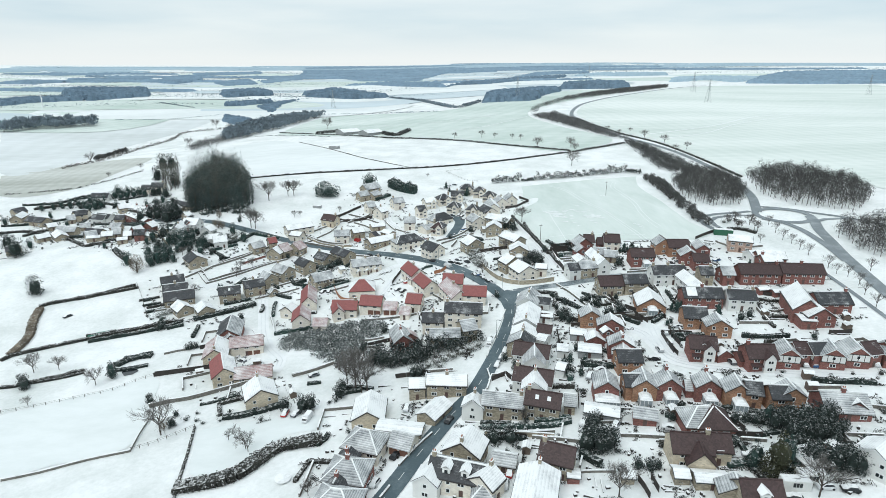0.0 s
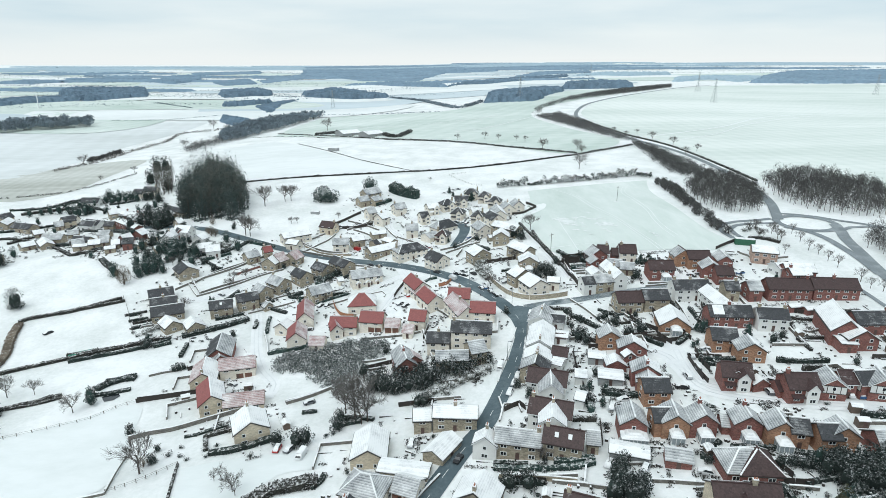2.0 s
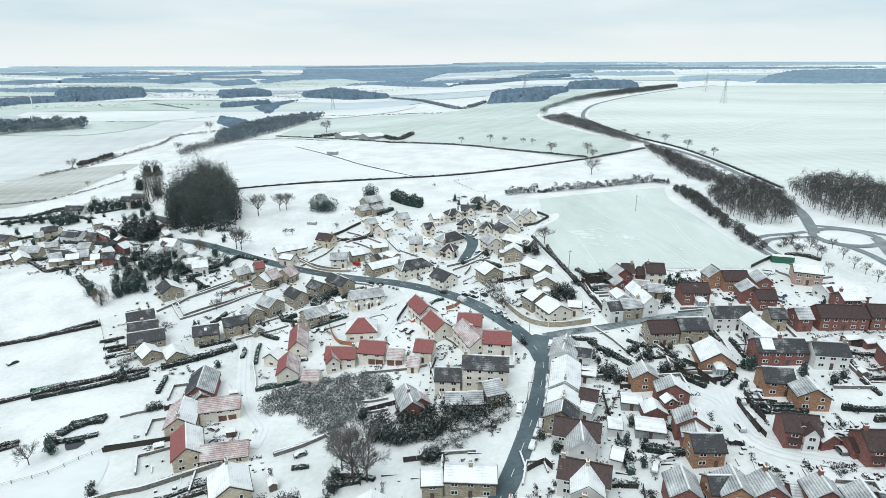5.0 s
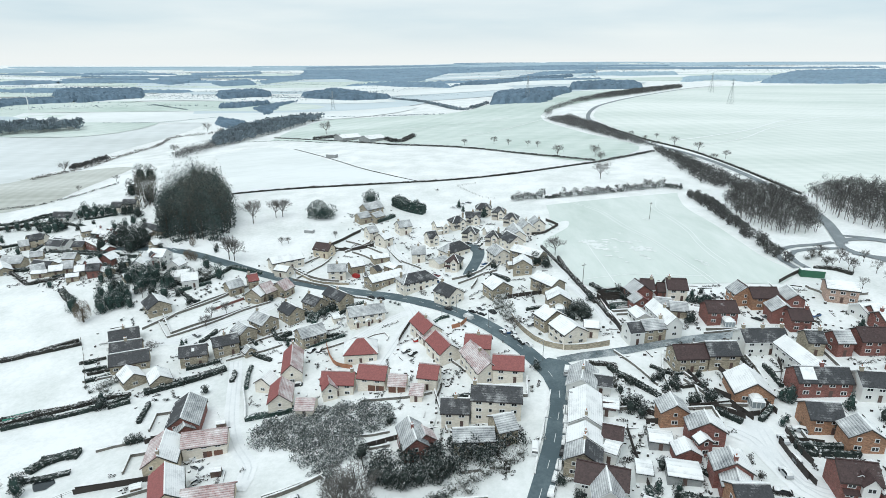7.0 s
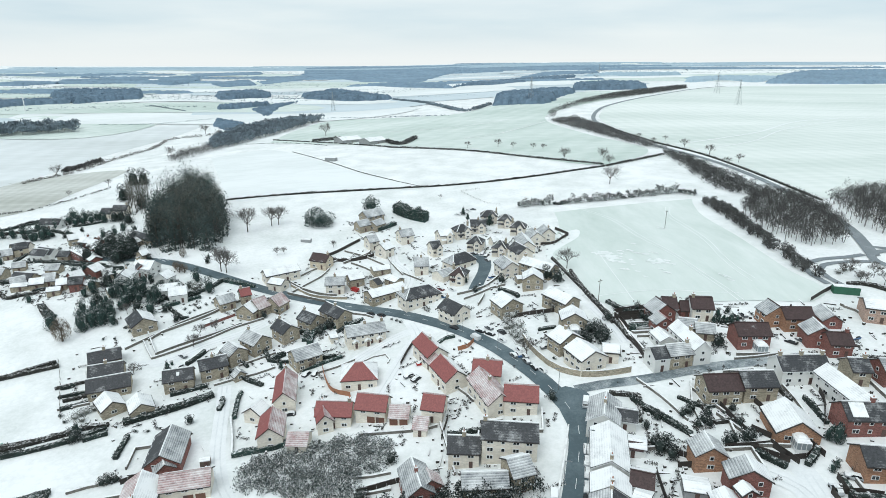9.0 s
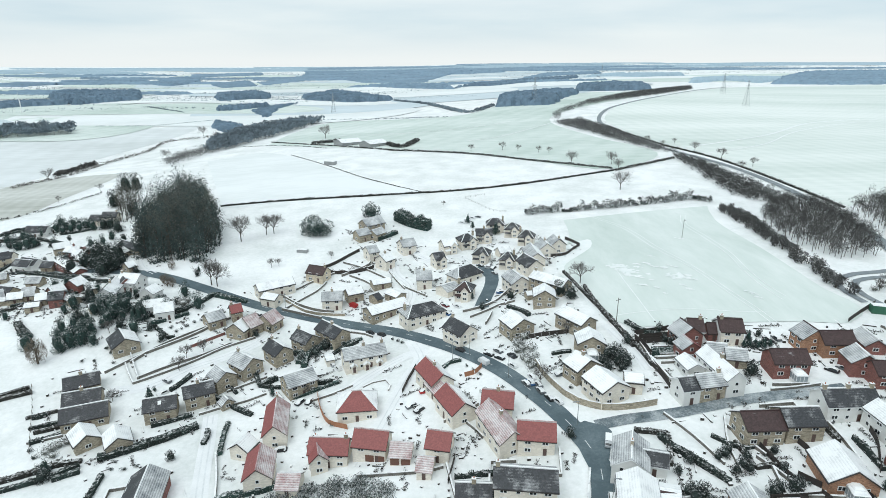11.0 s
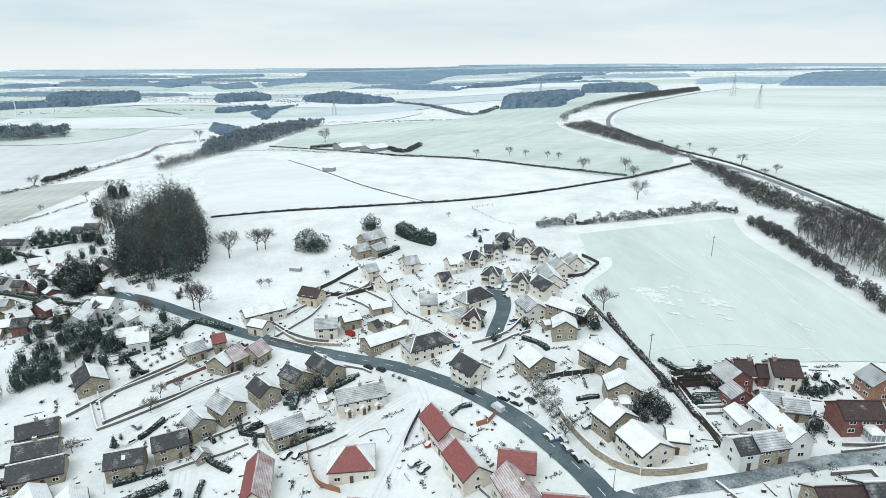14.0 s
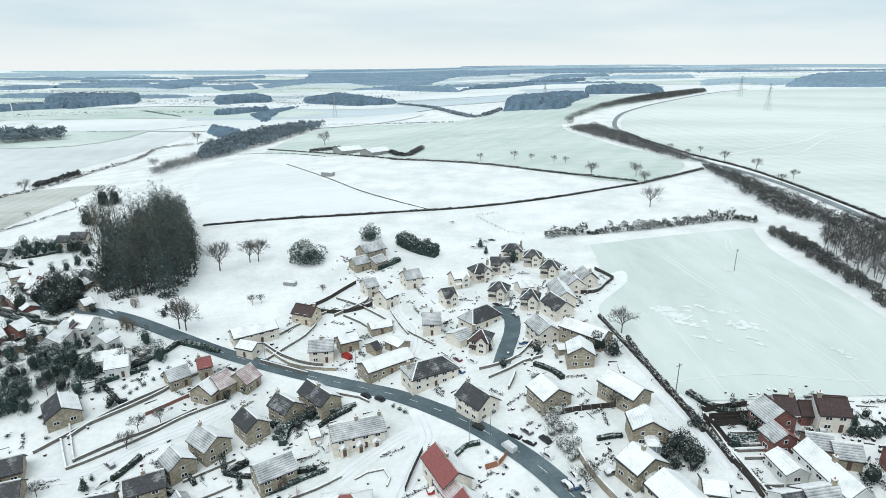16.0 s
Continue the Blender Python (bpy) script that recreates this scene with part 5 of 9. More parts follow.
house(-115.7, 246.4, 28, 9.4, 6.6, 3.4, 6.2, "gd", "s", chimneys="M")
house(-72.8, 249.2, 137, 6.2, 6.6, 5, 7.4, "gw", "s")
house(-67.6, 256.5, 143, 8.2, 7.5, 5, 7.8, "gw", "s", chimneys="B")
house(-28.6, 256.9, 21, 13.5, 7, 5, 7.6, "wg", "c", chimneys="MB", porches=3)
house(40.3, 257.7, 124, 11.1, 7, 4.8, 7, "ww", "s")
house(-40.6, 259.8, 23, 2.5, 4.7, 2.5, 2.9, "ww", "c", small=True)
house(21.8, 260.8, 114, 8.0, 8.5, 4.6, 7.4, "ww", "s")
house(3.2, 262.4, 129, 8.9, 7.5, 5, 8, "dw", "c", chimneys="B")
house(-58.8, 263.7, 135, 8.2, 6.6, 5, 7.6, "dw", "s", chimneys="B")
house(-113.8, 268.2, 129, 9.6, 8.5, 3.6, 6.4, "dw", "s")
house(-50.8, 270.1, 142, 7.7, 6.6, 5, 7.6, "dw", "s", chimneys="B")
house(-42.0, 274.0, 137, 11.3, 7, 5, 7.6, "dw", "s", chimneys="M")
house(33.5, 278.1, 84, 7.0, 7.5, 5, 7.6, "ww", "s")
house(-77.1, 278.4, 74, 4.9, 7.5, 4, 7, "ww", "s")
house(-10.2, 281.3, 29, 15.2, 8, 5, 8, "gd", "c", chimneys="A", hip=True)
house(-74.0, 281.9, 55, 5.2, 7.5, 4, 7.2, "pp", "s")
house(-67.6, 284.7, 65, 6.0, 7.5, 4, 7.2, "pp", "s")
house(-88.6, 285.0, 43, 6.1, 6.6, 3.6, 6, "wg", "s")
house(29.3, 285.2, 12, 2.5, 3.8, 2.2, 3, "ww", "s", small=True)
house(-108.3, 288.1, 22, 6.5, 6.6, 4, 6.6, "ww", "w")
house(-217.6, 288.5, 23, 5.3, 6.6, 3, 5, "gd", "s")
house(37.5, 289.2, -44, 14.5, 6.6, 5, 7.2, "ww", "s", chimneys="A")
house(-82.0, 289.8, 32, 3.8, 5.6, 4.5, 6.8, "wr", "s", chimneys="A")
house(-24.5, 290.8, 37, 16.3, 7.5, 3.6, 5.6, "ww", "s")
house(-136.5, 291.9, 40, 5.0, 4.7, 2.6, 3.6, "ww", "s", small=True)
house(-113.3, 292.2, 23, 8.8, 6.6, 3.5, 5.5, "ww", "w")
house(-162.7, 294.1, 23, 4.8, 4.7, 2.6, 3.6, "ww", "s", small=True)
house(5.9, 295.4, -19, 6.2, 7, 5, 7.8, "db", "c", chimneys="A", front_gable=True, hip=True)
house(25.5, 295.6, 109, 9.3, 7.5, 5, 7.8, "gw", "c", chimneys="B")
house(-155.0, 298.0, 16, 4.9, 6.6, 4, 6.4, "gd", "r")
house(-150.0, 298.5, -30, 5.8, 4.7, 2.6, 3.6, "ww", "s", small=True)
house(-46.7, 299.7, 7, 7.6, 7, 5, 7.6, "wg", "c", chimneys="M")
house(-162.8, 300.0, 23, 3.8, 5.6, 3, 5, "ww", "s")
house(-119.2, 300.7, 75, 5.3, 6.6, 4, 6.4, "ww", "w")
house(-29.6, 301.0, 45, 2.5, 5.6, 3, 4.6, "wd", "s", small=True)
house(-135.1, 301.0, 101, 13.2, 6.6, 5, 7.6, "dw", "w", chimneys="M")
house(-71.4, 301.5, -20, 6.5, 5.6, 3.6, 5.2, "ww", "c")
house(-0.6, 302.3, 40, 6.7, 7.5, 2.8, 4.6, "wg", "c", small=True)
house(-21.8, 302.9, -41, 6.4, 5.6, 2.8, 4, "ww", "s", small=True)
house(-182.7, 303.0, 15, 7.4, 4.7, 2.6, 3.4, "ww", "s", small=True)
house(-176.0, 303.7, 20, 5.4, 5.6, 3, 5, "ww", "s")
house(-38.9, 304.8, 29, 6.4, 5.2, 4.2, 6, "ww", "s")
house(-160.1, 305.1, 59, 5.0, 6.6, 3, 6, "dw", "r")
house(-172.2, 306.6, 17, 4.4, 6.6, 3, 5.6, "wg", "s")
house(-147.3, 307.3, 36, 4.0, 5.6, 3, 5, "ww", "s")
house(-187.4, 307.3, 40, 5.4, 5.6, 3, 5.4, "wg", "s")
house(-133.4, 308.2, 132, 5.4, 5.6, 4.6, 7, "dw", "t")
house(-72.3, 309.3, 35, 14.9, 6.6, 4.6, 6.8, "ww", "c")
house(-131.1, 309.4, -10, 8.7, 7.5, 4.6, 7.6, "dw", "w", chimneys="A")
house(-155.1, 310.5, 75, 5.3, 6.6, 4, 6.4, "dw", "r")
house(33.0, 311.7, 113, 9.2, 7, 5, 7.8, "dw", "c")
house(-10.6, 312.3, 5, 6.0, 7.5, 5, 8, "wg", "c", chimneys="M")
house(-188.0, 312.8, -11, 9.6, 6.6, 3, 5.6, "gd", "s")
house(6.3, 312.9, 40, 13.2, 7.5, 4, 7.4, "gd", "c", hip=True)
house(-218.9, 313.3, 53, 6.6, 5.6, 3, 5, "ww", "s")
house(-29.1, 315.3, 24, 7.7, 5.6, 2.8, 4, "ww", "s", small=True)
house(-210.5, 315.9, 132, 12.4, 6.6, 3, 5, "ww", "s")
house(25.1, 322.1, -15, 6.4, 6.6, 5, 7.8, "dd", "c", chimneys="B", front_gable=True, hip=True)
house(36.3, 322.9, 94, 13.9, 7, 5, 7.8, "gw", "c")
house(-57.0, 322.9, -21, 8.3, 6.6, 4.4, 7, "wb", "y", chimneys="B")
house(-182.1, 324.0, 5, 5.8, 5.6, 3, 5, "wg", "s")
house(-209.2, 324.3, 8, 6.4, 7.5, 4, 6, "wg", "s")
house(-142.7, 329.6, 55, 3.7, 5.6, 3, 5, "ww", "s")
house(42.3, 331.9, 98, 8.0, 6.6, 5, 7.8, "gw", "c", chimneys="M")
house(-5.0, 332.1, 25, 4.5, 6.6, 5, 7.8, "dd", "c", front_gable=True)
house(-217.8, 332.7, 1, 9.4, 5.6, 3, 5, "wg", "s")
house(14.7, 333.3, -16, 7.1, 7, 5, 7.8, "dd", "c", front_gable=True, hip=True)
house(-29.0, 334.4, 51, 5.7, 7, 5, 7.6, "gw", "c", chimneys="M")
house(48.4, 336.4, 97, 7.8, 6.6, 5, 7.8, "gd", "c", chimneys="A")
house(24.8, 338.3, 20, 5.4, 5.6, 2.6, 4.6, "ww", "c", small=True)
house(-209.3, 338.5, 24, 5.3, 5.6, 3, 5, "wg", "s")
house(-36.4, 343.5, 33, 4.8, 7, 5, 7.6, "gg", "c")
house(-178.8, 343.5, -40, 26.0, 5.6, 3.5, 5, "ww", "r")
house(-233.8, 344.2, 47, 5.3, 5.6, 3, 5, "ww", "s")
house(-179.2, 345.5, -33, 15.4, 5.6, 3, 4.6, "ww", "r")
house(-0.5, 348.7, 25, 6.7, 6.6, 5, 7.6, "ww", "c", front_gable=True)
house(-20.2, 350.7, 28, 6.7, 7.5, 5, 7.8, "wg", "c", chimneys="A")
house(-193.7, 350.7, -7, 6.0, 5.6, 3.4, 5.6, "gd", "s")
house(37.2, 352.3, -16, 7.3, 6.6, 5, 7.8, "dd", "c", chimneys="A", front_gable=True, hip=True)
house(-175.8, 352.8, -8, 10.5, 5.6, 3.4, 5, "ww", "r")
house(8.5, 354.2, 22, 7.8, 7, 5, 7.8, "dd", "c", chimneys="B", front_gable=True, hip=True)
house(-161.0, 356.0, 78, 3.8, 6.6, 3.4, 5.4, "ww", "s")
house(-250.3, 356.6, -17, 14.1, 7.5, 3.5, 6, "gd", "s")
house(-210.6, 357.0, -12, 9.1, 6.6, 4, 6.6, "gd", "w")
house(-208.7, 358.8, -18, 10.4, 6.6, 4, 6.6, "dd", "w")
house(-183.4, 359.4, 7, 5.9, 6.6, 5, 7.6, "gw", "r", chimneys="B")
house(-157.0, 360.8, -32, 18.7, 5.6, 4, 6, "gd", "s")
house(17.3, 361.0, 0, 7.5, 6.6, 5, 7.6, "wd", "c", chimneys="M", front_gable=True)
house(-232.5, 361.6, 36, 4.5, 6.6, 3.4, 6, "wg", "s")
house(-266.5, 362.8, 102, 10.9, 6.6, 3.5, 6, "ww", "s")
house(-180.4, 364.6, 107, 9.7, 6.6, 4.6, 7, "dw", "r")
house(-43.7, 366.0, 38, 6.6, 6.6, 4, 6.4, "gg", "s")
house(32.1, 367.1, -11, 7.3, 6.6, 5, 7.8, "dd", "c", front_gable=True, hip=True)
house(-230.5, 368.0, 48, 6.6, 7.5, 5, 7.8, "dd", "y")
house(-36.5, 368.5, 54, 7.0, 6.6, 3.6, 5.6, "wg", "s")
house(-192.9, 369.7, -12, 8.0, 6.6, 5, 7.6, "gw", "r", chimneys="M")
house(-229.8, 371.1, 8, 6.0, 7.5, 4, 7, "dd", "c")
house(-274.3, 373.7, 62, 6.9, 7.5, 4, 6.6, "gd", "s")
house(24.2, 376.4, -3, 8.9, 6.6, 5, 7.8, "dd", "c", chimneys="B", front_gable=True, hip=True)
house(-40.2, 378.4, 44, 11.4, 7.5, 5, 8, "gg", "s")
house(-208.8, 383.2, 40, 7.8, 6.6, 4, 6.6, "ww", "s")
house(-241.2, 412.9, -2, 12.4, 6.6, 3.5, 6.6, "dd", "w")
house(-214.2, 427.5, -2, 6.7, 6.6, 4, 7, "dd", "c")
house(-206.4, 429.2, 1, 8.7, 6.6, 5, 7.8, "dd", "c", chimneys="B")
house(-72.6, 663.7, 43, 21.5, 18.8, 4, 7, "ww", "g", small=True)
house(-101.9, 687.4, 36, 22.9, 20.7, 4, 7, "ww", "g", small=True)

# ---- walls, fences and hedges ----
FENCE = plain("weathered_fence_board", (0.042, 0.036, 0.032), 0.9, scale=0.8)
FENCE_RED = plain("orange_fence_board", (0.34, 0.16, 0.09), 0.9, scale=0.8)
POST = plain("grey_post", (0.17, 0.16, 0.145), 0.9)
PANEL = {m.name: mesh("fence_panel", *boxes((0, 1.78, -0.04, 0.04, -0.2, 1.55)), m) for m in (FENCE, FENCE_RED)}
POST_MESH = mesh("post", *boxes((-0.06, 0.06, -0.06, 0.06, -0.4, 1.65)), POST)
STAKE = mesh("stake", *boxes((-0.07, 0.07, -0.07, 0.07, -0.4, 1.15)), POST)


def ribbon(line, half, low, high):
    """A band of rectangular section standing on the land along a line."""
    verts, faces = [], []
    for i, p in enumerate(line):
        d = (line[min(i + 1, len(line) - 1)] - line[max(i - 1, 0)]).normalized()
        side, z = Vector((-d.y, d.x, 0)) * half, terrain(p.x, p.y)
        verts += [(*(p + side).xy, z + low), (*(p - side).xy, z + low), (*(p - side).xy, z + high), (*(p + side).xy, z + high)]
        if i:
            n = 4 * i - 4
            faces += [(n + k, n + 4 + k, n + 4 + (k + 1) % 4, n + (k + 1) % 4) for k in range(4)]
    n = len(verts)
    return verts, faces + [(0, 1, 2, 3), (n - 1, n - 2, n - 3, n - 4)]


def stone_wall(points, height=1.3, mat="f", label="grey stone garden wall topped with snow"):
    height *= 0.62
    line = resample(points, 3.0)
    w = new("garden_wall")
    tagged(w, label, "wall")
    part("wall_body", mesh("wall_body", *ribbon(line, 0.18, -0.8, height), WALLS[mat]), w)
    part("snow_cap", mesh("snow_cap", *ribbon(line, 0.21, height, height + 0.12), M["w"]), w, "snow lying on the coping")
    return w


def fence(points, mat=FENCE, label="weathered board fence with snow on its top"):
    """A board fence: panels between posts, following the land."""
    line = resample(points, 1.9)
    f = tagged(new("fence"), label, "fence")
    for p, q in zip(line, line[1:]):
        turn, rise = math.degrees(math.atan2((q - p).y, (q - p).x)), terrain(q.x, q.y) - terrain(p.x, p.y)
        m = pose(p.x, p.y, terrain(p.x, p.y), 0, -math.degrees(math.atan2(rise, (q - p).length)), turn) @ Matrix.Diagonal(((q - p).length / 1.8, 1, 1, 1))
        part("fence_panel", PANEL[mat.name], f, m=m)
    return f


def wire_fence(points, label="thin post and wire fence across the snow", step=3.0):
    line = resample(points, step)
    f = tagged(new("wire_fence"), label, "fence")
    for p in line:
        part("stake", STAKE, f, m=pose(p.x, p.y, terrain(p.x, p.y)))
    for k, high in enumerate((0.55, 1.0)):
        part("wire", mesh("wire", *ribbon(line, 0.02, high, high + 0.04), POST), f)
    return f


wire_fence([(-125.5, 150.1), (-117.4, 152.8), (-105.1, 158.4), (-98.1, 161.8), (-93.7, 167.4), (-89.0, 171.3)])
fence([(-89.0, 171.3), (-83.2, 172.3), (-77.5, 173.4), (-71.0, 174.6)])
stone_wall([(-100.6, 116.8), (-92.9, 119.4), (-84.2, 123.7), (-74.3, 127.0)], 1.1, label="dry stone field wall under snow")
stone_wall([(-74.3, 127.0), (-76.0, 135.1), (-77.0, 142.1)], 1.1, label="dry stone field wall under snow")
wire_fence([(-74.3, 127.5), (-68.7, 130.9), (-61.5, 137.4)], step=2.0)
stone_wall([(-80.6, 149.9), (-76.0, 152.1), (-70.0, 153.5), (-63.5, 156.9), (-55.6, 161.0), (-48.6, 163.7)], 2.2)
hedge([(-61.5, 137.4), (-58.0, 124.4), (-55.4, 113.8), (-53.2, 105.6)], 0.9, 0.7, LEAF_HEDGE, "thin ragged hedge on a field edge", 40, 0.16)
hedge([(-55.0, 110.1), (-49.7, 110.8), (-43.6, 112.3), (-40.5, 114.9), (-37.6, 119.8), (-34.6, 124.3), (-29.4, 125.3), (-23.7, 126.1)], 2.6, 4.5, LEAF_HEDGE, "wide overgrown hedge dusted with snow", 190, 0.22)
hedge([(-55.0, 141.1), (-49.5, 141.6), (-43.7, 143.9), (-39.6, 145.9)], 1.8, 2.2, LEAF_DARK, "low evergreen hedge in the snow", 80, 0.2)
hedge([(-65.1, 149.7), (-61.9, 150.6), (-58.5, 152.9), (-54.7, 154.5)], 1.0, 1.2, LEAF_DARK, "low evergreen hedge in the snow", 60, 0.18)
hedge([(-137.2, 165.9), (-133.3, 166.5), (-130.1, 168.5), (-122.9, 171.9), (-116.4, 177.1)], 1.4, 1.6, LEAF_HEDGE, "hedge of bare shrubs in the snow", 60, 0.2)
hedge([(-106.1, 175.5), (-100.5, 176.8), (-95.2, 178.8)], 1.2, 2.0, LEAF_DARK, "dark shrubs round a garden pond", 80, 0.22)
hedge([(-106.3, 179.1), (-104.6, 183.1), (-101.5, 185.3), (-97.3, 186.0)], 1.8, 3.0, LEAF_DARK, "dark shrubs round a garden pond", 90, 0.24)
stone_wall([(-41.3, 164.8), (-36.9, 166.6), (-32.1, 169.2), (-28.6, 170.8)], 1.6)
stone_wall([(-28.6, 170.8), (-27.4, 169.4), (-27.4, 167.4)], 1.4)
hedge([(-130.8, 202.9), (-122.9, 205.7), (-111.9, 210.3), (-105.0, 213.7), (-98.5, 215.7)], 1.6, 1.6, LEAF_HEDGE, "field hedge in a double row", 70, 0.2)
hedge([(-127.7, 198.6), (-121.7, 201.3), (-114.9, 203.9), (-105.6, 208.4), (-97.9, 213.8)], 1.8, 1.6, LEAF_DARK, "field hedge in a double row", 70, 0.2)
hedge([(-94.6, 216.2), (-88.0, 219.7), (-80.5, 224.0), (-73.0, 229.4)], 2.2, 3.0, LEAF_DARK, "evergreen hedge along a garden", 110, 0.22)
stone_wall([(-93.7, 187.8), (-89.9, 189.3), (-84.6, 191.2)], 1.4)
fence([(-89.1, 170.4), (-84.3, 171.6), (-79.3, 172.7), (-74.1, 173.6)])
hedge([(-152.7, 233.8), (-146.9, 236.4), (-140.3, 241.7), (-132.9, 246.6)], 1.5, 1.5, LEAF_HEDGE, "hedge of bare shrubs in the snow", 70, 0.2)
wire_fence([(-132.7, 247.3), (-126.4, 237.9), (-120.2, 227.6), (-114.8, 218.9)])
stone_wall([(-113.5, 254.5), (-107.0, 263.4), (-99.7, 273.2), (-91.2, 282.1), (-83.9, 289.6)], 1.5)
stone_wall([(-101.8, 252.2), (-94.3, 259.2), (-85.7, 265.9), (-78.8, 272.8)], 1.5)
stone_wall([(-110.6, 265.6), (-105.8, 258.4), (-101.4, 252.2)], 1.2)
fence([(-161.8, 285.1), (-155.6, 278.1), (-149.6, 271.9)])
hedge([(-54.1, 265.9), (-50.2, 269.1), (-45.9, 270.5), (-40.6, 273.5)], 2.2, 2.2, LEAF_DARK, "evergreen hedge between snowy gardens", 110, 0.2)
hedge([(-66.1, 258.7), (-63.4, 253.5), (-60.8, 248.4)], 2.0, 1.6, LEAF_DARK, "clipped dark hedge in a garden", 110, 0.2)
hedge([(-60.8, 248.4), (-54.1, 246.9), (-45.8, 247.2), (-37.4, 247.6)], 1.6, 1.4, LEAF_DARK, "clipped dark hedge in a garden", 110, 0.2)
stone_wall([(-63.0, 216.6), (-59.0, 206.6), (-56.5, 199.0)], 1.6)
hedge([(-56.5, 199.0), (-50.9, 200.2), (-46.1, 200.9), (-42.3, 202.3)], 2.0, 2.0, LEAF_CONIFER, "clipped green hedge with snow on top", 120, 0.18)
hedge([(-61.9, 216.4), (-63.9, 225.1), (-64.5, 230.4)], 1.6, 1.4, LEAF_CONIFER, "clipped green hedge with snow on top", 120, 0.18)
stone_wall([(-23.0, 202.6), (-14.6, 201.9), (-6.4, 201.4), (-2.3, 202.2)], 1.4)
stone_wall([(-22.7, 185.7), (-17.7, 185.6), (-13.3, 186.2)], 1.2)
stone_wall([(-22.7, 185.5), (-21.2, 180.1), (-12.8, 180.5)], 1.2)
stone_wall([(-68.3, 306.8), (-60.5, 300.7), (-51.9, 296.4), (-45.4, 294.9)], 1.8)
stone_wall([(-64.4, 312.8), (-58, 321), (-48, 331)], 1.4)
stone_wall([(-49, 339), (-40, 334), (-32, 327), (-24.8, 319.5)], 1.4)
fence([(-14.5, 236.4), (-13.1, 242.5), (-11.0, 249.6)])
fence([(-40.9, 241.3), (-38.1, 232.8), (-34.5, 226.1), (-28.5, 222.5)], FENCE_RED, "curved orange board fence with snow")
fence([(4.1, 239.7), (7.1, 240.3), (9.4, 243.7)], FENCE_RED, "orange board fence with snow")
stone_wall([(25.1, 240.7), (26.2, 235.1), (28.3, 228.8), (30.4, 223.9), (33.3, 219.8), (38.8, 216.2), (45.6, 215.4), (52.4, 216.1)], 3.0, "s", label="tall buff stone retaining wall topped with snow")
stone_wall([(4.7, 282.7), (10.7, 283.6), (16.9, 286.6), (22.9, 295.6)], 1.5)
hedge([(45.8, 305.8), (48.0, 286.8), (50.0, 272.9), (52.1, 262.0), (53.8, 250.8), (55.6, 241.6), (56.7, 232.6)], 1.6, 1.2, LEAF_HEDGE, "dark hedge between gardens and a field", 80, 0.2)
fence([(56.7, 232.6), (57.6, 227.5), (57.9, 222.2)])
hedge([(56.4, 257.3), (58.5, 253.4), (61.5, 249.0), (64.4, 248.5)], 1.6, 2.0, LEAF_DARK, "evergreen hedge between snowy gardens", 110, 0.2)
fence([(56.9, 249.5), (62.5, 250.2), (68.0, 250.6)])
fence([(58.3, 246.1), (62.2, 245.7), (65.9, 245.5)])
stone_wall([(56.7, 238.1), (62.2, 237.0), (68.8, 236.7)], 1.3)
stone_wall([(130.8, 247.7), (133.1, 243.1), (133.3, 237.2), (136.0, 235.4), (142.9, 240.1), (148.5, 241.1)], 1.3)
fence([(122.9, 250.8), (130.4, 256.2), (138.8, 261.9)])
hedge([(49.1, 204.4), (51.3, 199.1), (56.4, 191.5)], 1.8, 1.8, LEAF_DARK, "dark clipped hedge between gardens", 120, 0.2)
fence([(51.0, 183.3), (53.8, 181.4), (56.3, 179.1)])
fence([(77.6, 167.0), (82.7, 166.4), (86.6, 165.0)])
hedge([(100.4, 161.6), (104.7, 160.6), (109.5, 159.9), (114.0, 159.8)], 1.8, 1.6, LEAF_DARK, "dark clipped garden hedge", 120, 0.2)
fence([(77.7, 167.3), (77.2, 161.1), (76.9, 154.8)])
stone_wall([(90.9, 178.7), (95.5, 175.3), (98.9, 166.7)], 1.2, "r", "brick garden wall under snow")
fence([(77.4, 161.7), (77.3, 157.5), (77.4, 152.8)])
hedge([(80.1, 165.3), (83.9, 164.5), (88.6, 164.0), (92.3, 164.0)], 1.8, 1.8, LEAF_DARK, "dark clipped garden hedge", 120, 0.2)
fence([(74.0, 183.3), (74.6, 181.5), (74.7, 178.4)])
fence([(76.1, 177.6), (78.9, 177.7), (83.0, 181.0)])
hedge([(50.2, 200.9), (53.0, 196.8), (55.6, 192.9), (57.7, 190.0)], 1.8, 1.8, LEAF_DARK, "dark clipped hedge between gardens", 120, 0.2)
hedge([(105.1, 133.9), (109.4, 132.9), (114.8, 132.1), (119.9, 131.1)], 1.9, 1.4, LEAF_DARK, "clipped dark hedge along a drive", 130, 0.18)
fence([(97.5, 118.4), (96.8, 114.8), (96.4, 111.3)])
stone_wall([(20.9, 121.4), (25.0, 121.0), (30.5, 120.3), (34.8, 120.0)], 1.9)
stone_wall([(49.6, 116.4), (53.6, 115.6), (59.6, 114.0)], 1.5)
stone_wall([(21.8, 109.0), (24.1, 108.0), (26.1, 107.1)], 1.5)
hedge([(30.7, 125.8), (34.1, 125.2), (39.9, 125.7)], 1.8, 2.0, LEAF_CONIFER, "green garden hedge dusted with snow", 120, 0.2)
hedge([(39.0, 110.6), (40.6, 108.3), (42.1, 106.0)], 2.2, 2.0, LEAF_DARK, "dark clipped hedge beside a lawn", 130, 0.2)
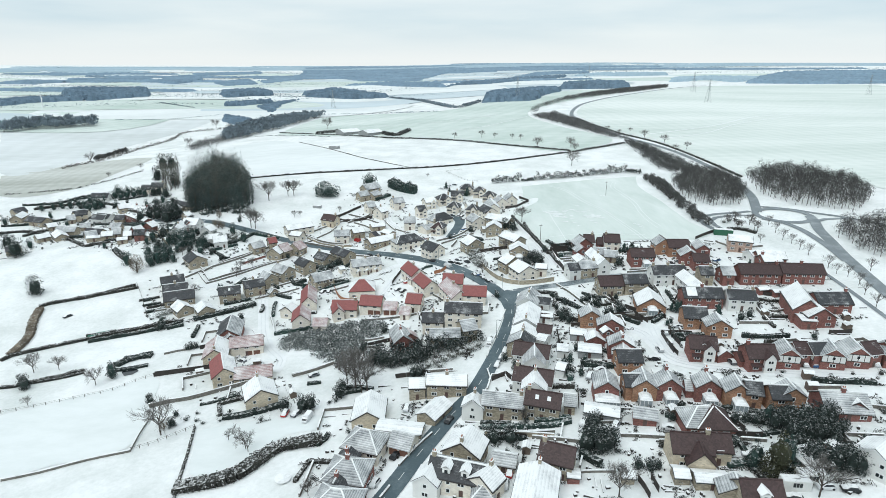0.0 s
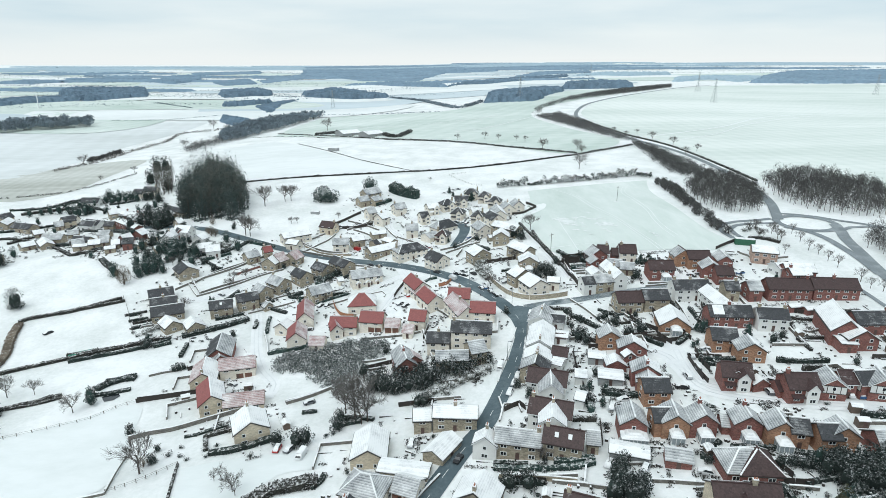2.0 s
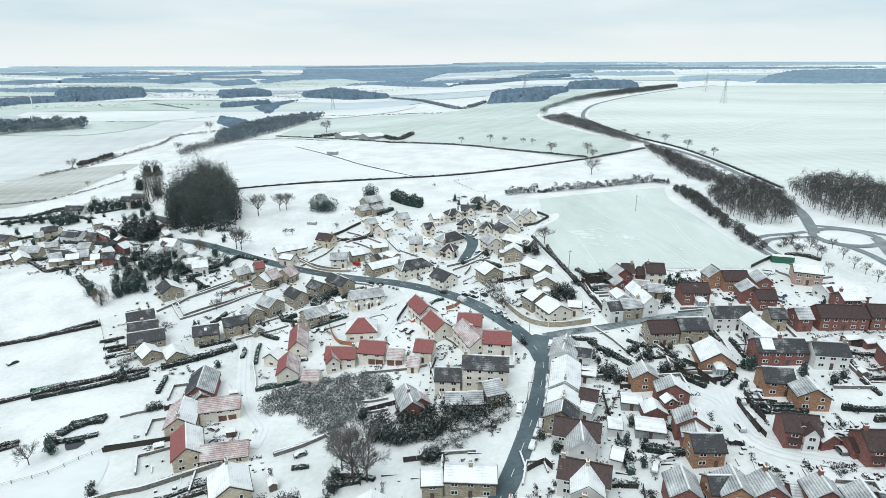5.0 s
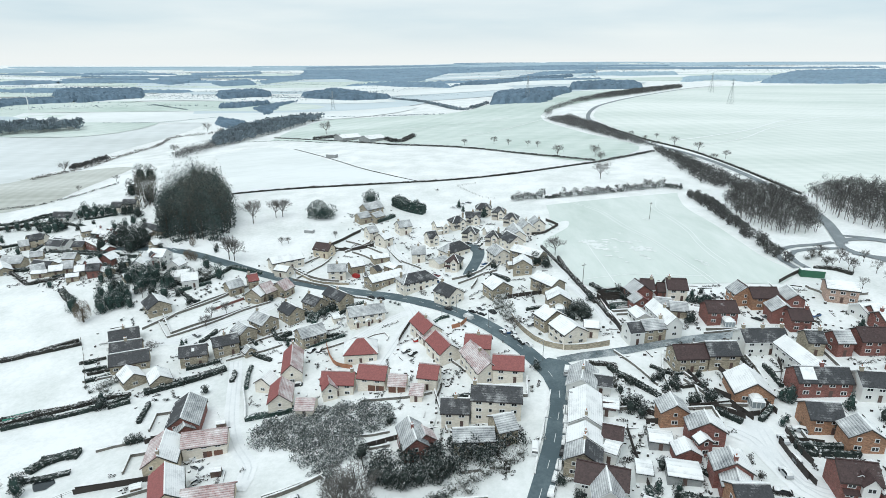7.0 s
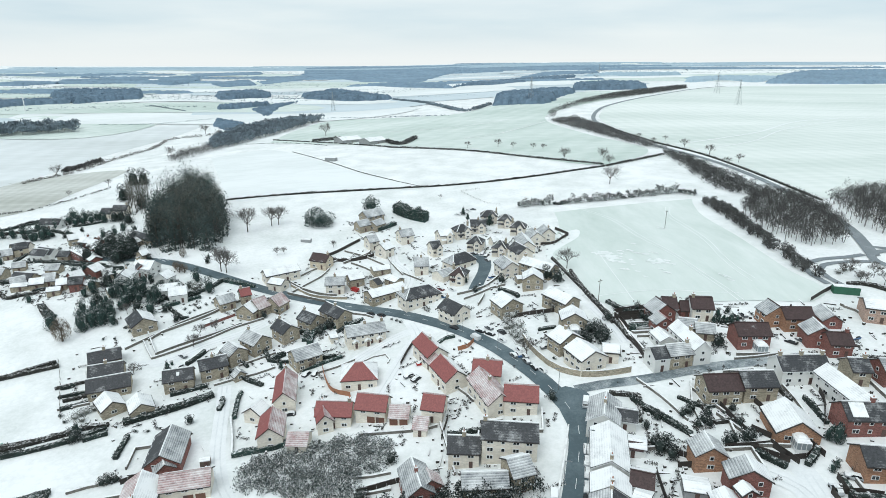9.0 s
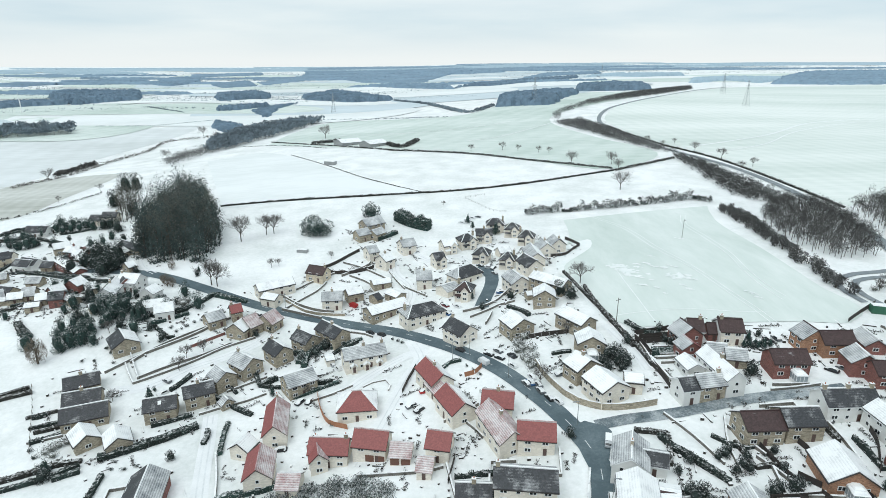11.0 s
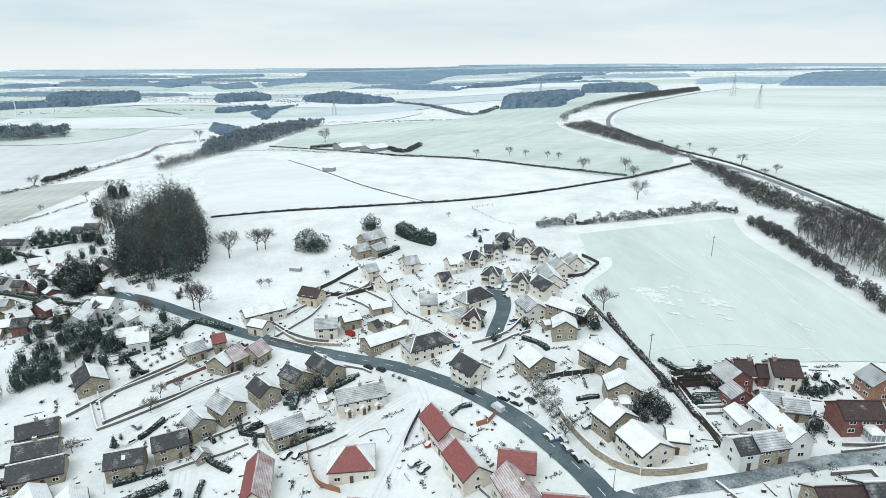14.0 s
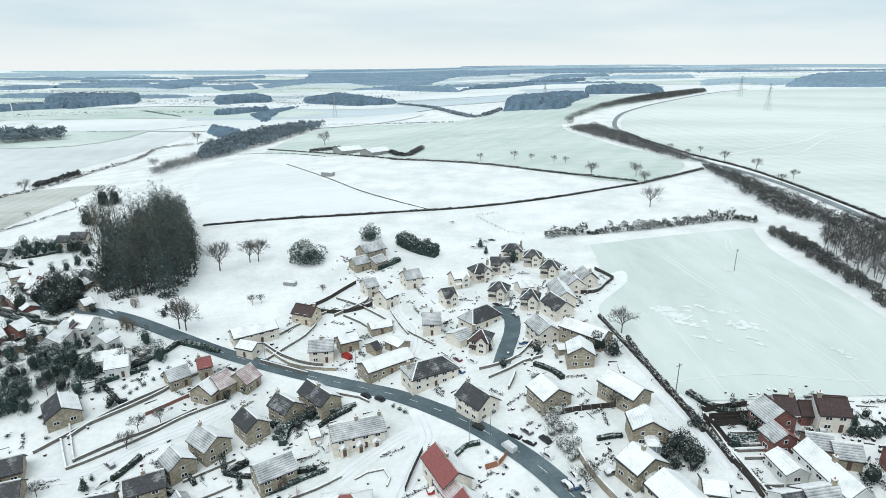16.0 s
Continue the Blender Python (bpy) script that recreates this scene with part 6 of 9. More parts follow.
hedge([(17.1, 127.2), (21.4, 126.4), (24.9, 125.8)], 1.4, 1.2, LEAF_DARK, "dark clipped hedge before cottages", 110, 0.2)
stone_wall([(36.3, 104.5), (40.2, 104.3), (44.9, 103.7)], 1.0)
stone_wall([(-2.9, 112.7), (0.7, 119.2), (4.7, 125.2)], 1.0, label="low stone wall beside the street")
stone_wall([(-6.2, 101.5), (-4.4, 105.4)], 0.9, label="low stone wall beside the street")
stone_wall([(-107.8, 260.0), (-104.9, 265.7), (-100.7, 269.8), (-96.4, 274.1), (-91.0, 280.5), (-87.2, 287.8)], 1.6)
stone_wall([(-101.9, 249.7), (-98.7, 252.1), (-92.6, 257.3), (-86.4, 263.3), (-80.0, 270.4), (-71.0, 277.2)], 1.3)
stone_wall([(-101.9, 249.7), (-105.8, 254.7), (-109.3, 259.5)], 1.1)
stone_wall([(-91.6, 270.2), (-88.0, 273.8), (-82.7, 279.1)], 1.8, "r", "red brick garden wall topped with snow")
hedge([(-88.6, 246.5), (-87.1, 249.5), (-85.1, 254.2)], 1.8, 1.6, LEAF_DARK, "clipped dark hedge in a garden", 120, 0.2)
hedge([(-60.5, 248.1), (-58.3, 249.9), (-56.0, 251.8)], 2.2, 1.6, LEAF_DARK, "tall clipped dark garden hedge", 140, 0.2)
hedge([(-49.2, 240.1), (-44.6, 242.2), (-39.7, 245.0), (-35.2, 246.9)], 1.4, 1.4, LEAF_CONIFER, "clipped green hedge with snow on top", 120, 0.18)
stone_wall([(-43.3, 237.7), (-36.0, 240.7), (-30.5, 244.0)], 1.2)
stone_wall([(-27.1, 242.6), (-24.3, 244.4), (-20.2, 244.8), (-18.5, 241.4), (-18.9, 238.9)], 0.7, label="low curved garden wall with snow")
hedge([(-48.9, 258.0), (-49.2, 264.9), (-46.8, 268.3), (-43.3, 270.4)], 2.4, 2.6, LEAF_CONIFER, "green evergreen hedge beside houses", 140, 0.2)
hedge([(-42.0, 268.5), (-36.1, 271.3), (-31.4, 273.2)], 1.5, 1.4, LEAF_CONIFER, "clipped green hedge dusted with snow", 110, 0.2)
fence([(-58, 331), (-52, 338), (-47, 346), (-43, 352)])
fence([(-57, 329), (-46, 328), (-38, 331), (-34, 334)])
stone_wall([(-66.4, 296.9), (-58.6, 294.1), (-49.4, 290.3)], 1.8)
stone_wall([(-65.1, 297.6), (-60.4, 304.8), (-55.4, 312.4), (-53, 320)], 1.4)
stone_wall([(-44, 326), (-37, 321), (-30.5, 313.7)], 1.4)
stone_wall([(-25, 327), (-22.9, 319.9), (-18.9, 312.9), (-14.1, 307.3), (-9.1, 301.6)], 1.3)
hedge([(-36, 365), (-31, 370), (-27, 375)], 2.6, 2.6, LEAF_CONIFER, "rounded yew hedge dusted with snow", 150, 0.22)
hedge([(-28, 395), (-23, 389), (-17, 384), (-10, 380)], 8.0, 6.0, LEAF_CONIFER, "tall clipped yew hedge with snow on top", 420, 0.3)
fence([(38, 334), (45, 328), (51, 328), (56, 335), (60, 340)])
fence([(60, 340), (58, 348), (56, 354)])
stone_wall([(12.2, 269.7), (14.0, 274.4), (15.0, 277.7)], 2.0)
stone_wall([(7.2, 277.1), (13.2, 279.9), (17.7, 282.7), (23.8, 284.1)], 1.4)
stone_wall([(20.2, 282.5), (24.7, 289.9), (28.1, 294.5), (32.2, 293.1), (35.5, 292.0)], 1.2)
fence([(23.0, 255.3), (29.4, 255.6), (36.4, 255.2), (41.4, 255.5)])
hedge([(50.0, 287.7), (50.3, 278.8), (50.8, 269.4), (51.5, 262.4), (52.8, 256.0), (53.7, 249.1), (54.5, 242.8)], 1.6, 1.4, LEAF_HEDGE, "dark hedge between gardens and a field", 90, 0.2)
fence([(56.4, 247.6), (57.0, 242.5), (57.7, 236.9)])
stone_wall([(58.4, 235.9), (63.2, 235.7), (69.1, 235.3)], 1.4)
stone_wall([(58.1, 235.1), (58.5, 230.8), (59.1, 226.1), (59.5, 222.3)], 1.2)
fence([(57.5, 247.1), (63.5, 247.1), (68.8, 247.1)])
fence([(54.5, 244.4), (61.0, 244.4), (66.8, 244.3)])
hedge([(58.2, 238.1), (61.9, 238.0), (65.0, 238.0)], 2.0, 2.4, LEAF_CONIFER, "green garden hedge dusted with snow", 130, 0.2)
wire_fence([(11, 434), (18, 422), (26, 410), (33, 407)])
wire_fence([(11, 436), (23, 441)])

hedge([(-123.1, 232.9), (-121.3, 233.4), (-119.8, 234.6)], 1.6, 1.4, LEAF_DARK, "dark hedge between small gardens", 110, 0.2)
hedge([(-117.2, 222.5), (-114.2, 224.4), (-110.9, 226.6)], 1.6, 1.4, LEAF_DARK, "dark hedge between small gardens", 110, 0.2)
hedge([(-121.2, 228.4), (-118.1, 229.6), (-114.5, 231.0)], 1.4, 1.2, LEAF_DARK, "dark hedge between small gardens", 110, 0.2)
stone_wall([(-1.6, 203.0), (0.0, 194.0), (2.0, 183.1)], 1.6)
stone_wall([(-2.2, 219.5), (1.8, 221.3), (7.3, 224.9)], 1.5)
stone_wall([(3.7, 217.9), (5.9, 214.6), (7.7, 211.0)], 1.3)
fence([(68.1, 207.5), (69.2, 199.0), (70.3, 189.7), (71.3, 186.6)])
hedge([(50.3, 200.2), (54.6, 194.1), (58.3, 188.3)], 1.6, 1.6, LEAF_DARK, "dark clipped hedge between gardens", 120, 0.2)
stone_wall([(66.6, 183.4), (71.1, 183.2), (75.0, 183.4)], 1.3)
fence([(69.0, 181.9), (71.8, 179.7), (74.9, 176.7)])
fence([(52.5, 178.0), (56.6, 177.5), (61.2, 176.9)])
stone_wall([(56.7, 248.8), (57.1, 238.9), (57.3, 230.0)], 1.4)
stone_wall([(59.8, 241.2), (65.7, 240.6), (71.7, 240.4)], 1.4)
stone_wall([(59.3, 235.8), (65.2, 235.5), (69.6, 235.5)], 1.2)
stone_wall([(82.3, 218.3), (89.0, 218.7), (95.7, 219.7)], 1.2)
stone_wall([(65.3, 206.3), (67.4, 200.6), (69.2, 195.2)], 1.3)
fence([(78.1, 199.0), (78.7, 196.4), (78.5, 193.5)])
stone_wall([(-70.5, 245.9), (-65.3, 249.6), (-59.9, 253.3)], 1.2)
stone_wall([(-74.9, 234.8), (-69.9, 237.5), (-62.8, 240.7), (-57.5, 244.1)], 1.2)
hedge([(-78.6, 245.3), (-71.3, 242.1), (-64.7, 237.1), (-58.7, 233.5)], 1.6, 1.6, LEAF_DARK, "dark clipped hedge between gardens", 100, 0.2)
hedge([(-78.6, 257.9), (-71.7, 249.9), (-67.1, 244.9)], 1.4, 1.2, LEAF_DARK, "dark clipped hedge between gardens", 100, 0.2)
hedge([(-86.8, 229.9), (-81.9, 232.2), (-77.0, 234.9)], 1.6, 2.0, LEAF_DARK, "dark evergreen shrubs by a house", 100, 0.2)
hedge([(-118.7, 226.7), (-114.8, 228.3), (-111.8, 229.9)], 1.4, 1.2, LEAF_HEDGE, "hedge of bare shrubs in the snow", 80, 0.2)
hedge([(-141.8, 303.2), (-133.6, 298.5), (-121.7, 291.4), (-109.8, 287.1)], 2.0, 2.0, LEAF_DARK, "evergreen hedge behind gardens", 80, 0.25)
hedge([(-257, 331), (-247, 337), (-230, 331), (-204.1, 312.2), (-182.9, 293.0), (-178.1, 295.3)], 1.8, 1.8, LEAF_HEDGE, "hedge along the village edge", 60, 0.3)
hedge([(-182.9, 293.0), (-172.6, 296.5), (-165.5, 303.8)], 1.6, 1.6, LEAF_HEDGE, "hedge along the village edge", 60, 0.3)
hedge([(-159.3, 280.2), (-152.0, 273.1), (-146.1, 268.0)], 2.0, 2.4, LEAF_HEDGE, "overgrown end of a hedge", 90, 0.25)
hedge([(-288, 397), (-269, 404), (-257, 418), (-238, 423)], 2.0, 2.0, LEAF_DARK, "hedge between gardens and a field", 60, 0.3)
hedge([(-164.9, 227.4), (-162.8, 229.8), (-152.1, 234.5), (-138.0, 240.9), (-130.8, 244.5)], 1.6, 1.8, LEAF_HEDGE, "field hedge of bare shrubs", 70, 0.22)
hedge([(-150.7, 189.4), (-153.2, 202.3), (-159.8, 215.8), (-163.5, 226.0)], 2.0, 3.5, LEAF_BROWN, "broad brown hedge on a field edge", 120, 0.22)
hedge([(-151.4, 185.3), (-150.1, 188.6), (-141.4, 194.3), (-130.2, 200.5), (-114.5, 208.3), (-105.3, 212.8)], 1.6, 1.6, LEAF_HEDGE, "field hedge of bare shrubs", 70, 0.22)

hedge([(-24.8, 124.2), (-23.0, 126.5), (-22.5, 129.0)], 1.5, 1.5, LEAF_DARK, "dark shrubs by a wall", 110, 0.2)
stone_wall([(-24.4, 104.5), (-24.1, 111.5), (-23.9, 116.9)], 1.5)
stone_wall([(-40.8, 163.9), (-33.8, 167.2), (-28.0, 171.2)], 1.8)
hedge([(-24.0, 153.2), (-17.0, 152.6), (-13.4, 151.3)], 1.4, 1.6, LEAF_DARK, "dark shrubs by a barn", 110, 0.2)
hedge([(65.2, 123.2), (68.8, 120.2), (76.4, 119.1)], 1.4, 1.6, LEAF_DARK, "evergreen hedge between snowy gardens", 100, 0.2)
hedge([(84.9, 117.4), (88.9, 115.1), (93.0, 113.3), (97.5, 112.3)], 2.2, 2.4, LEAF_DARK, "dense evergreen garden hedge", 120, 0.22)
fence([(73.6, 113.3), (77.1, 112.4), (80.6, 111.8)])
hedge([(55.3, 164.0), (58.7, 157.3), (60.7, 152.6)], 1.2, 1.2, LEAF_DARK, "low dark shrubs by a drive", 90, 0.2)
hedge([(48.9, 153.4), (53.7, 151.3), (59.8, 149.4)], 1.8, 1.4, LEAF_DARK, "clipped dark hedge behind gardens", 120, 0.2)
fence([(49.4, 170.0), (54.3, 167.4), (55.3, 164.0)])
fence([(46.1, 176.8), (45.2, 167.1), (44.7, 156.0)])
fence([(21.9, 149.1), (26.3, 151.5), (27.6, 148.8)])
stone_wall([(21.1, 156.0), (21.6, 150.1), (20.2, 144.6)], 1.0)
hedge([(44.4, 156.1), (44.5, 150.9), (43.9, 144.4)], 1.8, 2.0, LEAF_CONIFER, "green garden shrubs beside a house", 110, 0.2)
stone_wall([(30.9, 196.3), (27.9, 185.9), (23.9, 172.8), (21.7, 164.4)], 0.5, label="low stone kerb wall under snow")
fence([(126.5, 160.5), (130.4, 160.1), (133.8, 160.7)])
fence([(121.9, 193.7), (126.7, 191.2), (132.8, 192.7)])
stone_wall([(116.0, 180.4), (119.5, 178.2), (126.1, 180.3)], 1.2)
hedge([(122.2, 146.1), (121.9, 143.1), (121.6, 139.9)], 2.2, 1.6, LEAF_DARK, "tall clipped hedge beside a drive", 140, 0.18)
fence([(48.5, 100.6), (48.9, 97.6), (49.0, 94.5)])
fence([(51.3, 100.6), (51.4, 96.3)])
hedge([(101.3, 108.8), (103.6, 108.2), (105.9, 107.7)], 2.0, 1.8, LEAF_DARK, "clipped dark hedge in a garden", 120, 0.2)
fence([(76.2, 130.9), (77.5, 129.0), (80.2, 127.0)])
fence([(55.9, 137.3), (54.9, 133.1)])
stone_wall([(42.8, 123.6), (46.2, 122.6), (51.0, 122.3)], 1.2)
fence([(75.1, 119.3), (76.9, 117.4), (77.8, 114.3)])
hedge([(80.5, 124.9), (83.2, 121.9), (86.5, 120.3), (91.6, 119.7)], 1.6, 1.8, LEAF_DARK, "dark shrubs behind gardens", 100, 0.2)
hedge([(69.0, 127.6), (65.5, 125.8), (62.8, 122.4)], 1.2, 1.4, LEAF_DARK, "dark shrubs behind gardens", 90, 0.2)
fence([(79.0, 187.6), (81.7, 183.9), (83.0, 177.8)])
fence([(72.4, 188.7), (75.2, 185.0)])
hedge([(60.6, 202.9), (65.7, 198.0), (72.7, 200.6), (78.2, 204.7)], 1.2, 1.2, LEAF_DARK, "low shrubs in long gardens", 80, 0.2)
stone_wall([(52.7, 212.1), (56.5, 203.7), (59.5, 193.6)], 1.2)
stone_wall([(61.9, 190.8), (63.1, 199.9), (66.4, 209.3)], 1.2)
fence([(89.2, 188.2), (94.7, 197.3), (96.7, 204.7)])
stone_wall([(109.0, 231.7), (115.5, 227.1), (120.3, 222.0)], 1.2)
stone_wall([(131.1, 246.3), (136.1, 240.8), (145.3, 244.3)], 1.2)
hedge([(-112.2, 281.8), (-108.6, 284.8), (-104.9, 287.8), (-100.7, 291.0)], 1.8, 2.5, LEAF_CONIFER, "green hedge between snowy gardens", 120, 0.2)
hedge([(-110.2, 287.9), (-105.6, 291.1), (-102.2, 294.1)], 1.6, 2.0, LEAF_DARK, "dark hedge between snowy gardens", 110, 0.2)
hedge([(-95.2, 305.1), (-90.9, 303.9), (-84.3, 301.7)], 2.0, 2.0, LEAF_CONIFER, "green hedge beside the street", 110, 0.2)
hedge([(-152.7, 297.6), (-145.5, 300.4), (-136.2, 304.0)], 1.6, 1.4, LEAF_HEDGE, "dark hedge between snowy gardens", 80, 0.2)
hedge([(-219, 358), (-191, 342), (-165, 325), (-146.3, 317.1)], 1.8, 1.8, LEAF_DARK, "dark hedge along the street", 50, 0.25)
hedge([(-211.8, 318.6), (-199.7, 315.6), (-192.2, 316.3)], 2.0, 4.0, LEAF_DARK, "overgrown dark garden hedge", 90, 0.25)
hedge([(-161.9, 283.3), (-156.5, 278.5), (-149.9, 273.0)], 2.2, 2.4, LEAF_DARK, "clipped dark hedge round a paddock", 110, 0.22)
hedge([(-224, 354), (-226, 365), (-228, 375)], 1.6, 1.6, LEAF_DARK, "dark garden hedge under light snow", 50, 0.25)
hedge([(-275, 389), (-262, 399), (-247, 407), (-235, 417)], 2.2, 3.0, LEAF_HEDGE, "dark hedge behind far gardens", 50, 0.3)
hedge([(-268, 348), (-258, 353), (-249, 360), (-238, 371)], 1.8, 2.0, LEAF_DARK, "dark hedge along far gardens", 50, 0.25)
hedge([(-239, 326), (-237, 337), (-232, 344)], 1.8, 2.2, LEAF_HEDGE, "dark hedge along far gardens", 50, 0.25)
hedge([(-175.3, 299.1), (-165.1, 299.9), (-155.7, 303.0), (-152.6, 309.8)], 1.6, 2.0, LEAF_DARK, "dark hedge along far gardens", 60, 0.22)

# ---- trees and shrubs ----


def planted(thing, x, y, scale=1.0, turn=0.0, wide=1.0):
    thing.matrix_basis = pose(x, y, terrain(x, y), 0, 0, turn) @ Matrix.Diagonal((scale * wide, scale * wide, scale, 1))
    return thing


oak = planted(bare_tree(14, "broad leafless oak standing alone in a snowy field"), 108.2, 443.9)
ash = planted(bare_tree(12, spread=0.36), -93.2, 370.4)
thorn = planted(bare_tree(7.5, "small leafless tree in the snow", 0.5, levels=4), -260.2, 511.1)
sapling = planted(bare_tree(5.5, "thin leafless sapling in the snow", 0.3, twig=0.5, levels=4), 155.6, 259.5)
ivy = planted(evergreen(9, 6.5, "ivy-clad dark tree on a snowy field", LEAF_DARK, n=1100), -173.3, 238.7)
pine = planted(evergreen(9, 5, "dark green conifer dusted with snow", LEAF_CONIFER, n=850), -129.1, 289.3)
laurel = planted(evergreen(5, 4.5, "rounded dark evergreen in a garden", LEAF_DARK, n=620), -32.7, 142.4)
spruce = planted(evergreen(7, 3.2, "pointed green conifer in a garden", LEAF_CONIFER, True, n=900), 72.8, 101.6)
willow = tagged(new("willow_tree"), "brown leafless willow with hanging twigs", "tree")
part("trunk", mesh("trunk", *limbs([(Vector((0, 0, -0.4)), Vector((0.2, 0, 4.5)), 0.4, 0.2), (Vector((0.2, 0, 4.4)), Vector((1.4, 0.4, 7)), 0.2, 0.08), (Vector((0.2, 0, 4.4)), Vector((-1.2, -0.5, 7)), 0.2, 0.08)], 6), BARK), willow)
part("crown", leaves("crown", blob_points([(0, 0, 5.2, 3.0, 1.3), (1.4, 0.6, 4.0, 2.0, 1.5), (-1.5, 0.3, 4.2, 2.0, 1.5), (0.2, -1.4, 3.8, 2.0, 1.5)], 1500), 0.55, LEAF_BROWN, 1.6, 0.07), willow)
planted(willow, -138.1, 258.8)
for x, y, s in ((94.2, 525.1, 0.85), (122.7, 499.5, 0.7), (-140.1, 762.2, 1.3), (-346.8, 582.2, 0.9), (-281.5, 666.2, 0.9), (-285.2, 812.1, 1), (-328.2, 874.5, 1.1), (123.9, 521.3, 0.8)):
    stand(oak, x, y, s, x * 7)
for x, y, s in ((-89.7, 371.6, 1), (-103.3, 361.5, 1.25), (-100.2, 313.6, 1.1), (-97.5, 312.8, 1), (-133.6, 176.5, 0.7), (-125.8, 178.0, 0.5), (-69.7, 134.5, 1), (-18.7, 152.3, 1.3), (-15.1, 150.9, 1), (-21.9, 156.2, 0.9), (49.4, 291.8, 0.8), (-90.5, 263.8, 0.5), (-85.9, 267.3, 0.5), (-90.4, 257.4, 0.5), (24.7, 229.8, 0.6), (-106.1, 166.1, 0.6), (43.2, 95.9, 0.7), (-22.4, 104.3, 0.4), (-43.3, 125.3, 0.5), (81.2, 92.3, 0.8)):
    stand(ash, x, y, s, x * 11)
for x, y, s in ((-273.0, 481.6, 0.8), (-349.7, 606.2, 1), (-268.4, 769.7, 0.6), (48.8, 597.6, 1.3), (21.2, 597.4, 1.1), (61.5, 590.1, 1), (77.9, 579.9, 1), (85.6, 573.9, 1), (206.2, 490.6, 1.2), (206.2, 569.8, 1.5), (213.5, 536.7, 1.5), (221.1, 503.8, 1.2), (186.4, 629.0, 1), (190.9, 602.9, 0.9), (164.7, 713.2, 0.9), (170.1, 677.2, 0.9), (206.1, 614.2, 0.9), (-103.9, 241.2, 0.7), (-43.9, 242.3, 0.6), (-123.6, 276.6, 0.8), (-119.7, 153.6, 0.6), (-49.3, 129.8, 0.5), (-2.8, 420.7, 0.5)):
    stand(thorn, x, y, s, x * 13)
for x, y, s in ((163.1, 257.7, 1.2), (162.4, 243.4, 1.1), (162.1, 230.2, 1.2), (161.6, 216.1, 1.3), (162.2, 198.9, 1.2), (158.2, 190.1, 1.1), (154.2, 178.9, 1.2), (161.2, 210.3, 1), (165.7, 268.7, 1.1), (149.6, 245.4, 1), (161.3, 248.3, 1.2), (150.1, 263.6, 1), (160.2, 274.1, 0.9), (162.3, 236.7, 1.1), (163.6, 207.2, 1.1), (175.6, 212.0, 1.2)):
    stand(sapling, x, y, s, x * 5)
for x, y, s in ((-212.5, 283.0, 1.25), (-228.7, 299.5, 1), (-237.1, 505.1, 1.5), (-230.8, 507.8, 1.4), (-221.5, 460.5, 1.3), (-198.6, 439.5, 1.2), (-186.4, 349.7, 0.9), (-174.8, 337.8, 1), (-172.3, 343.4, 0.9), (-143.1, 299.2, 0.8), (87.2, 113.3, 0.61), (89.0, 110.9, 0.58), (84.7, 114.6, 0.6), (84.6, 100.5, 0.61), (86.3, 99.5, 0.54), (91.3, 99.1, 0.68), (93.1, 98.4, 0.61), (89.6, 100.1, 0.54), (43.2, 111.3, 0.54), (41.9, 113.7, 0.48), (45.4, 112.1, 0.48), (98.4, 116.7, 0.6), (-128.4, 164.7, 0.5), (-153.7, 326.3, 1)):
    stand(ivy, x, y, s, x * 3)
for x, y, s in ((-132.4, 267.6, 1), (-129.7, 268.9, 0.9), (-129.5, 275.3, 0.8), (-132.7, 289.3, 1), (-124.2, 289.5, 1), (-116.6, 286.0, 0.9), (-134.3, 264.7, 0.8), (-116.9, 292.4, 0.7), (-155.2, 296.4, 0.7), (-160.7, 303.7, 0.6), (-233.5, 363.4, 0.5), (-129.6, 271.0, 0.7), (-125.3, 269.1, 0.7), (-146.1, 293.1, 0.9), (-135.4, 288.3, 0.8), (-126.7, 281.6, 0.8), (-123.9, 289.9, 1), (-126.6, 287.0, 1), (-117.9, 287.4, 0.7), (-113.2, 293.4, 0.7), (-146.3, 265.7, 0.9), (-135.3, 265.7, 0.9), (-132.4, 271.6, 0.8), (-147.9, 289.9, 0.6), (-109.2, 291.6, 0.7), (-141.3, 312.1, 0.6)):
    stand(pine, x, y, s, x * 3)
for x, y, s in ((-38.0, 144.1, 0.8), (-30.4, 143.0, 1), (19.7, 118.5, 0.9), (23.7, 117.8, 0.9), (45.4, 112.1, 1.1), (43.4, 116.9, 1), (77.1, 117.9, 0.7), (81.9, 116.8, 0.7), (79.9, 118.0, 0.6), (86.1, 108.1, 0.8), (93.3, 113.8, 0.7), (93.7, 107.4, 0.7), (99.4, 113.2, 0.6), (-68.4, 138.6, 0.6), (-105.2, 174.7, 0.7), (-13.6, 190.3, 0.7), (28.7, 207.2, 0.6), (-19.6, 177.1, 0.9), (-38.3, 369.7, 0.6), (11.7, 282.0, 0.6), (22.5, 287.0, 0.8), (40.3, 283.1, 1.2), (43.4, 278.9, 1.1), (53.4, 245.0, 0.7), (47.6, 234.7, 1), (49.6, 233.5, 0.9), (44.4, 232.6, 0.7), (65.4, 241.5, 0.8), (74.4, 236.1, 0.6)):
    stand(laurel, x, y, s, x * 3)
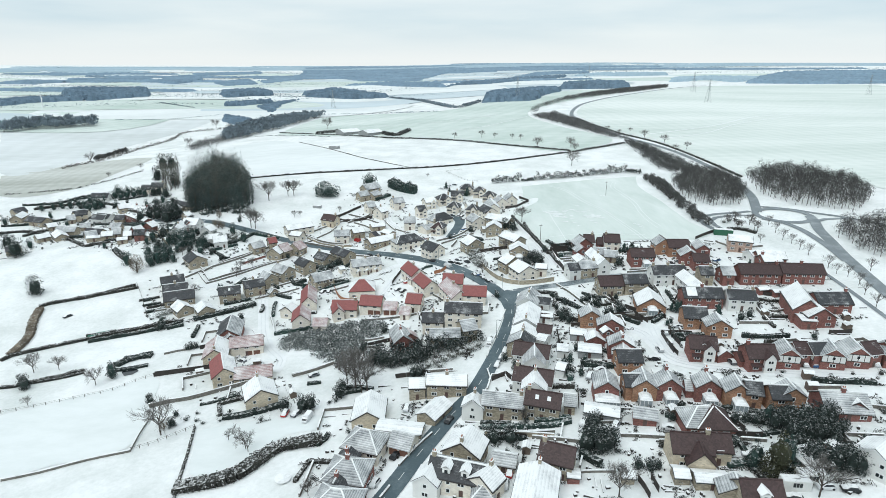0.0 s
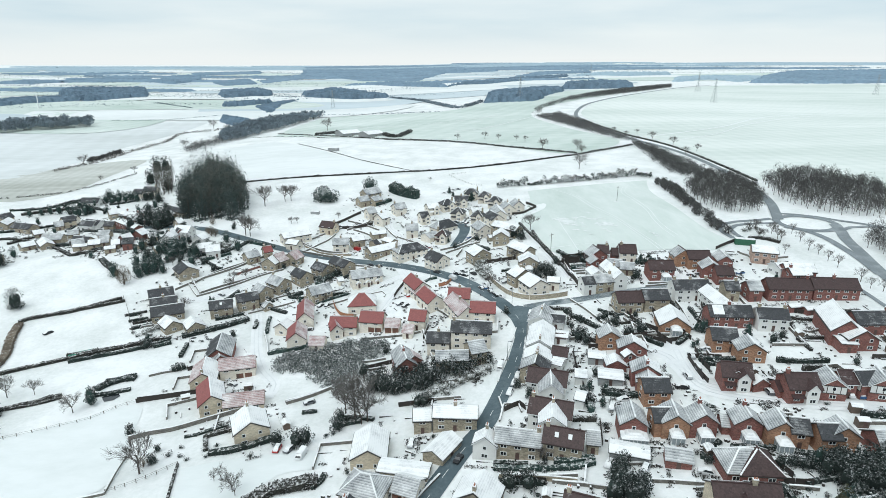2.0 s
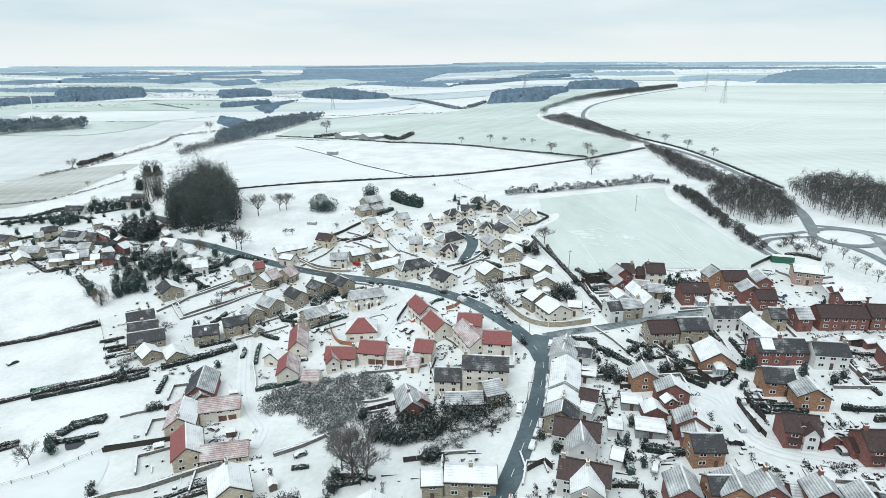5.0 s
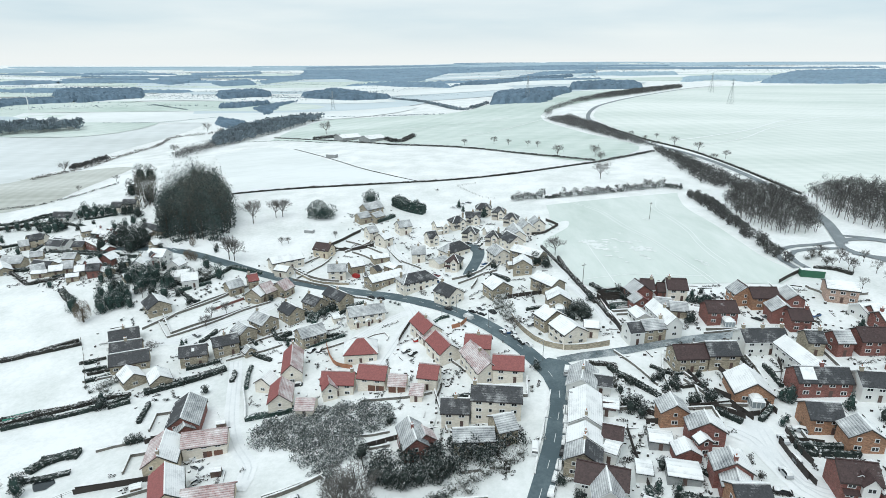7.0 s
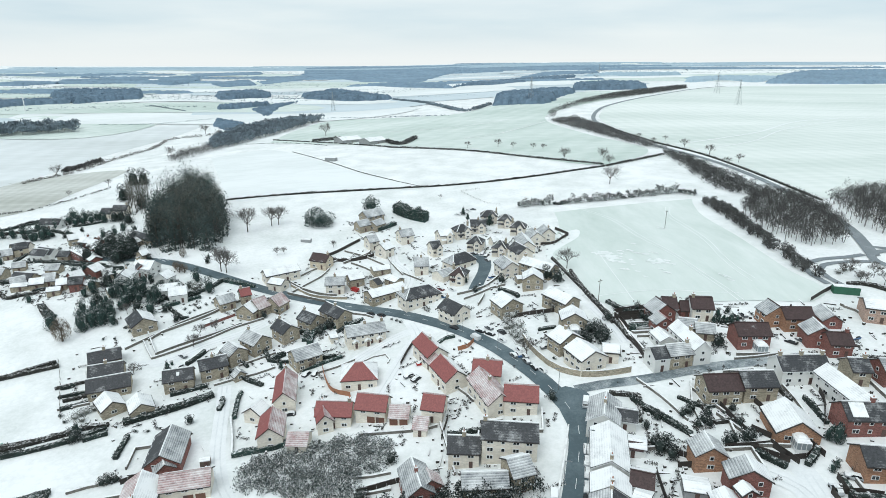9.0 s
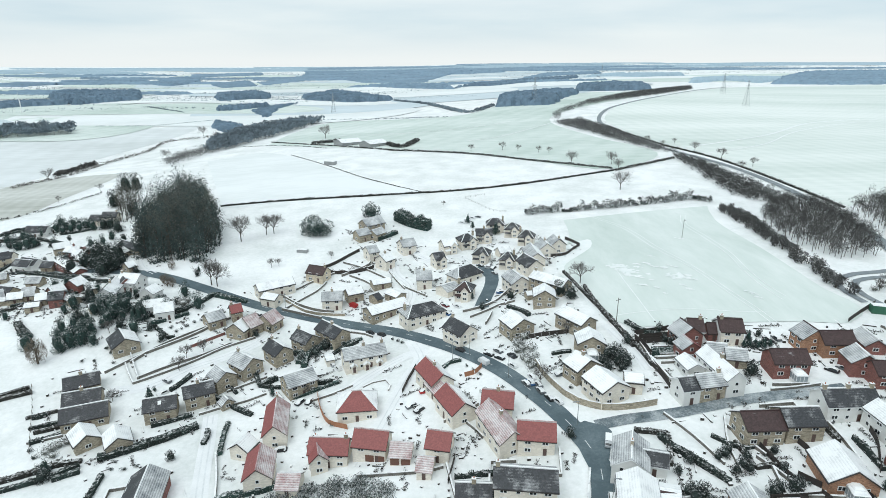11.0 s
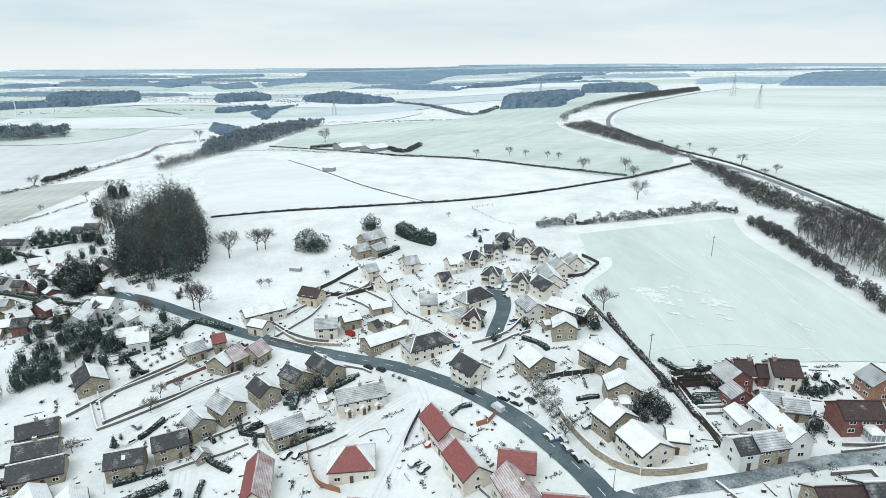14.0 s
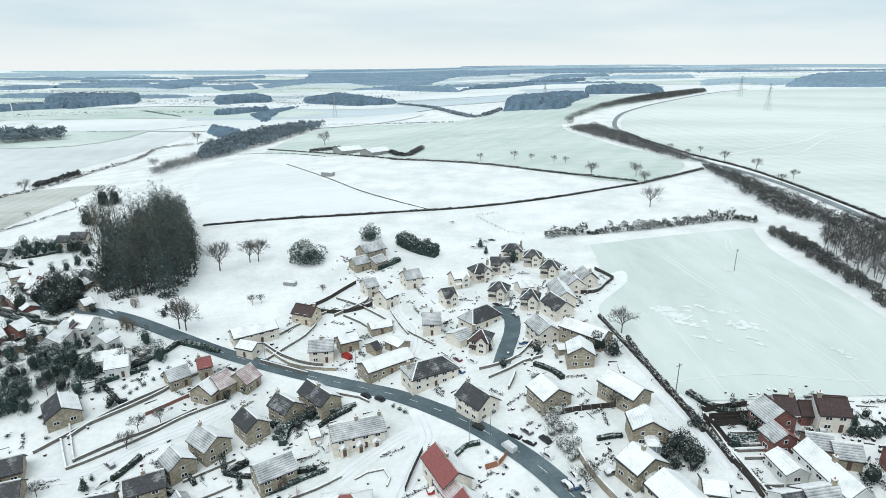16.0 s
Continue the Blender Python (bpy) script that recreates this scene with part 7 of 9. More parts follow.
for x, y, s in ((50.2, 124.4, 0.5), (84.4, 117.0, 1), (96.5, 116.9, 0.7), (111.5, 183.1, 0.8), (96.0, 163.0, 0.9), (-103.0, 170.4, 1.1), (89.3, 185.3, 0.5), (90.9, 185.6, 0.5), (131.4, 218.7, 0.6), (34.1, 166.3, 0.9), (-110.1, 325.5, 0.5), (10.5, 389.3, 0.9), (24.1, 370.5, 1.2), (-55.3, 243.4, 0.6), (-93.5, 243.2, 0.7), (87.7, 241.7, 0.6), (90.7, 238.7, 0.6), (88.3, 238.8, 0.5), (12.8, 382.1, 0.7)):
    stand(spruce, x, y, s, x * 3)
for x, y, s in ((-233.3, 417.1, 0.9), (-227.5, 414.0, 0.8), (-223.9, 416.1, 0.9), (-219.8, 417.9, 0.8), (-258.7, 393.8, 0.8), (-253.1, 394.3, 0.9), (-248.8, 397.1, 0.8), (-238.6, 389.7, 0.8), (-234.0, 392.1, 1), (-262.7, 390.7, 0.7), (-268.2, 387.2, 0.7), (-257.1, 361.6, 0.6), (-252.7, 371.8, 0.6), (-229.0, 351.5, 0.6), (-164.7, 311.5, 0.8), (-169.1, 287.5, 0.5), (-215.2, 297.7, 0.7), (-267.6, 351.0, 0.7)):
    stand(pine, x, y, s, x * 3)
for x, y, s in ((-171.6, 352.3, 1.2), (-158.2, 340.7, 1.2), (-159.0, 350.2, 1.1), (-175.4, 350.7, 0.9), (-177.6, 364.9, 1)):
    stand(ivy, x, y, s, x * 3)
wood([(-201, 428), (-188, 428), (-202, 459), (-221, 467)], 19, 4, 110, 1.0, TREETOP, "tall narrow leafless poplars beside the copse", True, 0.15, 1.0, 0.06, 2.0, loose=0.7)
golden = planted(evergreen(11, 6.5, "tall golden-green conifer in a garden", foliage("golden_conifer", (0.052, 0.056, 0.028), 0.3), True, n=1600), 76.9, 99.4)
for x, y, s in ((105.6, 173.0, 0.7), (109.5, 175.2, 0.6), (120.4, 157.9, 0.5), (49.9, 104.2, 0.6), (52.1, 103.5, 0.6), (54.0, 103.7, 0.5), (63.6, 121.0, 0.5), (65.7, 119.4, 0.5), (44.2, 187.9, 0.5), (44.8, 148.5, 0.6), (52.6, 195.0, 0.6), (49.0, 192.2, 0.5), (60.9, 191.0, 0.5), (64.9, 194.8, 0.5), (71.4, 196.0, 0.5)):
    stand(laurel, x, y, s, x * 3)
stand(spruce, 91.4, 169.1, 0.8)
stand(spruce, 100.2, 177.3, 0.9)
stand(willow, -70.2, 137.4, 0.35)
for x, y, s in ((-115.4, 310.9, 0.5), (-121.2, 315.2, 0.4), (-123.2, 328.1, 0.5), (-117.8, 311.4, 0.6)):
    stand(willow, x, y, s)
for x, y, s in ((-162.8, 316.1, 0.7), (-153.4, 311.2, 0.6), (-144.3, 306.8, 0.6), (-136.1, 311.8, 0.7), (-141.8, 297.7, 0.8), (-155.2, 304.3, 0.7), (-133.3, 301.8, 0.6), (-125.2, 301.7, 0.6), (-119.2, 297.7, 0.7), (-113.8, 298.9, 0.6), (-107.9, 297.5, 0.6), (-139.3, 283.6, 0.9), (-131.8, 278.8, 0.9), (-121.0, 279.2, 0.9), (-114.6, 277.1, 0.8), (-116.9, 290.3, 0.8), (-135.7, 292.8, 0.9), (-132.6, 276.3, 0.8), (-106.9, 303.3, 0.8), (-98.3, 294.7, 0.9), (-93.0, 288.9, 0.5), (-193.3, 351.2, 0.8), (-194.5, 364.7, 0.6), (-195.2, 375.0, 0.6), (-196.3, 388.9, 0.7), (-190.2, 390.4, 0.7), (-188.5, 396.8, 0.8), (-222.2, 397.4, 0.6), (-217.8, 403.6, 0.6), (-109.4, 321.5, 0.6)):
    stand(laurel if int(x) % 2 else pine, x, y, s, x * 3)
yew = planted(evergreen(8, 14, "broad clipped yew with snow on its crown", LEAF_CONIFER, n=2600), -67.9, 372.7, 1, 20)
yew_round = planted(evergreen(8, 9, "rounded dark yew tree in the snow", LEAF_CONIFER, n=1500), -43.0, 399.1)
shrub = planted(bush(1.7, "dark garden shrub dusted with snow", LEAF_DARK), -65.6, 141.3)
twiggy = planted(bush(2.2, "bare twiggy garden shrub with snow", LEAF_HEDGE), -83.3, 155.9)
frosted = planted(bush(3.0, "frosted shrub on a bank", foliage("frosted_leaf", (0.16, 0.17, 0.15), 0.9)), 21.8, 261.4)
for x, y, s in ((19.9, 264.8, 1.3), (23.4, 255.7, 1.4), (24.7, 248.2, 1.3), (21.0, 251.9, 1.2), (25.2, 262.6, 1.2), (25.3, 243.6, 1), (19.5, 273.4, 0.9), (2.9, 161.7, 1.2), (5.5, 163.2, 1.3), (8.1, 164.6, 1.3), (10.8, 166.1, 1.3), (13.5, 167.6, 1.2), (16.4, 169.6, 1.2), (19.3, 171.7, 1.1), (6.6, 160.8, 1.1), (12.4, 169.8, 1.2), (1.6, 160.1, 1.1), (20.4, 248.2, 1.2), (21.7, 243.8, 1.2), (22.0, 249.9, 1.1), (20.6, 253.6, 1.2), (22.6, 241.7, 1.2), (23.3, 238.7, 1)):
    stand(frosted, x, y, s, x * 9)
# gardens: hedges, walls and shrubs between the houses
hedge([(-110.7, 287.0), (-105.7, 292.0), (-99.9, 298.0), (-96.7, 304.4)], 1.8, 2, LEAF_DARK, "dark garden hedge beside a snowy lawn", 110, 0.18)
hedge([(-109.6, 281.3), (-100.9, 274.5), (-99.8, 275.9)], 1.6, 1.4, LEAF_DARK, "dark garden hedge beside a snowy lawn", 110, 0.18)
hedge([(-97.0, 305.1), (-89.2, 303.1), (-81.6, 301.2)], 1.8, 2, LEAF_CONIFER, "green shrubs along the street", 110, 0.18)
hedge([(-51.1, 260.4), (-50.8, 265.4), (-49.1, 268.7), (-45.6, 270.8)], 2.8, 3.2, LEAF_CONIFER, "broad green laurel hedge beside houses", 160, 0.18)
hedge([(-40.6, 264.6), (-37.8, 267.4), (-32.6, 271.5)], 1.8, 1.5, LEAF_DARK, "dark clipped hedge before a terrace", 110, 0.18)
hedge([(58.7, 239.8), (62.4, 239.1), (65.9, 239.1)], 1.8, 2, LEAF_CONIFER, "green clipped hedge before a lawn", 110, 0.18)
hedge([(42.0, 239.8), (45.5, 238.4), (49.5, 237.8)], 1.6, 2, LEAF_DARK, "dark shrubs beside a drive", 110, 0.18)
hedge([(30.5, 244.2), (33.7, 244.4), (36.4, 244.3)], 1.4, 1.4, LEAF_DARK, "low dark hedge behind a wall", 110, 0.18)
hedge([(-3.0, 245.6), (-0.8, 248.4), (3.2, 249.0)], 1.4, 1.4, LEAF_CONIFER, "green hedge round a front garden", 110, 0.18)
hedge([(20.8, 280.3), (25.3, 275.4), (27.3, 270.5)], 1.6, 1.8, LEAF_DARK, "dark shrubs behind a house", 110, 0.18)
stone_wall([(-66.6, 303.8), (-56.6, 295.7), (-48.3, 293.2), (-40.5, 292.0)], 1.8, "s")
stone_wall([(-38.3, 279.7), (-30.7, 276.4), (-27.7, 273.8)], 1.2, "f")
stone_wall([(57.9, 237.6), (64.7, 237.0), (71.1, 236.8)], 1.6, "f")
stone_wall([(57.4, 236.5), (58.2, 231.1), (58.9, 225.7)], 1.5, "f")
stone_wall([(59.5, 233.5), (64.8, 233.1), (70.0, 233.0)], 1.2, "f")
stone_wall([(59.0, 225.7), (63.0, 225.4), (66.6, 225.4)], 1.2, "f")
stone_wall([(-47.4, 325.6), (-36.8, 336.8), (-37.6, 346.6)], 1.8, "f")
stone_wall([(-24.5, 341.3), (-27.1, 331.7), (-22.8, 319.9), (-18.6, 310.7)], 1.3, "f")
fence([(56.2, 247.3), (57.6, 243.8), (58.1, 237.4)])
hedge([(-102.0, 208.5), (-99.5, 210.1), (-96.6, 211.6)], 1.8, 1.6, LEAF_DARK, "dark clipped hedge on a garden edge", 110, 0.18)
hedge([(-88.4, 200.4), (-89.3, 205.4), (-89.9, 210.0)], 1.6, 1.6, LEAF_DARK, "dark hedge between kitchen gardens", 110, 0.18)
hedge([(-68.3, 221.1), (-68.3, 224.3), (-69.1, 226.9)], 1.8, 1.6, LEAF_DARK, "dark hedge beside a lane", 110, 0.18)
hedge([(-125.0, 232.8), (-121.3, 234.7), (-117.5, 236.3)], 1.1, 1.2, LEAF_HEDGE, "low bare hedge between gardens", 110, 0.18)
hedge([(69.4, 180.5), (71.4, 177.9), (73.3, 175.2)], 2.0, 1.8, LEAF_DARK, "tall clipped dark hedge under snow", 140, 0.18)
hedge([(77.7, 175.3), (80.3, 177.5), (82.6, 179.8)], 2.0, 1.6, LEAF_DARK, "tall clipped dark hedge under snow", 140, 0.18)
hedge([(80.8, 165.8), (82.4, 165.1), (84.0, 164.4)], 1.6, 1.8, LEAF_CONIFER, "green hedge beside a drive", 110, 0.18)
hedge([(142.9, 262.5), (147.3, 262.8), (150.4, 261.2), (153.6, 256.8)], 1.6, 2.2, LEAF_HEDGE, "bare scrub beside a lane", 110, 0.18)
stone_wall([(-118.0, 222.6), (-114.3, 224.0), (-109.9, 225.8)], 1.2, "f")
stone_wall([(-93.5, 187.4), (-89.5, 189.4), (-84.9, 190.7)], 1.3, "f")
stone_wall([(67.1, 195.1), (69.3, 190.0), (71.1, 184.2)], 1.3, "f")
stone_wall([(88.4, 206.0), (88.2, 198.3), (86.9, 189.4)], 1.4, "f")
stone_wall([(83.8, 220.4), (88.2, 220.0), (93.0, 219.9)], 1.4, "f")
stone_wall([(46.7, 184.6), (50.8, 184.6), (52.2, 181.6)], 1.6, "f")
fence([(51.3, 178.2), (56.4, 177.9), (61.5, 177.6)])
fence([(63.7, 182.8), (69.0, 182.5), (73.7, 182.6)])
fence([(73.7, 182.6), (75.2, 179.4), (76.4, 175.9)])
fence([(81.4, 171.3), (80.3, 164.1), (80.5, 159.0)])
hedge([(16.9, 125.8), (22.2, 124.7), (28.1, 123.7), (35.4, 123.2), (39.6, 124.3)], 1.5, 1.6, LEAF_CONIFER, "green hedge before a terrace", 110, 0.18)
hedge([(49.6, 152.2), (56.5, 149.6), (64.3, 149.7)], 1.6, 1.6, LEAF_DARK, "dark clipped hedge behind gardens", 110, 0.18)
hedge([(-128.6, 168.8), (-120.7, 171.8), (-115.3, 175.2)], 1.0, 1.4, LEAF_HEDGE, "low bank with a bare hedge", 110, 0.18)
hedge([(-106.2, 184.2), (-100.6, 186.6), (-97.7, 188.1)], 1.5, 2, LEAF_DARK, "dark shrubs beside a pond", 110, 0.18)
hedge([(-23.0, 149.6), (-20.0, 150.6), (-16.8, 151.0)], 1.5, 1.6, LEAF_DARK, "dark shrubs behind a barn", 110, 0.18)
hedge([(-34.7, 158.0), (-30.5, 158.3)], 1.3, 1.5, LEAF_DARK, "low dark hedge beside a drive", 110, 0.18)
hedge([(68.3, 102.6), (71.9, 102.9), (73.9, 102.1)], 1.6, 2, LEAF_CONIFER, "green shrubs in front of a garden", 110, 0.18)
hedge([(79.9, 119.8), (82.0, 118.2), (83.9, 117.2)], 1.8, 2.2, LEAF_DARK, "dark evergreen shrubs behind gardens", 110, 0.18)
stone_wall([(17.9, 122.2), (28.2, 119.9), (34.3, 118.1)], 2.2, "s")
stone_wall([(75.3, 111.5), (77.9, 110.9), (80.6, 110.2)], 1.4, "f")
stone_wall([(21.1, 148.9), (22.2, 152.3), (26.0, 151.8), (26.4, 147.8)], 1.0, "f")
for x, y, s in ((-139.0, 272.1, 1), (-133.9, 269.6, 0.9), (-131.9, 271.7, 1), (-140.6, 276.8, 1.1), (-131.0, 274.3, 1), (-130.1, 276.9, 0.9), (-138.0, 279.6, 1), (-127.4, 279.8, 0.9), (-127.3, 283.1, 0.8), (-126.2, 285.5, 1), (-122.8, 284.8, 1), (-131.7, 288.4, 1.1), (-130.8, 293.2, 1), (-130.7, 298.3, 1), (-127.8, 300.0, 0.9), (-126.4, 302.6, 0.8), (-137.4, 302.1, 0.8), (-136.4, 285.4, 0.7), (81.7, 173.2, 0.5), (83.4, 174.5, 0.45), (-93.5, 246.5, 0.35), (86.2, 118.8, 0.55), (50.4, 154.6, 0.5)):
    stand(pine, x, y, s * 0.66, x * 7)
for x, y, s in ((-118.4, 284.4, 1), (-116.3, 284.8, 1.1), (-115.2, 286.1, 1), (-118.3, 286.5, 1), (85.2, 239.1, 0.45), (87.0, 239.0, 0.4), (88.7, 237.8, 0.5), (90.3, 237.7, 0.45), (92.5, 238.6, 0.5), (8.6, 292.9, 0.5), (86.9, 183.3, 0.6), (88.1, 182.0, 0.9), (89.7, 183.4, 0.7), (-105.2, 211.3, 0.8), (86.3, 239.4, 0.35), (88.4, 239.2, 0.4), (90.2, 239.1, 0.4), (91.8, 239.7, 0.35), (45.9, 154.6, 0.7), (47.3, 146.6, 0.6), (74.4, 102.5, 0.9), (79.8, 100.9, 1.3), (81.0, 103.6, 1.2)):
    stand(spruce, x, y, s, x * 7)
for x, y, s in ((-138.4, 284.2, 0.9), (-110.0, 279.1, 0.6), (-103.2, 273.3, 0.7), (-76.5, 277.9, 0.8), (-71.0, 278.4, 0.6), (-66.3, 281.7, 0.7), (-50.7, 261.8, 0.7), (-46.5, 265.0, 0.8), (-43.8, 268.7, 0.8), (-42.2, 269.9, 0.7), (45.5, 238.2, 0.9), (47.7, 238.9, 0.9), (48.9, 236.7, 0.8), (43.3, 235.8, 0.7), (50.1, 234.7, 0.6), (47.9, 232.2, 0.6), (64.2, 244.0, 0.6), (64.4, 250.2, 0.5), (87.5, 238.1, 0.4), (49.2, 183.8, 0.9), (50.8, 184.6, 0.8), (51.1, 181.4, 0.7), (48.5, 186.1, 0.6), (60.5, 196.1, 0.6), (62.0, 197.3, 0.5), (58.8, 195.3, 0.5), (62.7, 192.3, 0.6), (63.6, 191.0, 0.5), (64.8, 183.7, 0.7), (66.5, 184.6, 0.6), (69.3, 184.4, 0.8), (71.1, 185.3, 0.6), (70.4, 190.1, 0.5), (86.9, 172.7, 0.6), (88.8, 176.7, 0.6), (80.8, 225.3, 0.9), (92.0, 244.4, 0.5), (-74.5, 215.6, 0.6), (-86.2, 190.3, 0.5), (-84.8, 190.9, 0.6), (-83.3, 191.5, 0.5), (-104.5, 208.6, 0.8), (19.4, 119.6, 0.7), (23.7, 119.5, 0.7), (40.5, 112.3, 1.2), (43.1, 112.9, 1.1), (44.6, 111.7, 1.2), (46.6, 114.4, 0.9), (43.0, 119.1, 1), (45.1, 122.1, 0.8), (27.0, 160.3, 0.6), (29.5, 166.5, 0.6), (29.7, 154.8, 0.7), (49.4, 162.2, 0.6), (87.4, 113.6, 1.3), (90.3, 114.3, 1.3), (93.2, 115.0, 1.2), (93.7, 113.0, 1.2), (86.8, 110.7, 1.2), (89.1, 110.5, 1.2), (90.8, 109.5, 1.1), (93.6, 110.1, 1), (95.3, 110.0, 0.9), (98.2, 111.7, 0.7), (87.9, 118.6, 0.7), (90.0, 119.5, 0.7), (99.1, 116.5, 0.8), (98.4, 117.6, 0.8), (84.8, 101.3, 1.3), (86.4, 100.4, 1.2), (89.0, 100.2, 1.2), (91.7, 100.8, 1.1), (83.7, 102.2, 0.9), (-15.4, 167.7, 1), (-11.7, 165.9, 1), (-8.1, 165.1, 1), (-4.6, 165.4, 1), (-1.2, 166.4, 1), (1.5, 167.6, 0.9), (-1.6, 156.5, 0.8), (0.1, 156.5, 0.8), (-22.8, 148.1, 0.9), (-22.6, 152.5, 0.8), (-68.4, 138.4, 0.5), (-69.6, 143.9, 0.45), (-81.4, 152.5, 0.6), (70.6, 106.0, 0.5), (73.0, 109.3, 0.45), (82.0, 104.9, 0.9), (-130.2, 167.1, 0.9)):
    stand(laurel, x, y, s, x * 7)
for x, y, s in ((-100.3, 278.8, 0.8), (-99.2, 280.8, 0.7), (-97.8, 282.9, 0.8), (-96.2, 285.4, 0.8), (-94.2, 287.0, 0.7), (-91.1, 288.5, 0.8), (-103.2, 281.0, 0.9), (-118.0, 299.3, 0.9), (-114.9, 294.4, 0.8), (-111.7, 289.3, 0.9), (-119.7, 267.2, 1), (-117.1, 265.0, 0.9), (-114.6, 263.1, 0.9), (-124.2, 260.1, 0.8), (-120.4, 260.5, 0.7), (-113.5, 259.7, 0.7), (-111.1, 266.8, 0.7), (-69.8, 319.9, 0.8), (-63.4, 323.7, 0.6), (-20.5, 270.4, 0.7), (-18.5, 268.5, 0.8), (-16.9, 266.7, 0.8), (57.5, 250.7, 1), (90.0, 246.6, 0.7), (4.9, 245.2, 0.6), (6.8, 242.5, 0.6), (8.7, 239.3, 0.7), (9.1, 229.6, 0.9), (10.2, 230.9, 0.8), (33.1, 233.9, 0.6), (32.5, 226.7, 0.7), (35.7, 227.1, 0.7), (36.6, 226.1, 0.6), (-88.9, 212.4, 0.8), (-85.4, 212.3, 0.8), (-82.5, 213.5, 0.7), (-89.4, 215.3, 0.7), (-115.4, 219.7, 0.9), (-112.3, 216.9, 0.9), (-108.9, 213.5, 0.9), (82.4, 171.4, 0.7), (73.5, 186.4, 0.7), (69.1, 195.4, 0.6), (44.1, 182.8, 0.7), (41.1, 184.4, 0.6), (79.4, 194.1, 0.6), (45.7, 103.9, 1), (49.7, 104.0, 1), (53.0, 103.6, 1), (-56.8, 142.6, 0.7), (-55.3, 139.8, 0.7), (-60.0, 138.9, 0.7), (-64.0, 144.7, 0.7), (-62.5, 140.5, 0.8), (-14.6, 160.4, 1), (-25.5, 145.6, 0.9), (-23.8, 146.5, 0.9), (44.4, 138.6, 0.7)):
    stand(shrub, x, y, s, x * 7)
for x, y, s in ((-104.8, 296.2, 1.5), (-107.4, 298.3, 1.3), (-104.2, 298.9, 1.3), (22.9, 243.0, 1.2), (24.4, 239.5, 1.1), (21.0, 252.8, 1.2), (22.1, 248.9, 1.2), (19.3, 257.0, 1), (-110.3, 218.6, 1), (-109.3, 220.0, 1.1), (-108.2, 221.4, 1), (-106.7, 222.6, 0.9), (-107.4, 217.4, 1), (145.5, 271.7, 0.9), (149.0, 273.8, 1), (152.5, 274.9, 1), (150.9, 268.3, 0.9), (138.8, 285.0, 0.8)):
    stand(frosted, x, y, s, x * 7)
for x, y, s in ((36.9, 254.6, 0.45), (-80.1, 332.1, 0.4), (-77.2, 333.7, 0.35), (-55.3, 343.5, 0.35), (147.0, 271.7, 0.45), (151.7, 274.3, 0.5), (148.0, 263.8, 0.45), (155.2, 261.6, 0.5), (156.1, 268.2, 0.5), (28.5, 126.2, 0.4), (-16.6, 150.0, 0.7)):
    stand(ash, x, y, s, x * 7)
for x, y, s in ((-47.7, 130.2, 0.9), (-42.2, 123.9, 0.9)):
    stand(sapling, x, y, s, x * 7)

# gardens on the far western side
hedge([(-238, 407), (-226, 401), (-216, 398)], 1.8, 2.0, LEAF_DARK, "dark hedge along far gardens", 55, 0.25)
hedge([(-200, 356), (-189, 355), (-176, 350)], 1.8, 2.0, LEAF_DARK, "dark hedge along far gardens", 55, 0.25)
hedge([(-263, 414), (-258, 421), (-247, 426)], 2.0, 2.0, LEAF_DARK, "dark hedge along far gardens", 55, 0.25)
hedge([(-218, 352), (-202, 350), (-180, 338), (-159, 325)], 1.5, 2.0, LEAF_DARK, "dark hedge along far gardens", 55, 0.25)
hedge([(-229, 413), (-221, 415), (-213, 419)], 1.5, 2.0, LEAF_DARK, "dark hedge along far gardens", 55, 0.25)
for x, y, s in ((-243.3, 395.2, 0.9), (-237.2, 391.0, 0.9), (-235.3, 395.1, 1), (-232.1, 394.9, 1), (-246.3, 406.9, 0.8), (-234.3, 424.0, 1), (-229.1, 419.9, 0.9), (-226.7, 423.2, 0.9), (-222.9, 422.7, 0.8), (-219.2, 422.2, 0.8), (-237.3, 410.2, 0.8), (-236.0, 415.3, 0.7), (-211.6, 417.4, 0.9), (-216.9, 421.8, 0.8)):
    stand(pine, x, y, s, x * 7)
for x, y, s in ((-165.8, 340.5, 0.8), (-155.9, 330.5, 0.9), (-153.3, 331.0, 0.9), (-150.8, 333.0, 0.9), (-150.0, 337.0, 0.8), (-171.8, 355.0, 0.8), (-168.2, 356.6, 0.8), (-159.7, 350.6, 0.7), (-205.0, 417.7, 0.9), (-201.4, 418.6, 0.9), (-192.3, 409.9, 1.0)):
    stand(ivy, x, y, s, x * 7)
for x, y, s in ((-230.9, 396.5, 0.8), (-222.0, 394.0, 0.7), (-219.6, 395.3, 0.7), (-244.6, 392.6, 0.8), (-258.1, 409.3, 0.8), (-179.3, 391.9, 0.8), (-166.6, 372.4, 0.7), (-198.7, 365.5, 0.6), (-209.1, 368.6, 0.6), (-138.0, 325.7, 0.7), (-144.0, 333.7, 0.6)):
    stand(laurel, x, y, s, x * 7)
SPOTS = [(q[1], q[2], 0) for q in FOOTPRINTS]
ROAD_LINE = resample(MAIN, 4)


def clear_of(x, y, reach):
    """Whether a spot lies off the buildings and the street."""
    return all((x - hx) ** 2 + (y - hy) ** 2 > reach * reach for hx, hy, _ in SPOTS) and all((x - p.x) ** 2 + (y - p.y) ** 2 > 36 for p in ROAD_LINE)


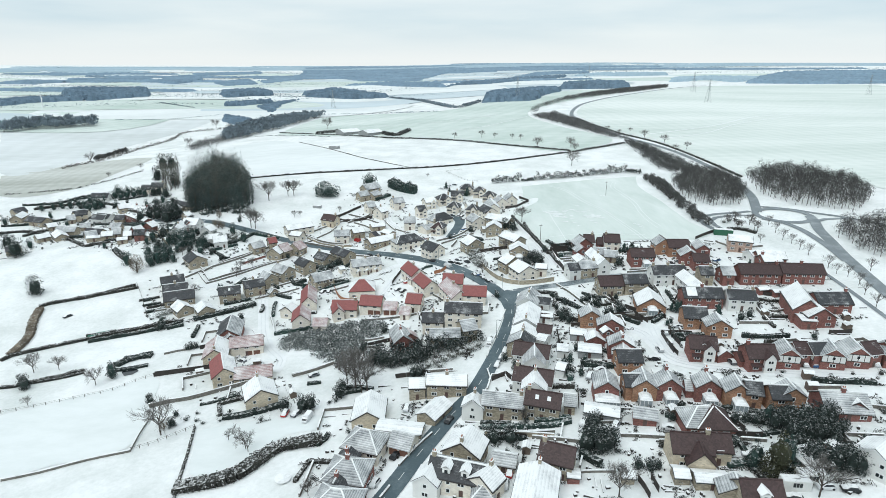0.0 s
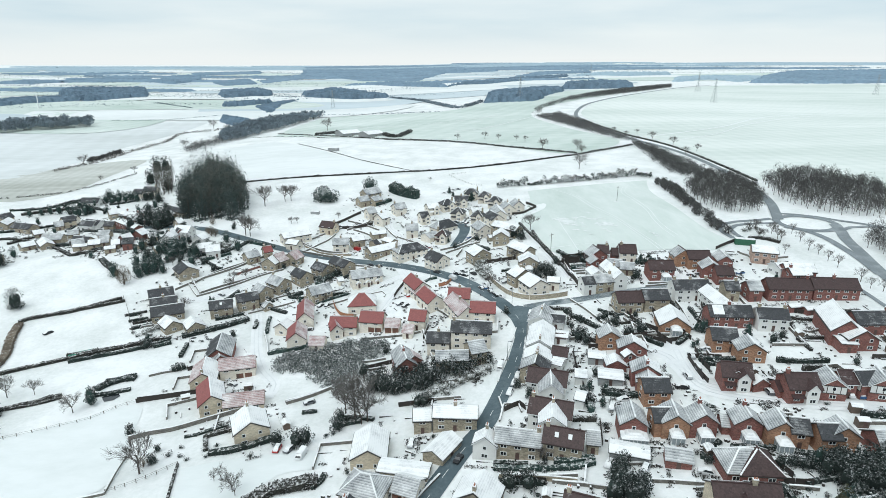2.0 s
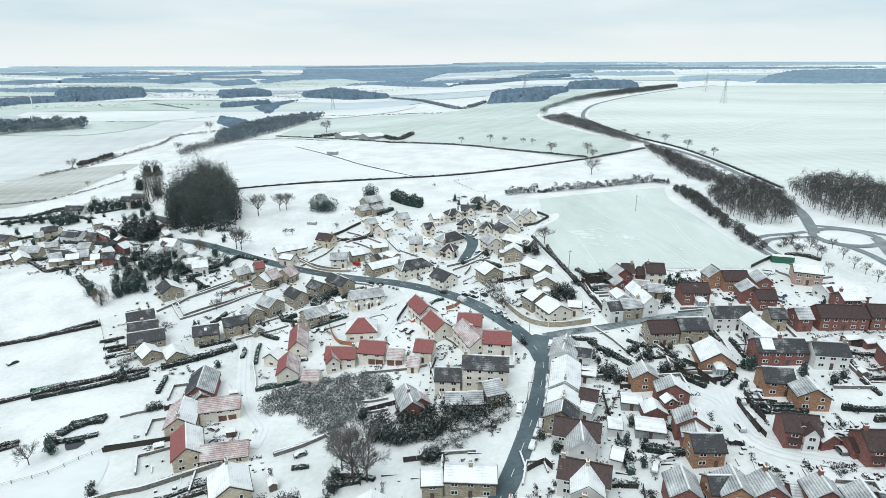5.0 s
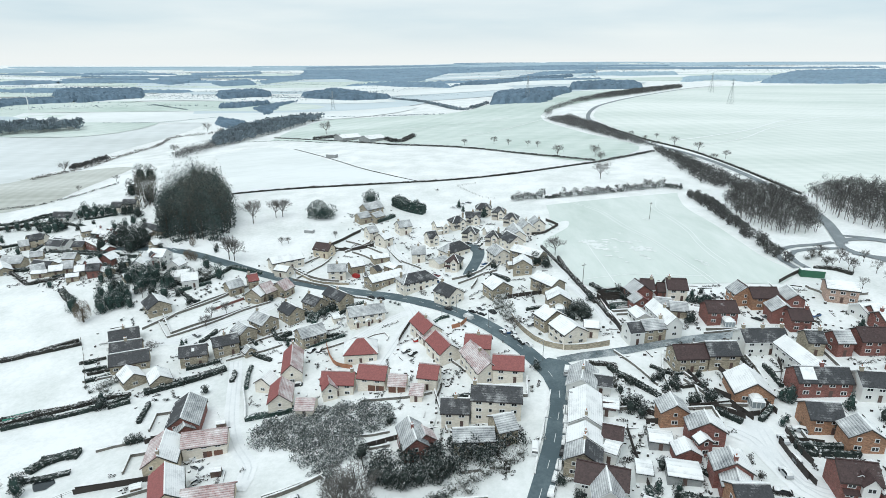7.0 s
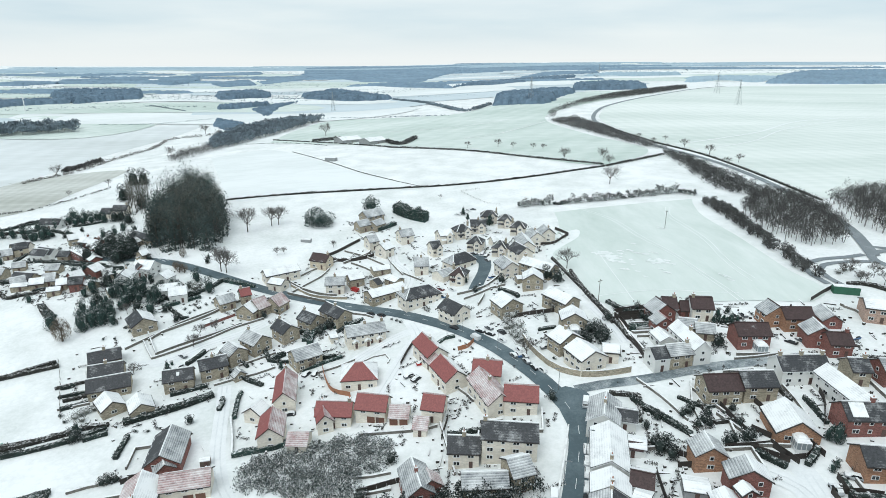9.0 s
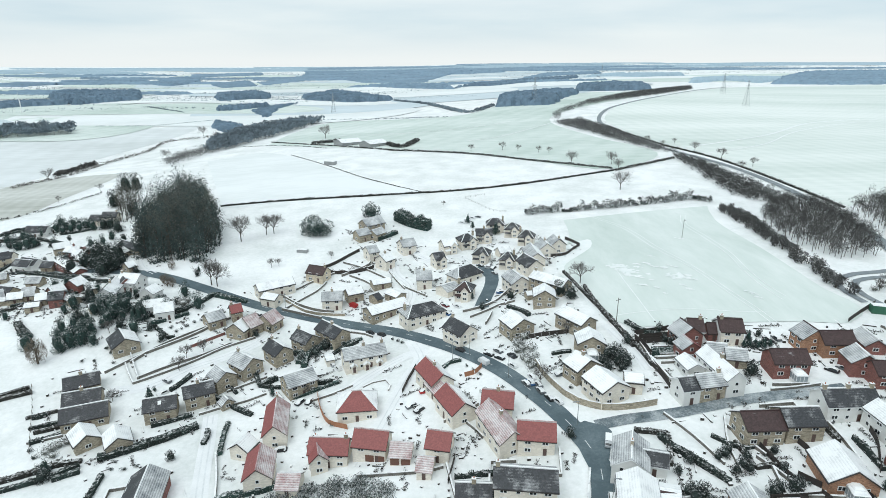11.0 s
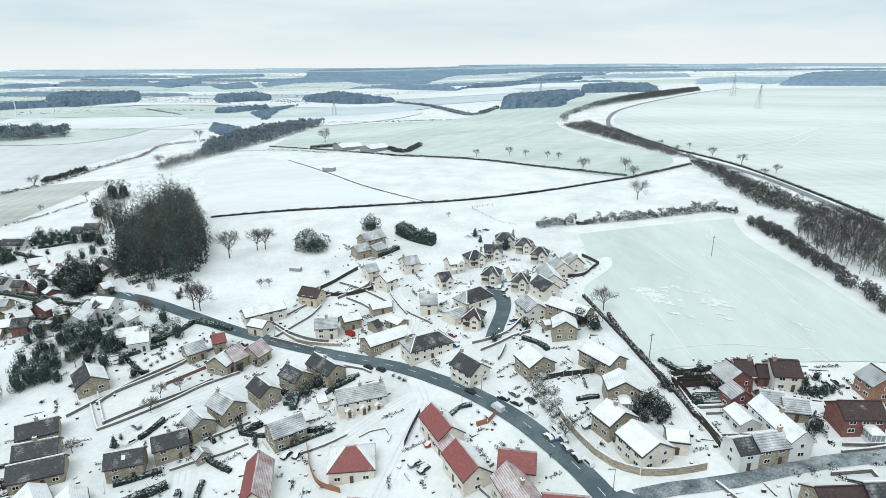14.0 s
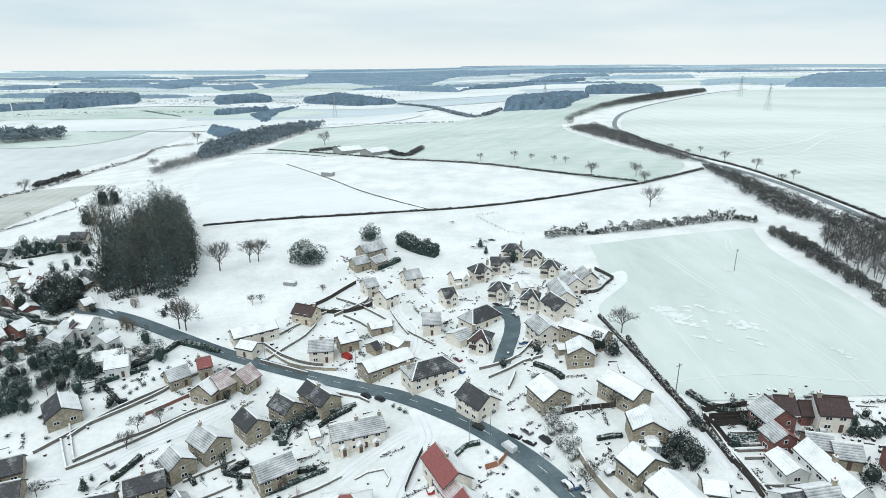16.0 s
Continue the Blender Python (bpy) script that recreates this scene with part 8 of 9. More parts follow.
# shrubs in the gardens round the houses
planted_count = 0
for hx, hy, _ in SPOTS:
    for k in range(3 if hx > -45 else 6):
        a, d = rng.uniform(0, 6.28), rng.uniform(5.5, 12)
        x, y = hx + d * math.cos(a), hy + d * math.sin(a)
        if planted_count < 110 and clear_of(x, y, 5.2):
            stand(shrub if rng.random() < 0.55 else twiggy, x, y, rng.uniform(0.45, 1.0), rng.uniform(0, 360))
            planted_count += 1
# garden plants and beds, too many to count
beds = []
LANES = [p for ob in scene.objects if ob.name.startswith(("lane", "road")) and "rut" not in ob.name and ob.type == "MESH" for p in [v.co for v in ob.data.vertices][::3]]
cells = {}
for p in LANES:
    cells.setdefault((int(p.x // 8), int(p.y // 8)), []).append(p)
for home, hx, hy, turn, a, b, top in FOOTPRINTS:
    if hy > 480:
        continue
    close = [f for f in FOOTPRINTS if (f[1] - hx) ** 2 + (f[2] - hy) ** 2 < 1600]
    lattice = [(f[0].matrix_basis.inverted(), f[4] + 0.4, f[5] + 0.4) for f in close]
    for k in range(4):
        ang, d, lie = rng.uniform(0, 6.28), rng.uniform(5, 13), rng.choice((0, 90))
        x0, y0 = hx + d * math.cos(ang), hy + d * math.sin(ang)
        long, deep, c, s = rng.uniform(0.8, 3.6), rng.uniform(0.4, 1.3), math.cos(radians(turn + lie)), math.sin(radians(turn + lie))
        for q in range(int(20 + long * 42)):
            u, v = rng.uniform(-1, 1) * long, rng.normal() * 0.28
            x, y = x0 + u * c - v * s, y0 + u * s + v * c
            if any(abs(q.x) < u and abs(q.y) < v for q, u, v in ((m @ Vector((x, y, 0)), u, v) for m, u, v in lattice)):
                continue
            if any((p.x - x) ** 2 + (p.y - y) ** 2 < 9 for i in (-1, 0, 1) for j in (-1, 0, 1) for p in cells.get((int(x // 8) + i, int(y // 8) + j), ())):
                continue
            beds.append((x, y, terrain(x, y) + rng.uniform(0.05, 1) * deep * (0.65 + 0.35 * math.sin(u * 3.1 + k))))
tagged(new("garden_plants", leaves("garden_plants", np.array(beds), 0.16, LEAF_HEDGE)), "low garden plants poking through the snow", "plants", kind="stuff")
wood([(-52.1, 191.1), (-49.9, 196.7), (-42.2, 198.8), (-31.2, 201.4), (-23.0, 202.0), (-14.3, 198.4), (-13.8, 188.3), (-20.8, 186.1), (-21.4, 179.6), (-25.0, 175.3), (-26.1, 169.6), (-30.7, 171.9), (-40.4, 182.5), (-49.4, 185.0)], 2.0, 2.0, 190, 0.17, foliage("bramble", (0.085, 0.108, 0.102), 0.72, spread=0.5), "tangled bramble scrub under snow", False, -0.3, loose=1.5)
wood([(-15.9, 164.0), (-7.4, 163.9), (1.6, 164.1), (8.9, 167.2), (16.6, 172.0), (21.2, 175.6), (21.8, 180.0), (14.6, 179.7), (3.1, 176.6), (-6.7, 176.1), (-15.0, 174.2), (-18.5, 168.6)], 5, 3, 420, 0.2, LEAF_DARK, "dense dark evergreen belt behind gardens", True, 0.05, 1.0)
wood([(-27.5, 169.8), (-18.7, 170.6), (-16.6, 164.4), (-21.5, 162.3), (-25.6, 163.8)], 6, 3, 260, 0.14, TWIG, "bare thicket of young trees", True)

# windows that another building stands against are left out
for home in [f[0] for f in FOOTPRINTS]:
    for ob in [q for q in home.children if q.name.startswith("window")]:
        at = home.matrix_basis @ ob.matrix_basis @ Vector((0, -0.3, 0.6))
        for other, x, y, turn, a, b, top in FOOTPRINTS:
            if other != home and (at.x - x) ** 2 + (at.y - y) ** 2 < 400:
                local = other.matrix_basis.inverted() @ at
                if abs(local.x) < a and abs(local.y) < b and at.z < top:
                    for pane in list(ob.children):
                        bpy.data.objects.remove(pane)
                    bpy.data.objects.remove(ob)
                    break

# pots, logs, benches and bed edgings under snow, too many to count
odds_verts, odds_faces, odds_tops = [], [], []
for home, hx, hy, turn, a, b, top in FOOTPRINTS:
    if hy > 450:
        continue
    lattice = [(f[0].matrix_basis.inverted(), f[4] + 0.6, f[5] + 0.6) for f in FOOTPRINTS if (f[1] - hx) ** 2 + (f[2] - hy) ** 2 < 1600]
    for k in range(13):
        ang, d = rng.uniform(0, 6.28), rng.uniform(5, 14)
        x, y = hx + d * math.cos(ang), hy + d * math.sin(ang)
        edging = k % 6 == 0
        w, dep, h = (rng.uniform(1, 2.5), 0.1, rng.uniform(0.15, 0.35)) if edging else (rng.uniform(0.12, 0.45), rng.uniform(0.12, 0.35), rng.uniform(0.2, 0.7))
        m = pose(x, y, terrain(x, y), 0, 0, turn + rng.choice((0, 90)) + (0 if edging else rng.uniform(-25, 25)))
        tips = [m @ Vector((s * w, 0, 0)) for s in (-1, 0, 1)]
        if any(abs(q.x) < u and abs(q.y) < v for tip in tips for q, u, v in ((inv @ tip, u, v) for inv, u, v in lattice)):
            continue
        if any((p.x - q.x) ** 2 + (p.y - q.y) ** 2 < 14 for q in tips for i in (-1, 0, 1) for j in (-1, 0, 1) for p in cells.get((int(q.x // 8) + i, int(q.y // 8) + j), ())):
            continue
        for low, high, grown, white in ((-0.3, h, 0.0, False), (h, h + 0.1, 0.03, True)):
            n = len(odds_verts)
            v, f = boxes((-w - grown, w + grown, -dep - grown, dep + grown, low, high))
            odds_verts += [m @ Vector(q) for q in v]
            odds_faces += [tuple(n + i for i in face) for face in f]
            odds_tops += [1 if white else 0] * len(f)
odds_me = mesh("garden_odds", odds_verts, odds_faces, FENCE)
odds_me.materials.append(M["w"])
odds_me.polygons.foreach_set("material_index", odds_tops)
tagged(new("garden_odds", odds_me), "pots, benches and bed edgings under snow in gardens", "garden clutter", kind="stuff")

# plot boundaries behind the houses
edge_count = 0
for k, (home, hx, hy, turn, a, b, top) in enumerate(FOOTPRINTS):
    if home.name.startswith("outbuilding") or hy > 420 or edge_count > 60:
        continue
    for sx, sy in ((1, 1), (-1, 1), (1, -1), (-1, -1)):
        reach = rng.uniform(8, 12)
        run = [home.matrix_basis @ Vector((sx * (a + 1.2), sy * (b * 0.4 + reach * q / 5), 0)) for q in range(6)]
        if not all(clear_of(q.x, q.y, 5.4) for q in run[2:]) or not clear_of(run[-1].x, run[-1].y, 7):
            continue
        if any((p.x - q.x) ** 2 + (p.y - q.y) ** 2 < 14 for q in run for i in (-1, 0, 1) for j in (-1, 0, 1) for p in cells.get((int(q.x // 8) + i, int(q.y // 8) + j), ())):
            continue
        side = home.matrix_basis.to_3x3() @ Vector((-sx * rng.uniform(6, 10), 0, 0))
        line = [(q.x, q.y) for q in run] + ([(run[-1].x + side.x * q / 3, run[-1].y + side.y * q / 3) for q in (1, 2, 3)] if clear_of(run[-1].x + side.x, run[-1].y + side.y, 6.5) else [])
        edge_count += 1
        if edge_count % 10 == 0:
            fence(line)
        elif edge_count % 5 in (1, 3):
            hedge(line, rng.uniform(1.2, 2.0), 1.2, LEAF_DARK if k % 2 else LEAF_HEDGE, "dark garden hedge with snow on top", 70, 0.17)
        else:
            stone_wall(line, 1.5)
        break

# garden sheds
SHED_WALL = plain("shed_boards", (0.13, 0.10, 0.08), 0.9, scale=0.8)
shed = tagged(new("shed"), "small wooden garden shed under snow", "shed", "garden sheds")
part("wall", mesh("wall", *boxes((-1.2, 1.2, -0.9, 0.9, -0.4, 1.9)), SHED_WALL), shed)
for sign in (1, -1):
    part("roof_slope", mesh("roof_slope", *slab(-1.35, 1.35, sign * 1.1, 1.8, 0, 2.35, 0.14), M["w"]), shed)
part("door", DOOR_MESH, shed, m=pose(0.3, -0.9, -0.2))
first = True
shed_count = 0
for k, (home, hx, hy, turn, a, b, top) in enumerate(FOOTPRINTS):
    if shed_count > 20 or hy > 400 or home.name.startswith("outbuilding") or k % 3:
        continue
    for tries in range(8):
        ang = rng.uniform(0, 6.28)
        x, y = hx + (a + 5) * math.cos(ang), hy + (a + 5) * math.sin(ang)
        if clear_of(x, y, 7.5) and not any((p.x - x) ** 2 + (p.y - y) ** 2 < 12 for i in (-1, 0, 1) for j in (-1, 0, 1) for p in cells.get((int(x // 8) + i, int(y // 8) + j), ())):
            shed_count += 1
            m = pose(x, y, terrain(x, y), 0, 0, turn + 90 * (k % 2))
            if first:
                shed.matrix_basis, first = m, False
            else:
                copy_thing(shed, m)
            break

# ---- vehicles ----
TYRE = plain("black_tyre", (0.02, 0.02, 0.02), 0.9)
CAR_GLASS, an, al, ags = material("car_glass")
ags.inputs["Base Color"].default_value, ags.inputs["Roughness"].default_value = (0.03, 0.035, 0.04, 1), 0.06
PAINTS = {n: plain(n + "_car_paint", col, 0.3, 0.2, 0.06) for n, col in (("white", (0.72, 0.73, 0.74)), ("silver", (0.42, 0.44, 0.46)), ("black", (0.02, 0.021, 0.024)), ("blue", (0.05, 0.12, 0.26)), ("red", (0.36, 0.02, 0.02)), ("grey", (0.12, 0.13, 0.14)), ("maroon", (0.14, 0.02, 0.03)))}


def loft(sections):
    """A closed body through rectangular sections (x, half width, z low, z high)."""
    verts = [(x, s * w, z) for x, w, lo, hi in sections for s, z in ((-1, lo), (1, lo), (1, hi), (-1, hi))]
    faces = [(4 * i + k, 4 * i + (k + 1) % 4, 4 * i + 4 + (k + 1) % 4, 4 * i + 4 + k) for i in range(len(sections) - 1) for k in range(4)]
    n = len(verts)
    return verts, faces + [(3, 2, 1, 0), (n - 4, n - 3, n - 2, n - 1)]


WHEEL_V, WHEEL_F = tube(0.31, 0.31, -0.1, 0.1, 10)
WHEEL = mesh("wheel", WHEEL_V, WHEEL_F + [tuple(range(9, -1, -1))], TYRE)
BODY = loft(((-2.1, 0.72, 0.42, 0.62), (-1.95, 0.86, 0.25, 0.82), (-0.9, 0.88, 0.22, 0.92), (0.9, 0.88, 0.22, 0.92), (1.75, 0.86, 0.25, 0.9), (2.05, 0.74, 0.4, 0.72)))
CABIN = [(-1.0, -0.8, 0.9), (-1.0, 0.8, 0.9), (1.6, 0.8, 0.9), (1.6, -0.8, 0.9), (-0.3, -0.62, 1.42), (-0.3, 0.62, 1.42), (1.15, 0.62, 1.42), (1.15, -0.62, 1.42)]
CABIN_F = [(0, 1, 5, 4), (1, 2, 6, 5), (2, 3, 7, 6), (3, 0, 4, 7), (4, 5, 6, 7), (3, 2, 1, 0)]
VAN_BODY = loft(((-2.4, 0.8, 0.42, 0.95), (-2.2, 0.92, 0.3, 1.05), (-1.4, 0.94, 0.28, 1.95), (2.3, 0.94, 0.28, 2.05), (2.42, 0.9, 0.4, 1.9)))
VAN_GLASS = [(-2.22, -0.8, 1.08), (-2.22, 0.8, 1.08), (-1.38, 0.97, 1.1), (-1.38, -0.97, 1.1), (-1.5, -0.8, 1.8), (-1.5, 0.8, 1.8), (-1.2, 0.97, 1.75), (-1.2, -0.97, 1.75)]


def make_car(paint, snow, van=False, wheels=True):
    words = ("snow-covered " if snow else "") + paint + (" van parked in the snow" if van else " car parked in the snow")
    car = tagged(new("van" if van else "car"), words, "van" if van else "car", "parked vehicles")
    part("body", mesh("body", *(VAN_BODY if van else BODY), PAINTS[paint]), car)
    part("window", mesh("window", VAN_GLASS if van else CABIN, CABIN_F, CAR_GLASS), car, "dark glass")
    part("roof", mesh("roof", *boxes((-1.3, 2.3, -0.85, 0.85, 2.03, 2.1) if van else (-0.34, 1.2, -0.65, 0.65, 1.41, 1.47)), M["w"] if snow else PAINTS[paint]), car)
    if snow and not van:
        part("snow_layer", mesh("snow_layer", *loft(((-1.9, 0.7, 0.8, 0.9), (-1.05, 0.78, 0.9, 1.0), (-0.36, 0.6, 1.38, 1.52), (1.15, 0.6, 1.4, 1.54), (1.6, 0.72, 0.92, 1.04))), M["w"]), car)
    for sx in (-1.32, 1.3) if wheels else ():
        for sy in (-0.82, 0.82):
            part("wheel", WHEEL, car, m=pose(sx, sy, 0.31, 90, 0, 0))
    return car


CARS = {}


def park(x, y, turn, paint, snow=True, van=False):
    z = terrain(x, y) + (0.1 if y < 172 else -0.12)
    m = pose(x, y, z, 0, 0, turn) @ Matrix.Diagonal((0.86, 0.86, 0.86, 1))
    close = y < 172  # far cars stand to their sills in snow
    if (paint, snow, van, close) in CARS:
        return copy_thing(CARS[paint, snow, van, close], pose(x, y, z, 0, 0, turn))
    car = make_car(paint, snow, van, close)
    car.matrix_basis = m
    CARS[paint, snow, van, close] = car
    return car


park(-4.0, 116.6, 58, "black", False)
park(-7.3, 123.9, 54, "white")
park(-9.7, 105.9, 63, "silver")
park(-7.9, 106.7, 66, "white")
park(9.1, 130.2, 63, "black", False)
park(10.0, 103.7, 68, "white")
park(12.2, 103.0, 67, "white")
park(20.8, 102.2, 76, "silver")
park(22.2, 106.1, 75, "red")
park(24.2, 100.8, 73, "grey")
park(-2.5, 138.3, 79, "silver")
park(-33.8, 163.3, 25, "grey")
park(-37.2, 141.1, 83, "red")
park(-33.9, 140.4, 62, "grey")
park(-30.1, 137.4, 77, "white", True, True)
park(36.9, 203.8, 74, "silver", True, True)
park(33.2, 186.7, 79, "white")
park(32.4, 182.7, 76, "silver")
park(31.7, 179.0, 76, "white")
park(30.6, 174.7, 74, "white")
park(29.4, 170.6, 72, "black", False)
park(27.6, 166.2, 70, "white")
park(26.1, 162.3, 70, "silver")
park(24.4, 157.9, 68, "white")
park(23.0, 172.4, 80, "white", True, True)
park(22.5, 231.3, -71, "blue")
park(24.4, 227.0, -71, "grey")
park(26.3, 223.3, -69, "black")
park(28.3, 221.4, -61, "white")
park(14.9, 250.6, -53, "grey")
park(18.8, 246.4, -56, "black", False)
park(-7.7, 235.2, 19, "red")
park(-4.1, 233.8, 27, "black")
park(-11.4, 228.9, 35, "grey")
park(-9.1, 226.5, 43, "black")
park(-74.7, 292.9, -31, "black")
park(-45.5, 216.4, 8, "black")
park(-45.5, 238.1, 62, "black")
park(-42.6, 238.0, 71, "black")
park(-64.3, 182.9, 46, "white")
park(-62.1, 178.5, -27, "grey")
park(-60.7, 172.2, 52, "silver")
park(81.7, 150.5, -74, "silver")
park(90.0, 146.2, -88, "grey")
park(93.1, 144.6, -82, "white")
park(95.6, 143.6, -89, "black")
park(108.0, 142.5, -91, "white")
park(110.3, 142.1, -89, "blue")
park(113.4, 141.4, -93, "white")
park(115.6, 141.4, -93, "grey")
park(126.7, 141.0, -103, "white")
park(128.9, 140.9, -106, "black")
park(78.9, 167.6, -91, "silver")
park(77.9, 160.9, -96, "grey")
park(73.5, 156.9, -88, "silver")
park(70.0, 151.7, -20, "black")
park(84.5, 170.7, -25, "silver")
park(88.1, 170.0, -6, "black")
park(53.2, 148.3, 9, "white")
park(49.5, 145.6, 63, "silver")
park(42.5, 123.3, 57, "white")
park(49.6, 120.5, 57, "silver")
park(74.4, 105.4, -13, "silver")
park(88.0, 93.5, -9, "black")
park(83.9, 94.6, -4, "white")
park(61.5, 117.6, -22, "white")
park(76.0, 92.0, -17, "black")
park(-40.5, 292.9, -37, "white")
park(-29.0, 276.9, -42, "black", False)
park(-24.6, 274.6, -39, "black", False)
park(3.1, 255.2, -45, "black", False)
park(10.0, 245.5, -53, "white", False, True)
park(11.9, 249.6, -41, "black")
park(15.0, 246.5, -42, "black")
park(23.1, 233.9, -69, "white")
park(21.1, 231.1, -66, "grey")
park(24.3, 229.9, -70, "grey")
park(-38.4, 299.0, -39, "red", False, True)
park(-1.1, 283.2, -45, "blue")
park(-1.7, 290.4, -52, "maroon")
park(2.9, 287.8, -49, "white")
park(13.6, 327.1, -43, "black")
park(17.5, 325.8, 70, "grey")
park(19.1, 322.1, 57, "black")
park(19.6, 294.1, -4, "blue")
park(19.0, 315.4, -63, "grey")
park(-90.4, 245.2, 53, "white")
park(-91.8, 251.5, -34, "grey")
park(-86.4, 243.7, 96, "white")
park(-36.9, 255.3, -55, "white")
park(-39.5, 258.1, -55, "silver")
park(-15.7, 349.2, 35, "white")
park(7.0, 390.1, -23, "white")
park(10.5, 394.4, -23, "silver")
park(13.2, 397.3, -29, "white")
park(16.6, 399.5, -28, "grey")
park(11.6, 390.0, 39, "white")
park(79.5, 241.1, -88, "silver")
park(80.7, 242.1, -110, "silver", True, True)
park(74.1, 236.5, 30, "black")
park(83.2, 231.2, 41, "black")
park(72.8, 221.9, 27, "red")
park(-6.3, 235.6, -31, "white")
park(31.2, 233.3, 15, "grey")
park(104.1, 198.9, -65, "red")
park(101.0, 201.3, 24, "white")
park(122.0, 226.8, 20, "blue")
park(93.7, 241.8, -80, "black")
park(96.3, 242.3, -85, "grey")
park(102.5, 225.7, -49, "black")
park(105.9, 226.3, -57, "grey")
park(74.5, 244.0, 60, "white")
park(89.8, 205.4, 27, "black")
park(18.4, 241.1, -53, "white")
park(-148.3, 219.8, 56, "black")
park(88.9, 152.9, -29, "black")
park(92.9, 151.5, -29, "white")
park(97.2, 150.9, -28, "grey")
park(102.0, 150.2, -28, "silver")
park(108.6, 148.0, -28, "blue")
park(111.7, 147.3, -27, "black")
park(115.4, 146.5, -27, "red")
park(118.8, 145.8, -27, "white")
park(121.9, 145.2, -26, "silver")
park(128.2, 143.4, -26, "grey")

# ---- the far country ----


def far_wood(poly, height, spacing, mat, label):
    """A far wood as one lumpy canopy with a ragged edge, over an outline."""
    x0, x1, y0, y1 = min(p[0] for p in poly), max(p[0] for p in poly), min(p[1] for p in poly), max(p[1] for p in poly)
    cell = max(spacing * 0.28, 3.2)
    nx, ny = int((x1 - x0) / cell) + 3, int((y1 - y0) / cell) + 3
    verts, within = [], []
    for j in range(ny):
        for i in range(nx):
            x, y = x0 + (i - 1) * cell + rng.uniform(-0.3, 0.3) * cell, y0 + (j - 1) * cell + rng.uniform(-0.3, 0.3) * cell
            ragged = inside(x + rng.normal() * cell * 0.5, y + rng.normal() * cell * 0.5, poly)
            within.append(ragged)
            verts.append((x, y, terrain(x, y) + (height * rng.uniform(0.25, 0.85) if ragged else -1.0)))
    faces = [(j * nx + i, j * nx + i + 1, (j + 1) * nx + i + 1, (j + 1) * nx + i) for j in range(ny - 1) for i in range(nx - 1)]
    me = mesh("woodland", verts, [f for f in faces if any(within[k] for k in f)], mat)
    return tagged(new("woodland", me), label, "woodland", kind="stuff")


def far_scrub(poly, height, spacing, mat, label):
    return wood(poly, height, spacing, 54, 0.8, mat, label, False, 0.1, 1.0, 0.16, 0.5, loose=1.6)


# canopies whose blue is haze put into the colour, palest on the skyline
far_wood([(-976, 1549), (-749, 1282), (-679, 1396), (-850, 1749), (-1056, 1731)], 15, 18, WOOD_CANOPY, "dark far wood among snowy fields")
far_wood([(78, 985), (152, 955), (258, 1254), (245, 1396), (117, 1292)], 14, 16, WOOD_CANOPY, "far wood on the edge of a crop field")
far_wood([(-891, 3996), (-517, 4660), (80, 3984), (61, 2910), (-82, 2080), (-281, 2180), (-447, 2538), (-536, 2455), (-605, 2093), (-678, 2285), (-634, 2842)], 7, 36, WOOD_MASS, "great haze-tinted wood on the skyline")
far_wood([(-1629, 3888), (-934, 4187), (-776, 3479), (-1382, 3294)], 6, 60, WOOD_HORIZON, "haze-tinted wood on the skyline")
far_wood([(-1011, 2140), (-1127, 2515), (-1066, 2688), (-887, 2232), (-900, 2046)], 12, 22, WOOD_MASS, "haze-tinted wood among far fields")
far_wood([(-2550, 3518), (-2183, 3779), (-1629, 3888), (-1463, 3490), (-1893, 3275), (-2232, 3077)], 5, 60, WOOD_HORIZON, "haze-tinted wood on the skyline")
far_wood([(-1941, 2673), (-1809, 2851), (-1477, 2728), (-1632, 2570)], 7, 26, WOOD_MASS, "far belt of haze-tinted trees")
far_wood([(-1427, 2312), (-1214, 2499), (-1106, 2329), (-1339, 2201)], 8, 20, WOOD_MASS, "far belt of haze-tinted trees")
far_wood([(-1198, 2920), (-950, 3188), (-859, 2900), (-1078, 2686)], 7, 28, WOOD_MASS, "far belt of haze-tinted trees")
far_wood([(-795, 2125), (-751, 2368), (-624, 2058), (-696, 1960)], 9, 18, WOOD_MASS, "far belt of haze-tinted trees")
far_wood([(-1496, 2053), (-1466, 2175), (-1297, 2131), (-1356, 2010)], 9, 18, WOOD_MASS, "far belt of haze-tinted trees")
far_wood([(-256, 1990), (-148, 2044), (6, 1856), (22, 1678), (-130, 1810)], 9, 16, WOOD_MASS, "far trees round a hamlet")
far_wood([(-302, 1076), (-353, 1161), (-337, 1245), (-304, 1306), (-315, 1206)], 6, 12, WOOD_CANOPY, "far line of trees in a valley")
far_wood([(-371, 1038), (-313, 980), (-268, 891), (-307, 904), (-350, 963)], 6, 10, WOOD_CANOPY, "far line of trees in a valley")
far_wood([(241, 2076), (391, 2274), (597, 2418), (638, 2591), (403, 2485)], 8, 24, WOOD_MASS, "far belt of haze-tinted trees")
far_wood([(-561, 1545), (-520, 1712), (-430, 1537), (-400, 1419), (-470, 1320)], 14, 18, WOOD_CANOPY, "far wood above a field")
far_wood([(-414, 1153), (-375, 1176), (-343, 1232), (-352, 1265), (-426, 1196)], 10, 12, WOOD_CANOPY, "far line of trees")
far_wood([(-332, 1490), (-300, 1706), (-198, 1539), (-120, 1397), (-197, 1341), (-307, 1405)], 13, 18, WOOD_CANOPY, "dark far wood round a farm")
